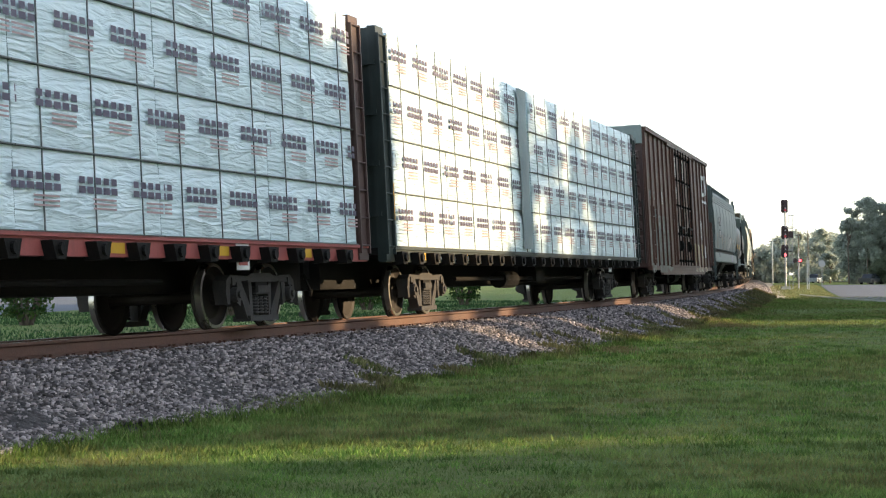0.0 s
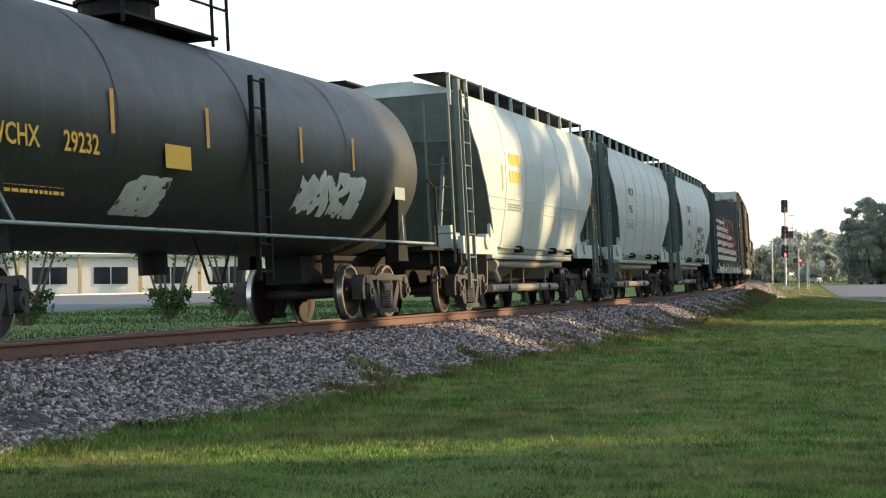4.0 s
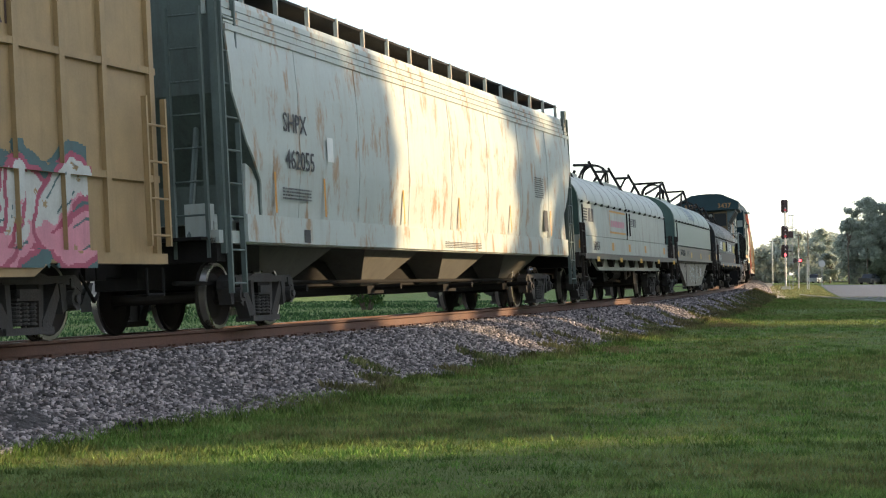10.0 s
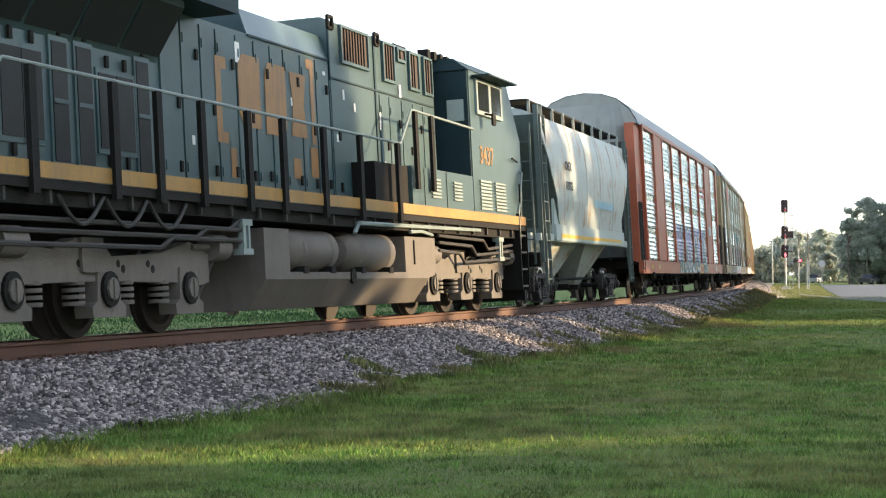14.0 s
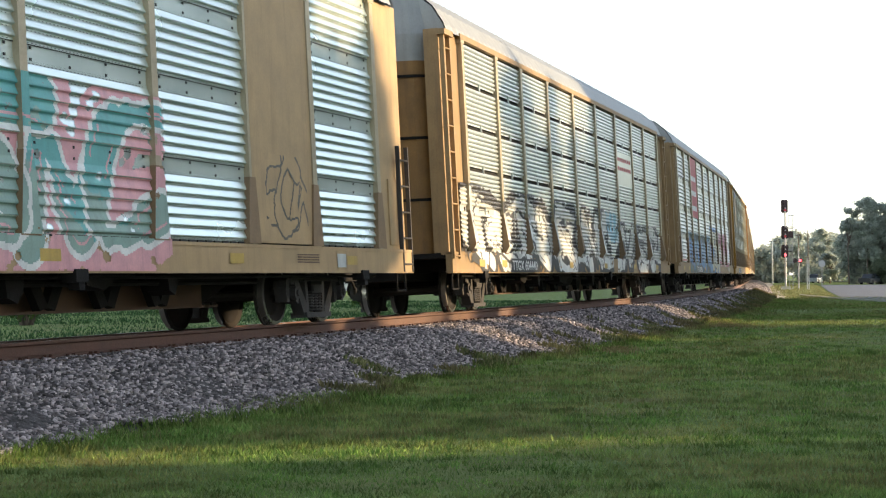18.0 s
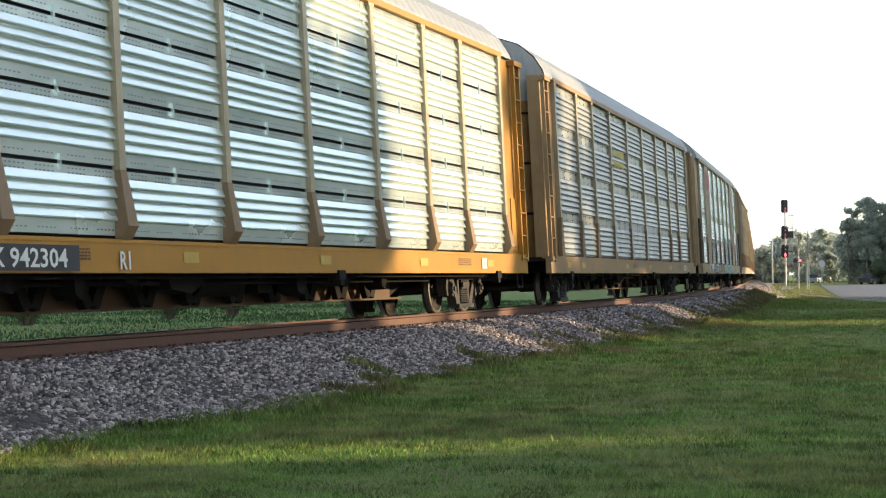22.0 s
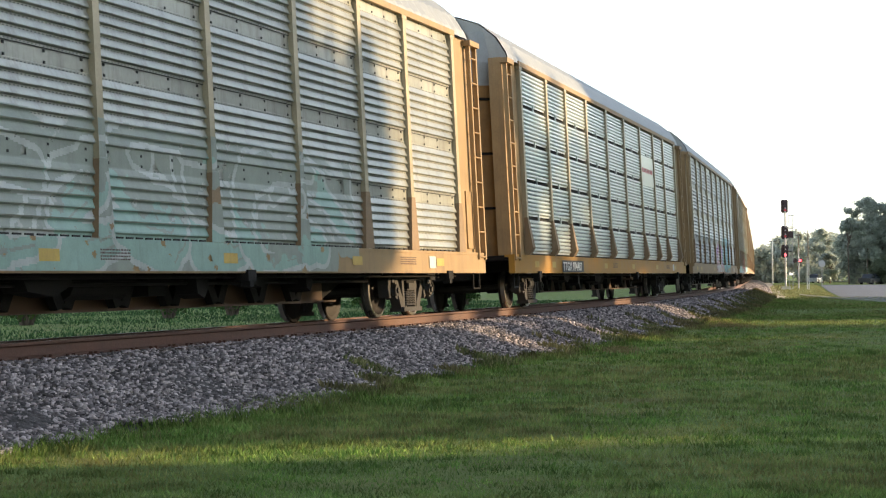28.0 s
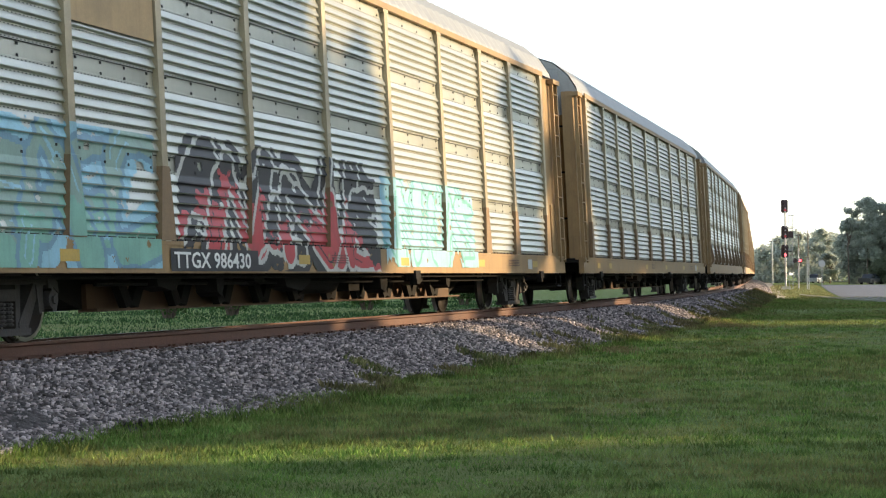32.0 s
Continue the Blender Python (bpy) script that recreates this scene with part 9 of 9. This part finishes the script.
# trees added beyond the right of the view, to darken the panels' reflections
for _x, _y, _h, _s in ((69, 262, 16, 4.2), (76, 258, 18, 4.8), (84, 262, 17, 5.0), (93, 255, 18, 5.2), (103, 258, 17, 5.2), (114, 250, 18, 5.5)):
    tree(_x, _y, _h, _s, int(_x), "leafy tree out of view, added to darken reflections in the train", 80, 130, 0.48, LEAF, 0.12, 0.35, "roadside trees")

# far wood behind the crossing: one mass of leaves
rng = np.random.default_rng(21)
cs, rs = [], []
for i in range(760):
    d = rng.uniform(300, 420)
    u = rng.uniform(0.705, 1.2)
    hmax = (np.interp(u, (0.705, 0.72, 0.735, 0.75, 0.8, 0.83, 0.85, 0.885, 0.92, 1.2), (44, 50, 53, 67, 78, 76, 80, 75, 74, 80)) + 3 * math.sin(u * 90) + 2 * math.sin(u * 217)) / 3214 * d + 1.4
    r = rng.uniform(0.6, 1.5)
    cs.append((at_px(u, d), d, GROUND + max(0.3, (hmax - r * 0.9) * rng.random() ** 0.75)))
    rs.append(r)
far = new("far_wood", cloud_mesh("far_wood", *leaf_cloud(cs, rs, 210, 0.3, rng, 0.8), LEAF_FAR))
tagged(far, "green wood along the far end of the railway, paled for haze", "trees", kind="stuff")
cs, rs = [], []
for i in range(90):
    d = rng.uniform(450, 640)
    u = rng.uniform(0.62, 0.74)
    cs.append((at_px(u, d), d, GROUND + 5.5 * rng.random() ** 0.5))
    rs.append(rng.uniform(1.0, 2.2))
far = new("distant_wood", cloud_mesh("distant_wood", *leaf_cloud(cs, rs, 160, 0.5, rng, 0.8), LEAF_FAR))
tagged(far, "distant wood at the vanishing point of the track, paled for haze", "trees", kind="stuff")

# trees off to the right, towards the sun, whose shade falls on lawn and train
def shade_tree(ty, dist, h, spread, seed, low, clumps, per=260):
    """Stands on the sunward side of the track where that lies ty ahead."""
    a = radians(SUN_AZ)
    tx = float(np.interp(ty, RY, RX)) + 1.5
    tree(tx + math.sin(a) * dist, ty + math.cos(a) * dist, h, spread, seed, "large leafy shade tree on the lawn towards the sun", clumps, int(per * 0.6), 0.6, low=low, trunk=0.35, group="shade trees")


k = 0
for ty in (-14, -10, -6.3, -2.7, 0.9, 4.3, 7.6, 10.65, 16.2, 18.0, 19.6, 20.6, 21.8, 23.1, 24.7):
    k += 1
    shade_tree(ty, 33 + 4 * (k % 2), 16.5, 2.25, 40 + k, 0.02, 74, 170)
# looser crowns that dapple the train
for ty, dist, h, spread, low, cl, per in ((28.0, 37, 13.6, 1.0, 0.7, 12, 120), (37.6, 40, 15.5, 1.3, 0.62, 9, 60), (40.6, 38, 14.5, 1.4, 0.55, 13, 90), (43.6, 40, 14, 1.5, 0.5, 16, 110), (46.4, 38, 15.5, 1.9, 0.05, 60, 170), (49.0, 38, 16, 2.2, 0.54, 60, 170)):
    k += 1
    shade_tree(ty, dist, h, spread, 40 + k, low, cl, per)
# dense row further off
for ty in (51, 54.5, 58.5, 63, 67.5, 72, 77, 82, 87, 92, 97, 103):
    k += 1
    shade_tree(ty, 30 + 4 * (k % 2), 16.0 if ty < 53 else 21.0, 3.4, 40 + k, 0.56 if ty < 52 else 0.46 if ty < 55 else 0.03, 120, 170)
# low growth that shades the foot of the ballast
for ty, h in ((27.2, 8.5), (29.5, 8.6), (31.6, 8.5), (34.3, 8.6), (36.6, 8.2), (38.8, 6.2), (40.6, 6.4), (43.3, 8.9), (45.2, 8.9), (46.9, 8.9), (49.6, 5.6)):
    k += 1
    shade_tree(ty, 34, h, 1.5, 40 + k, 0.02, 34, 150)
for ty in np.arange(42.4, 76, 1.9):
    k += 1
    shade_tree(float(ty), 36, 5.4 if 47.5 < ty < 54.3 else 9.3 + 0.5 * math.sin(ty), 1.7, 140 + k, 0.02, 40, 130)

# ---- road, kerb, crossing and roadside furniture on the far right ----
POLE_W = mat("weathered_pole_wood", (0.16, 0.13, 0.1), 0.9, var=0.3)
POST_W = mat("white_painted_post", (0.6, 0.6, 0.57), 0.6, var=0.1)
SIG_BLACK = mat("black_signal_paint", (0.035, 0.018, 0.02), 0.6, var=0.2)
SIG_GREY = mat("silver_signal_paint", (0.4, 0.4, 0.4), 0.5, 0.3, var=0.15)
RED_LIGHT = bpy.data.materials.new("lit_red_lens")
RED_LIGHT.use_nodes = True
_r = RED_LIGHT.node_tree.nodes["Principled BSDF"]
_r.inputs["Base Color"].default_value, _r.inputs["Emission Color"].default_value, _r.inputs["Emission Strength"].default_value = (0.5, 0.02, 0.02, 1), (1.0, 0.05, 0.06, 1), 3.0
rd = Shape()
edge = [(21.9, 88.5), (22.2, 97), (22.5, 102), (31.2, 147), (42, 201), (49, 236)]
for (xa, ya), (xb, yb) in zip(edge, edge[1:]):
    rd.quad((xa, ya, GROUND + 0.03), (90 + ya * 0.4, ya, GROUND + 0.03), (90 + yb * 0.4, yb, GROUND + 0.03), (xb, yb, GROUND + 0.03))
lone("road", rd, ASPHALT, "pale worn asphalt road beyond the lawn", "road", kind="structure")
rd = Shape()
rd.quad((10, 330, GROUND + 0.06), (160, 318, GROUND + 0.06), (170, 338, GROUND + 0.06), (10, 350, GROUND + 0.06))
lone("crossing_road", rd, ASPHALT, "asphalt road that crosses the railway far off", "road", kind="structure")
kb = Shape()
pts = [(23.8, 121), (22.6, 108), (22.1, 100.6), (21.8, 95), (21.75, 88), (60, 80)]
for (xa, ya), (xb, yb) in zip(pts, pts[1:]):
    d = Vector((xb - xa, yb - ya, 0)).normalized()
    nrm = Vector((-d.y, d.x, 0)) * 0.07
    ring = lambda x, y: [(x - nrm.x, y - nrm.y, GROUND - 0.1), (x + nrm.x, y + nrm.y, GROUND - 0.1), (x + nrm.x, y + nrm.y, GROUND + 0.09), (x - nrm.x, y - nrm.y, GROUND + 0.09)]
    kb.loft([ring(xa, ya), ring(xb, yb)])
lone("kerb", kb, CONCRETE, "pale concrete kerb along the road edge", "kerb", kind="structure")
strip("gravel_shoulder", 104, 330, 3.0, [(2.7, GROUND + 0.01), (3.3, GROUND + 0.03), (4.1, GROUND + 0.0)], GRAVEL, "dusty pale gravel shoulder beside the track", "gravel", 0.15)


# brighter grass tone: sunlight on the verge mixed into the blades
LIT_BLADE = stone_mat("sunlit_rough_grass", (0.16, 0.19, 0.06), (0.27, 0.27, 0.1), (0.36, 0.33, 0.15))


def strip_places(rng, n):
    y = rng.uniform(104, 260, n)
    lo, hi = np.interp(y, (104, 121, 200, 260), (20.5, 22.0, 36, 47.5)), np.interp(y, (104, 147, 201, 260), (22.7, 31.0, 41.8, 53.2))
    return lo + (hi - lo) * rng.random(n), y


scatter_blades("far_verge_grass", "rough grass strip beside the road, coloured yellow-green as sunlit", strip_places, 9000, LIT_BLADE, 0.09, 0.012, 9)


def signal_head(parent, x, z, lit):
    h = part("signal_head", Shape().plate([(x - 0.32, z - 0.5), (x - 0.2, z - 0.62), (x + 0.2, z - 0.62), (x + 0.32, z - 0.5), (x + 0.32, z + 0.5), (x + 0.2, z + 0.62), (x - 0.2, z + 0.62), (x - 0.32, z + 0.5)], -0.06, 0.02), SIG_BLACK, parent, "black oval signal head")
    part("lens_housing", Shape().box(x - 0.2, x + 0.2, 0.02, 0.4, z - 0.5, z + 0.5), SIG_BLACK, h)
    for q in (-0.36, 0.0, 0.36):
        part("lens_hood", Shape().rod((x, -0.34, z + q), (x, -0.06, z + q), 0.13, 10), SIG_BLACK, h)
        if not lit and q == -0.36:
            part("lens", Shape().rod((x, -0.36, z + q), (x, -0.345, z + q), 0.12, 12), P_RED, h, "dull red lens")
        if lit and q == -0.36:
            part("lens", Shape().rod((x, -0.36, z + q), (x, -0.345, z + q), 0.12, 12), RED_LIGHT, h, "glowing red lens")


sig = thing("railway_signal", "tall railway signal mast with three black heads and ladder", "railway signal", "", pose(32.05, 170, 0))
part("mast", Shape().rod((0, 0, GROUND), (0, 0, 7.2), 0.09, 10), SIG_GREY, sig, "silver signal mast")
part("base", Shape().box(-0.4, 0.4, -0.4, 0.4, GROUND - 0.1, GROUND + 0.3), CONCRETE, sig)
signal_head(sig, -0.06, 7.05, False)
signal_head(sig, -0.06, 4.6, False)
signal_head(sig, -0.06, 2.85, True)
part("ladder", ladder_shape(0.36, 0.72, GROUND, 6.3, 0.1, 0.4, 0.02), SIG_GREY, sig)
part("platform", Shape().box(0.1, 0.8, -0.3, 0.5, 5.0, 5.05).path([(0.1, -0.3, 6.2), (0.8, -0.3, 6.2), (0.8, 0.5, 6.2)], 0.025).path([(0.1, -0.3, 5.6), (0.8, -0.3, 5.6)], 0.02).rod((0.8, -0.3, 5), (0.8, -0.3, 6.6), 0.025).rod((0.1, -0.3, 5), (0.1, -0.3, 6.2), 0.025), SIG_GREY, sig)
part("bracket", Shape().box(0.0, 0.6, -0.03, 0.03, 4.55, 4.62).box(0.0, 0.6, -0.03, 0.03, 2.8, 2.87).box(0.3, 0.75, -0.1, 0.3, 4.1, 4.7), SIG_BLACK, sig)
dw = thing("crossing_signal", "crossing signal with lit red lamp on a post", "railway signal", "", pose(34.45, 176, 0))
part("post", Shape().rod((0, 0, GROUND), (0, 0, 3.2), 0.07, 8), SIG_GREY, dw)
part("arm", Shape().box(-0.45, 0.3, -0.04, 0.04, 1.95, 2.05), SIG_BLACK, dw)
for x in (-0.34, 0.16):
    hd = part("lamp_head", Shape().rod((x, -0.02, 2.0), (x, 0.05, 2.0), 0.23, 16), SIG_BLACK, dw, "round black lamp target")
    if x > 0:
        part("lens", Shape().rod((x, -0.05, 2.0), (x, -0.03, 2.0), 0.14, 12), RED_LIGHT, hd, "glowing red lens")
wp = thing("marker_post", "slim white painted marker post on the grass", "post", "", pose(33.35, 166, 0))
part("post", Shape().box(-0.1, -0.03, -0.05, 0.05, GROUND - 0.1, 2.1).box(0.05, 0.11, -0.05, 0.05, GROUND - 0.1, 2.0).box(-0.1, 0.11, -0.03, 0.03, 0.4, 0.46), POST_W, wp)
part("cap", Shape().box(-0.09, 0.09, -0.09, 0.09, 2.1, 2.16), SIG_GREY, wp)
st = thing("stop_sign", "grey back of an octagonal road sign on a post", "road sign", "", pose(43.8, 210, 0))
part("post", Shape().box(-0.04, 0.04, -0.04, 0.04, GROUND - 0.1, 2.2), SIG_GREY, st)
part("sign_plate", Shape().plate([(0.42 * math.cos(math.pi / 8 + i * math.pi / 4), 1.9 + 0.42 * math.sin(math.pi / 8 + i * math.pi / 4)) for i in range(8)], -0.06, -0.04), SIG_GREY, st)
for px_, py_, hz in ((52.6, 290, 6.6), (58.7, 300, 7.8), (60.3, 300, 8.0)):
    up = thing("utility_pole", "weathered wooden utility pole with crossarm", "utility pole", "utility poles", pose(px_, py_, 0))
    part("pole", Shape().rod((0, 0, GROUND - 0.2), (0, 0, hz), 0.12, 8, 0, 0.08), POST_W if hz < 7 else POLE_W, up)
    part("crossarm", Shape().box(-0.5, 0.5, -0.05, 0.05, hz - 0.7, hz - 0.58), POLE_W, up)
    for q in (-0.45, 0.0, 0.45):
        part("insulator", Shape().rod((q, 0, hz - 0.55), (q, 0, hz - 0.4), 0.05, 6), SIG_GREY, up)
CAR_B = mat("pale_blue_car_paint", (0.28, 0.32, 0.37), 0.3, 0.2, var=0.05)
CAR_W = mat("dark_car_paint", (0.03, 0.035, 0.04), 0.35, 0.0, var=0.05)
TYRE = mat("black_tyre", (0.02, 0.02, 0.02), 0.9)


def parked_car(x, y, turn, mtl, label):
    c = thing("parked_car", label, "car", "", pose(x, y, GROUND, 0, 0, turn))
    part("body", Shape().sweep([(-0.88, 0.25), (0.88, 0.25), (0.9, 0.6), (0.82, 0.85), (-0.82, 0.85), (-0.9, 0.6)], -2.2, 2.2), mtl, c)
    part("cabin", Shape().loft([[(-1.6, -0.8, 0.84), (1.1, -0.8, 0.84), (1.1, 0.8, 0.84), (-1.6, 0.8, 0.84)], [(-1.0, -0.62, 1.42), (0.4, -0.62, 1.42), (0.4, 0.62, 1.42), (-1.0, 0.62, 1.42)]]), GLASS, c, "dark glazed cabin")
    part("roof", Shape().box(-1.0, 0.4, -0.63, 0.63, 1.42, 1.46), mtl, c)
    for wx in (-1.35, 1.35):
        for wy in (-0.82, 0.82):
            part("wheel", Shape().rod((wx, wy - 0.1, 0.32), (wx, wy + 0.1, 0.32), 0.32, 14), TYRE, c)


parked_car(59.9, 292, 62, CAR_B, "pale blue parked car by the crossing")
parked_car(58.7, 249, 50, CAR_W, "dark parked car beside the bushes")

# ---- what shows under the train: lawn, road, shrubs and a low building beyond ----
rd = Shape()
rd.quad((-17.5, 70, GROUND + 0.03), (-9, 140, GROUND + 0.03), (-22, 175, GROUND + 0.03), (-60, 95, GROUND + 0.03))
lone("side_road", rd, ASPHALT, "grey asphalt road behind the railway", "road", kind="structure")
pv = Shape()
pv.loft([[(-60, 95, GROUND), (-60, 98, GROUND), (-60, 98, GROUND + 0.16), (-60, 95, GROUND + 0.16)], [(-22, 175, GROUND), (-22, 178, GROUND), (-22, 178, GROUND + 0.16), (-22, 175, GROUND + 0.16)]])
lone("pavement", pv, CONCRETE, "pale concrete pavement across the side road", "pavement", kind="structure")


def stem_shrub(x, y, h, seed):
    """Several bare stems with leaf tufts low down and a light crown."""
    rng = np.random.default_rng(seed)
    t = thing("shrub", "multi-stemmed garden shrub with dark green leaves", "shrub", "shrubs behind the railway", pose(x, y, GROUND))
    cs, rs = [], []
    for i in range(6):
        a = i * 1.05 + rng.uniform(-0.3, 0.3)
        top = (math.cos(a) * h * 0.28, math.sin(a) * h * 0.28, h * 0.7)
        part("stem", Shape().rod((math.cos(a) * 0.12, math.sin(a) * 0.12, -0.05), top, 0.06, 7, 0, 0.03), BARK, t)
        cs += [top, (math.cos(a) * 0.45, math.sin(a) * 0.45, 0.5), (math.cos(a) * 0.6, math.sin(a) * 0.6, 0.9)]
        rs += [h * 0.2, 0.34, 0.25]
    part("crown", cloud_mesh("crown", *leaf_cloud(cs, rs, 90, 0.07, rng), LEAF), None, t, "loose dark green leaves")


stem_shrub(-12.5, 54.5, 3.4, 71)
stem_shrub(-9.6, 63.5, 3.6, 72)
stem_shrub(-7.9, 68.0, 3.8, 73)
stem_shrub(-3.2, 76.0, 3.6, 74)
stem_shrub(1.0, 88.0, 3.6, 75)
WALL_P = mat("pale_building_wall", (0.6, 0.6, 0.57), 0.8, var=0.08, streak=0.15)
bl = thing("low_building", "low pale building with windows behind the side road", "building", "", pose(-30, 182, GROUND, 0, 0, 20))
part("wall", Shape().box(-26, 30, 0, 10, 0, 3.6), WALL_P, bl)
part("roof", Shape().box(-26.6, 30.6, -0.8, 10.6, 3.6, 3.9), HOPPER_G, bl)
for i in range(9):
    x = -23 + i * 6
    w = part("window", Shape().box(x, x + 3.4, -0.05, 0.0, 0.9, 2.6), GLASS, bl)
    part("window_frame", Shape().box(x - 0.1, x + 3.5, -0.08, -0.05, 0.8, 0.9).box(x - 0.1, x + 3.5, -0.08, -0.05, 2.6, 2.7).box(x + 1.65, x + 1.75, -0.08, -0.05, 0.9, 2.6), POST_W, w)
    part("porch_post", Shape().box(x - 1.6, x - 1.3, -0.7, -0.4, 0, 3.6), TAN, bl)


# ---- movement ----
def motions():
    times = [0.5 * i for i in range(65)]
    for ob, s, half, offset in RIDERS:
        rows = []
        for t in times:
            m = car_pose(s - float(np.interp(t, TT, GONE)), half)
            rows.append((t, m @ offset if offset is not None else m))
        walk(ob, rows)


motions()
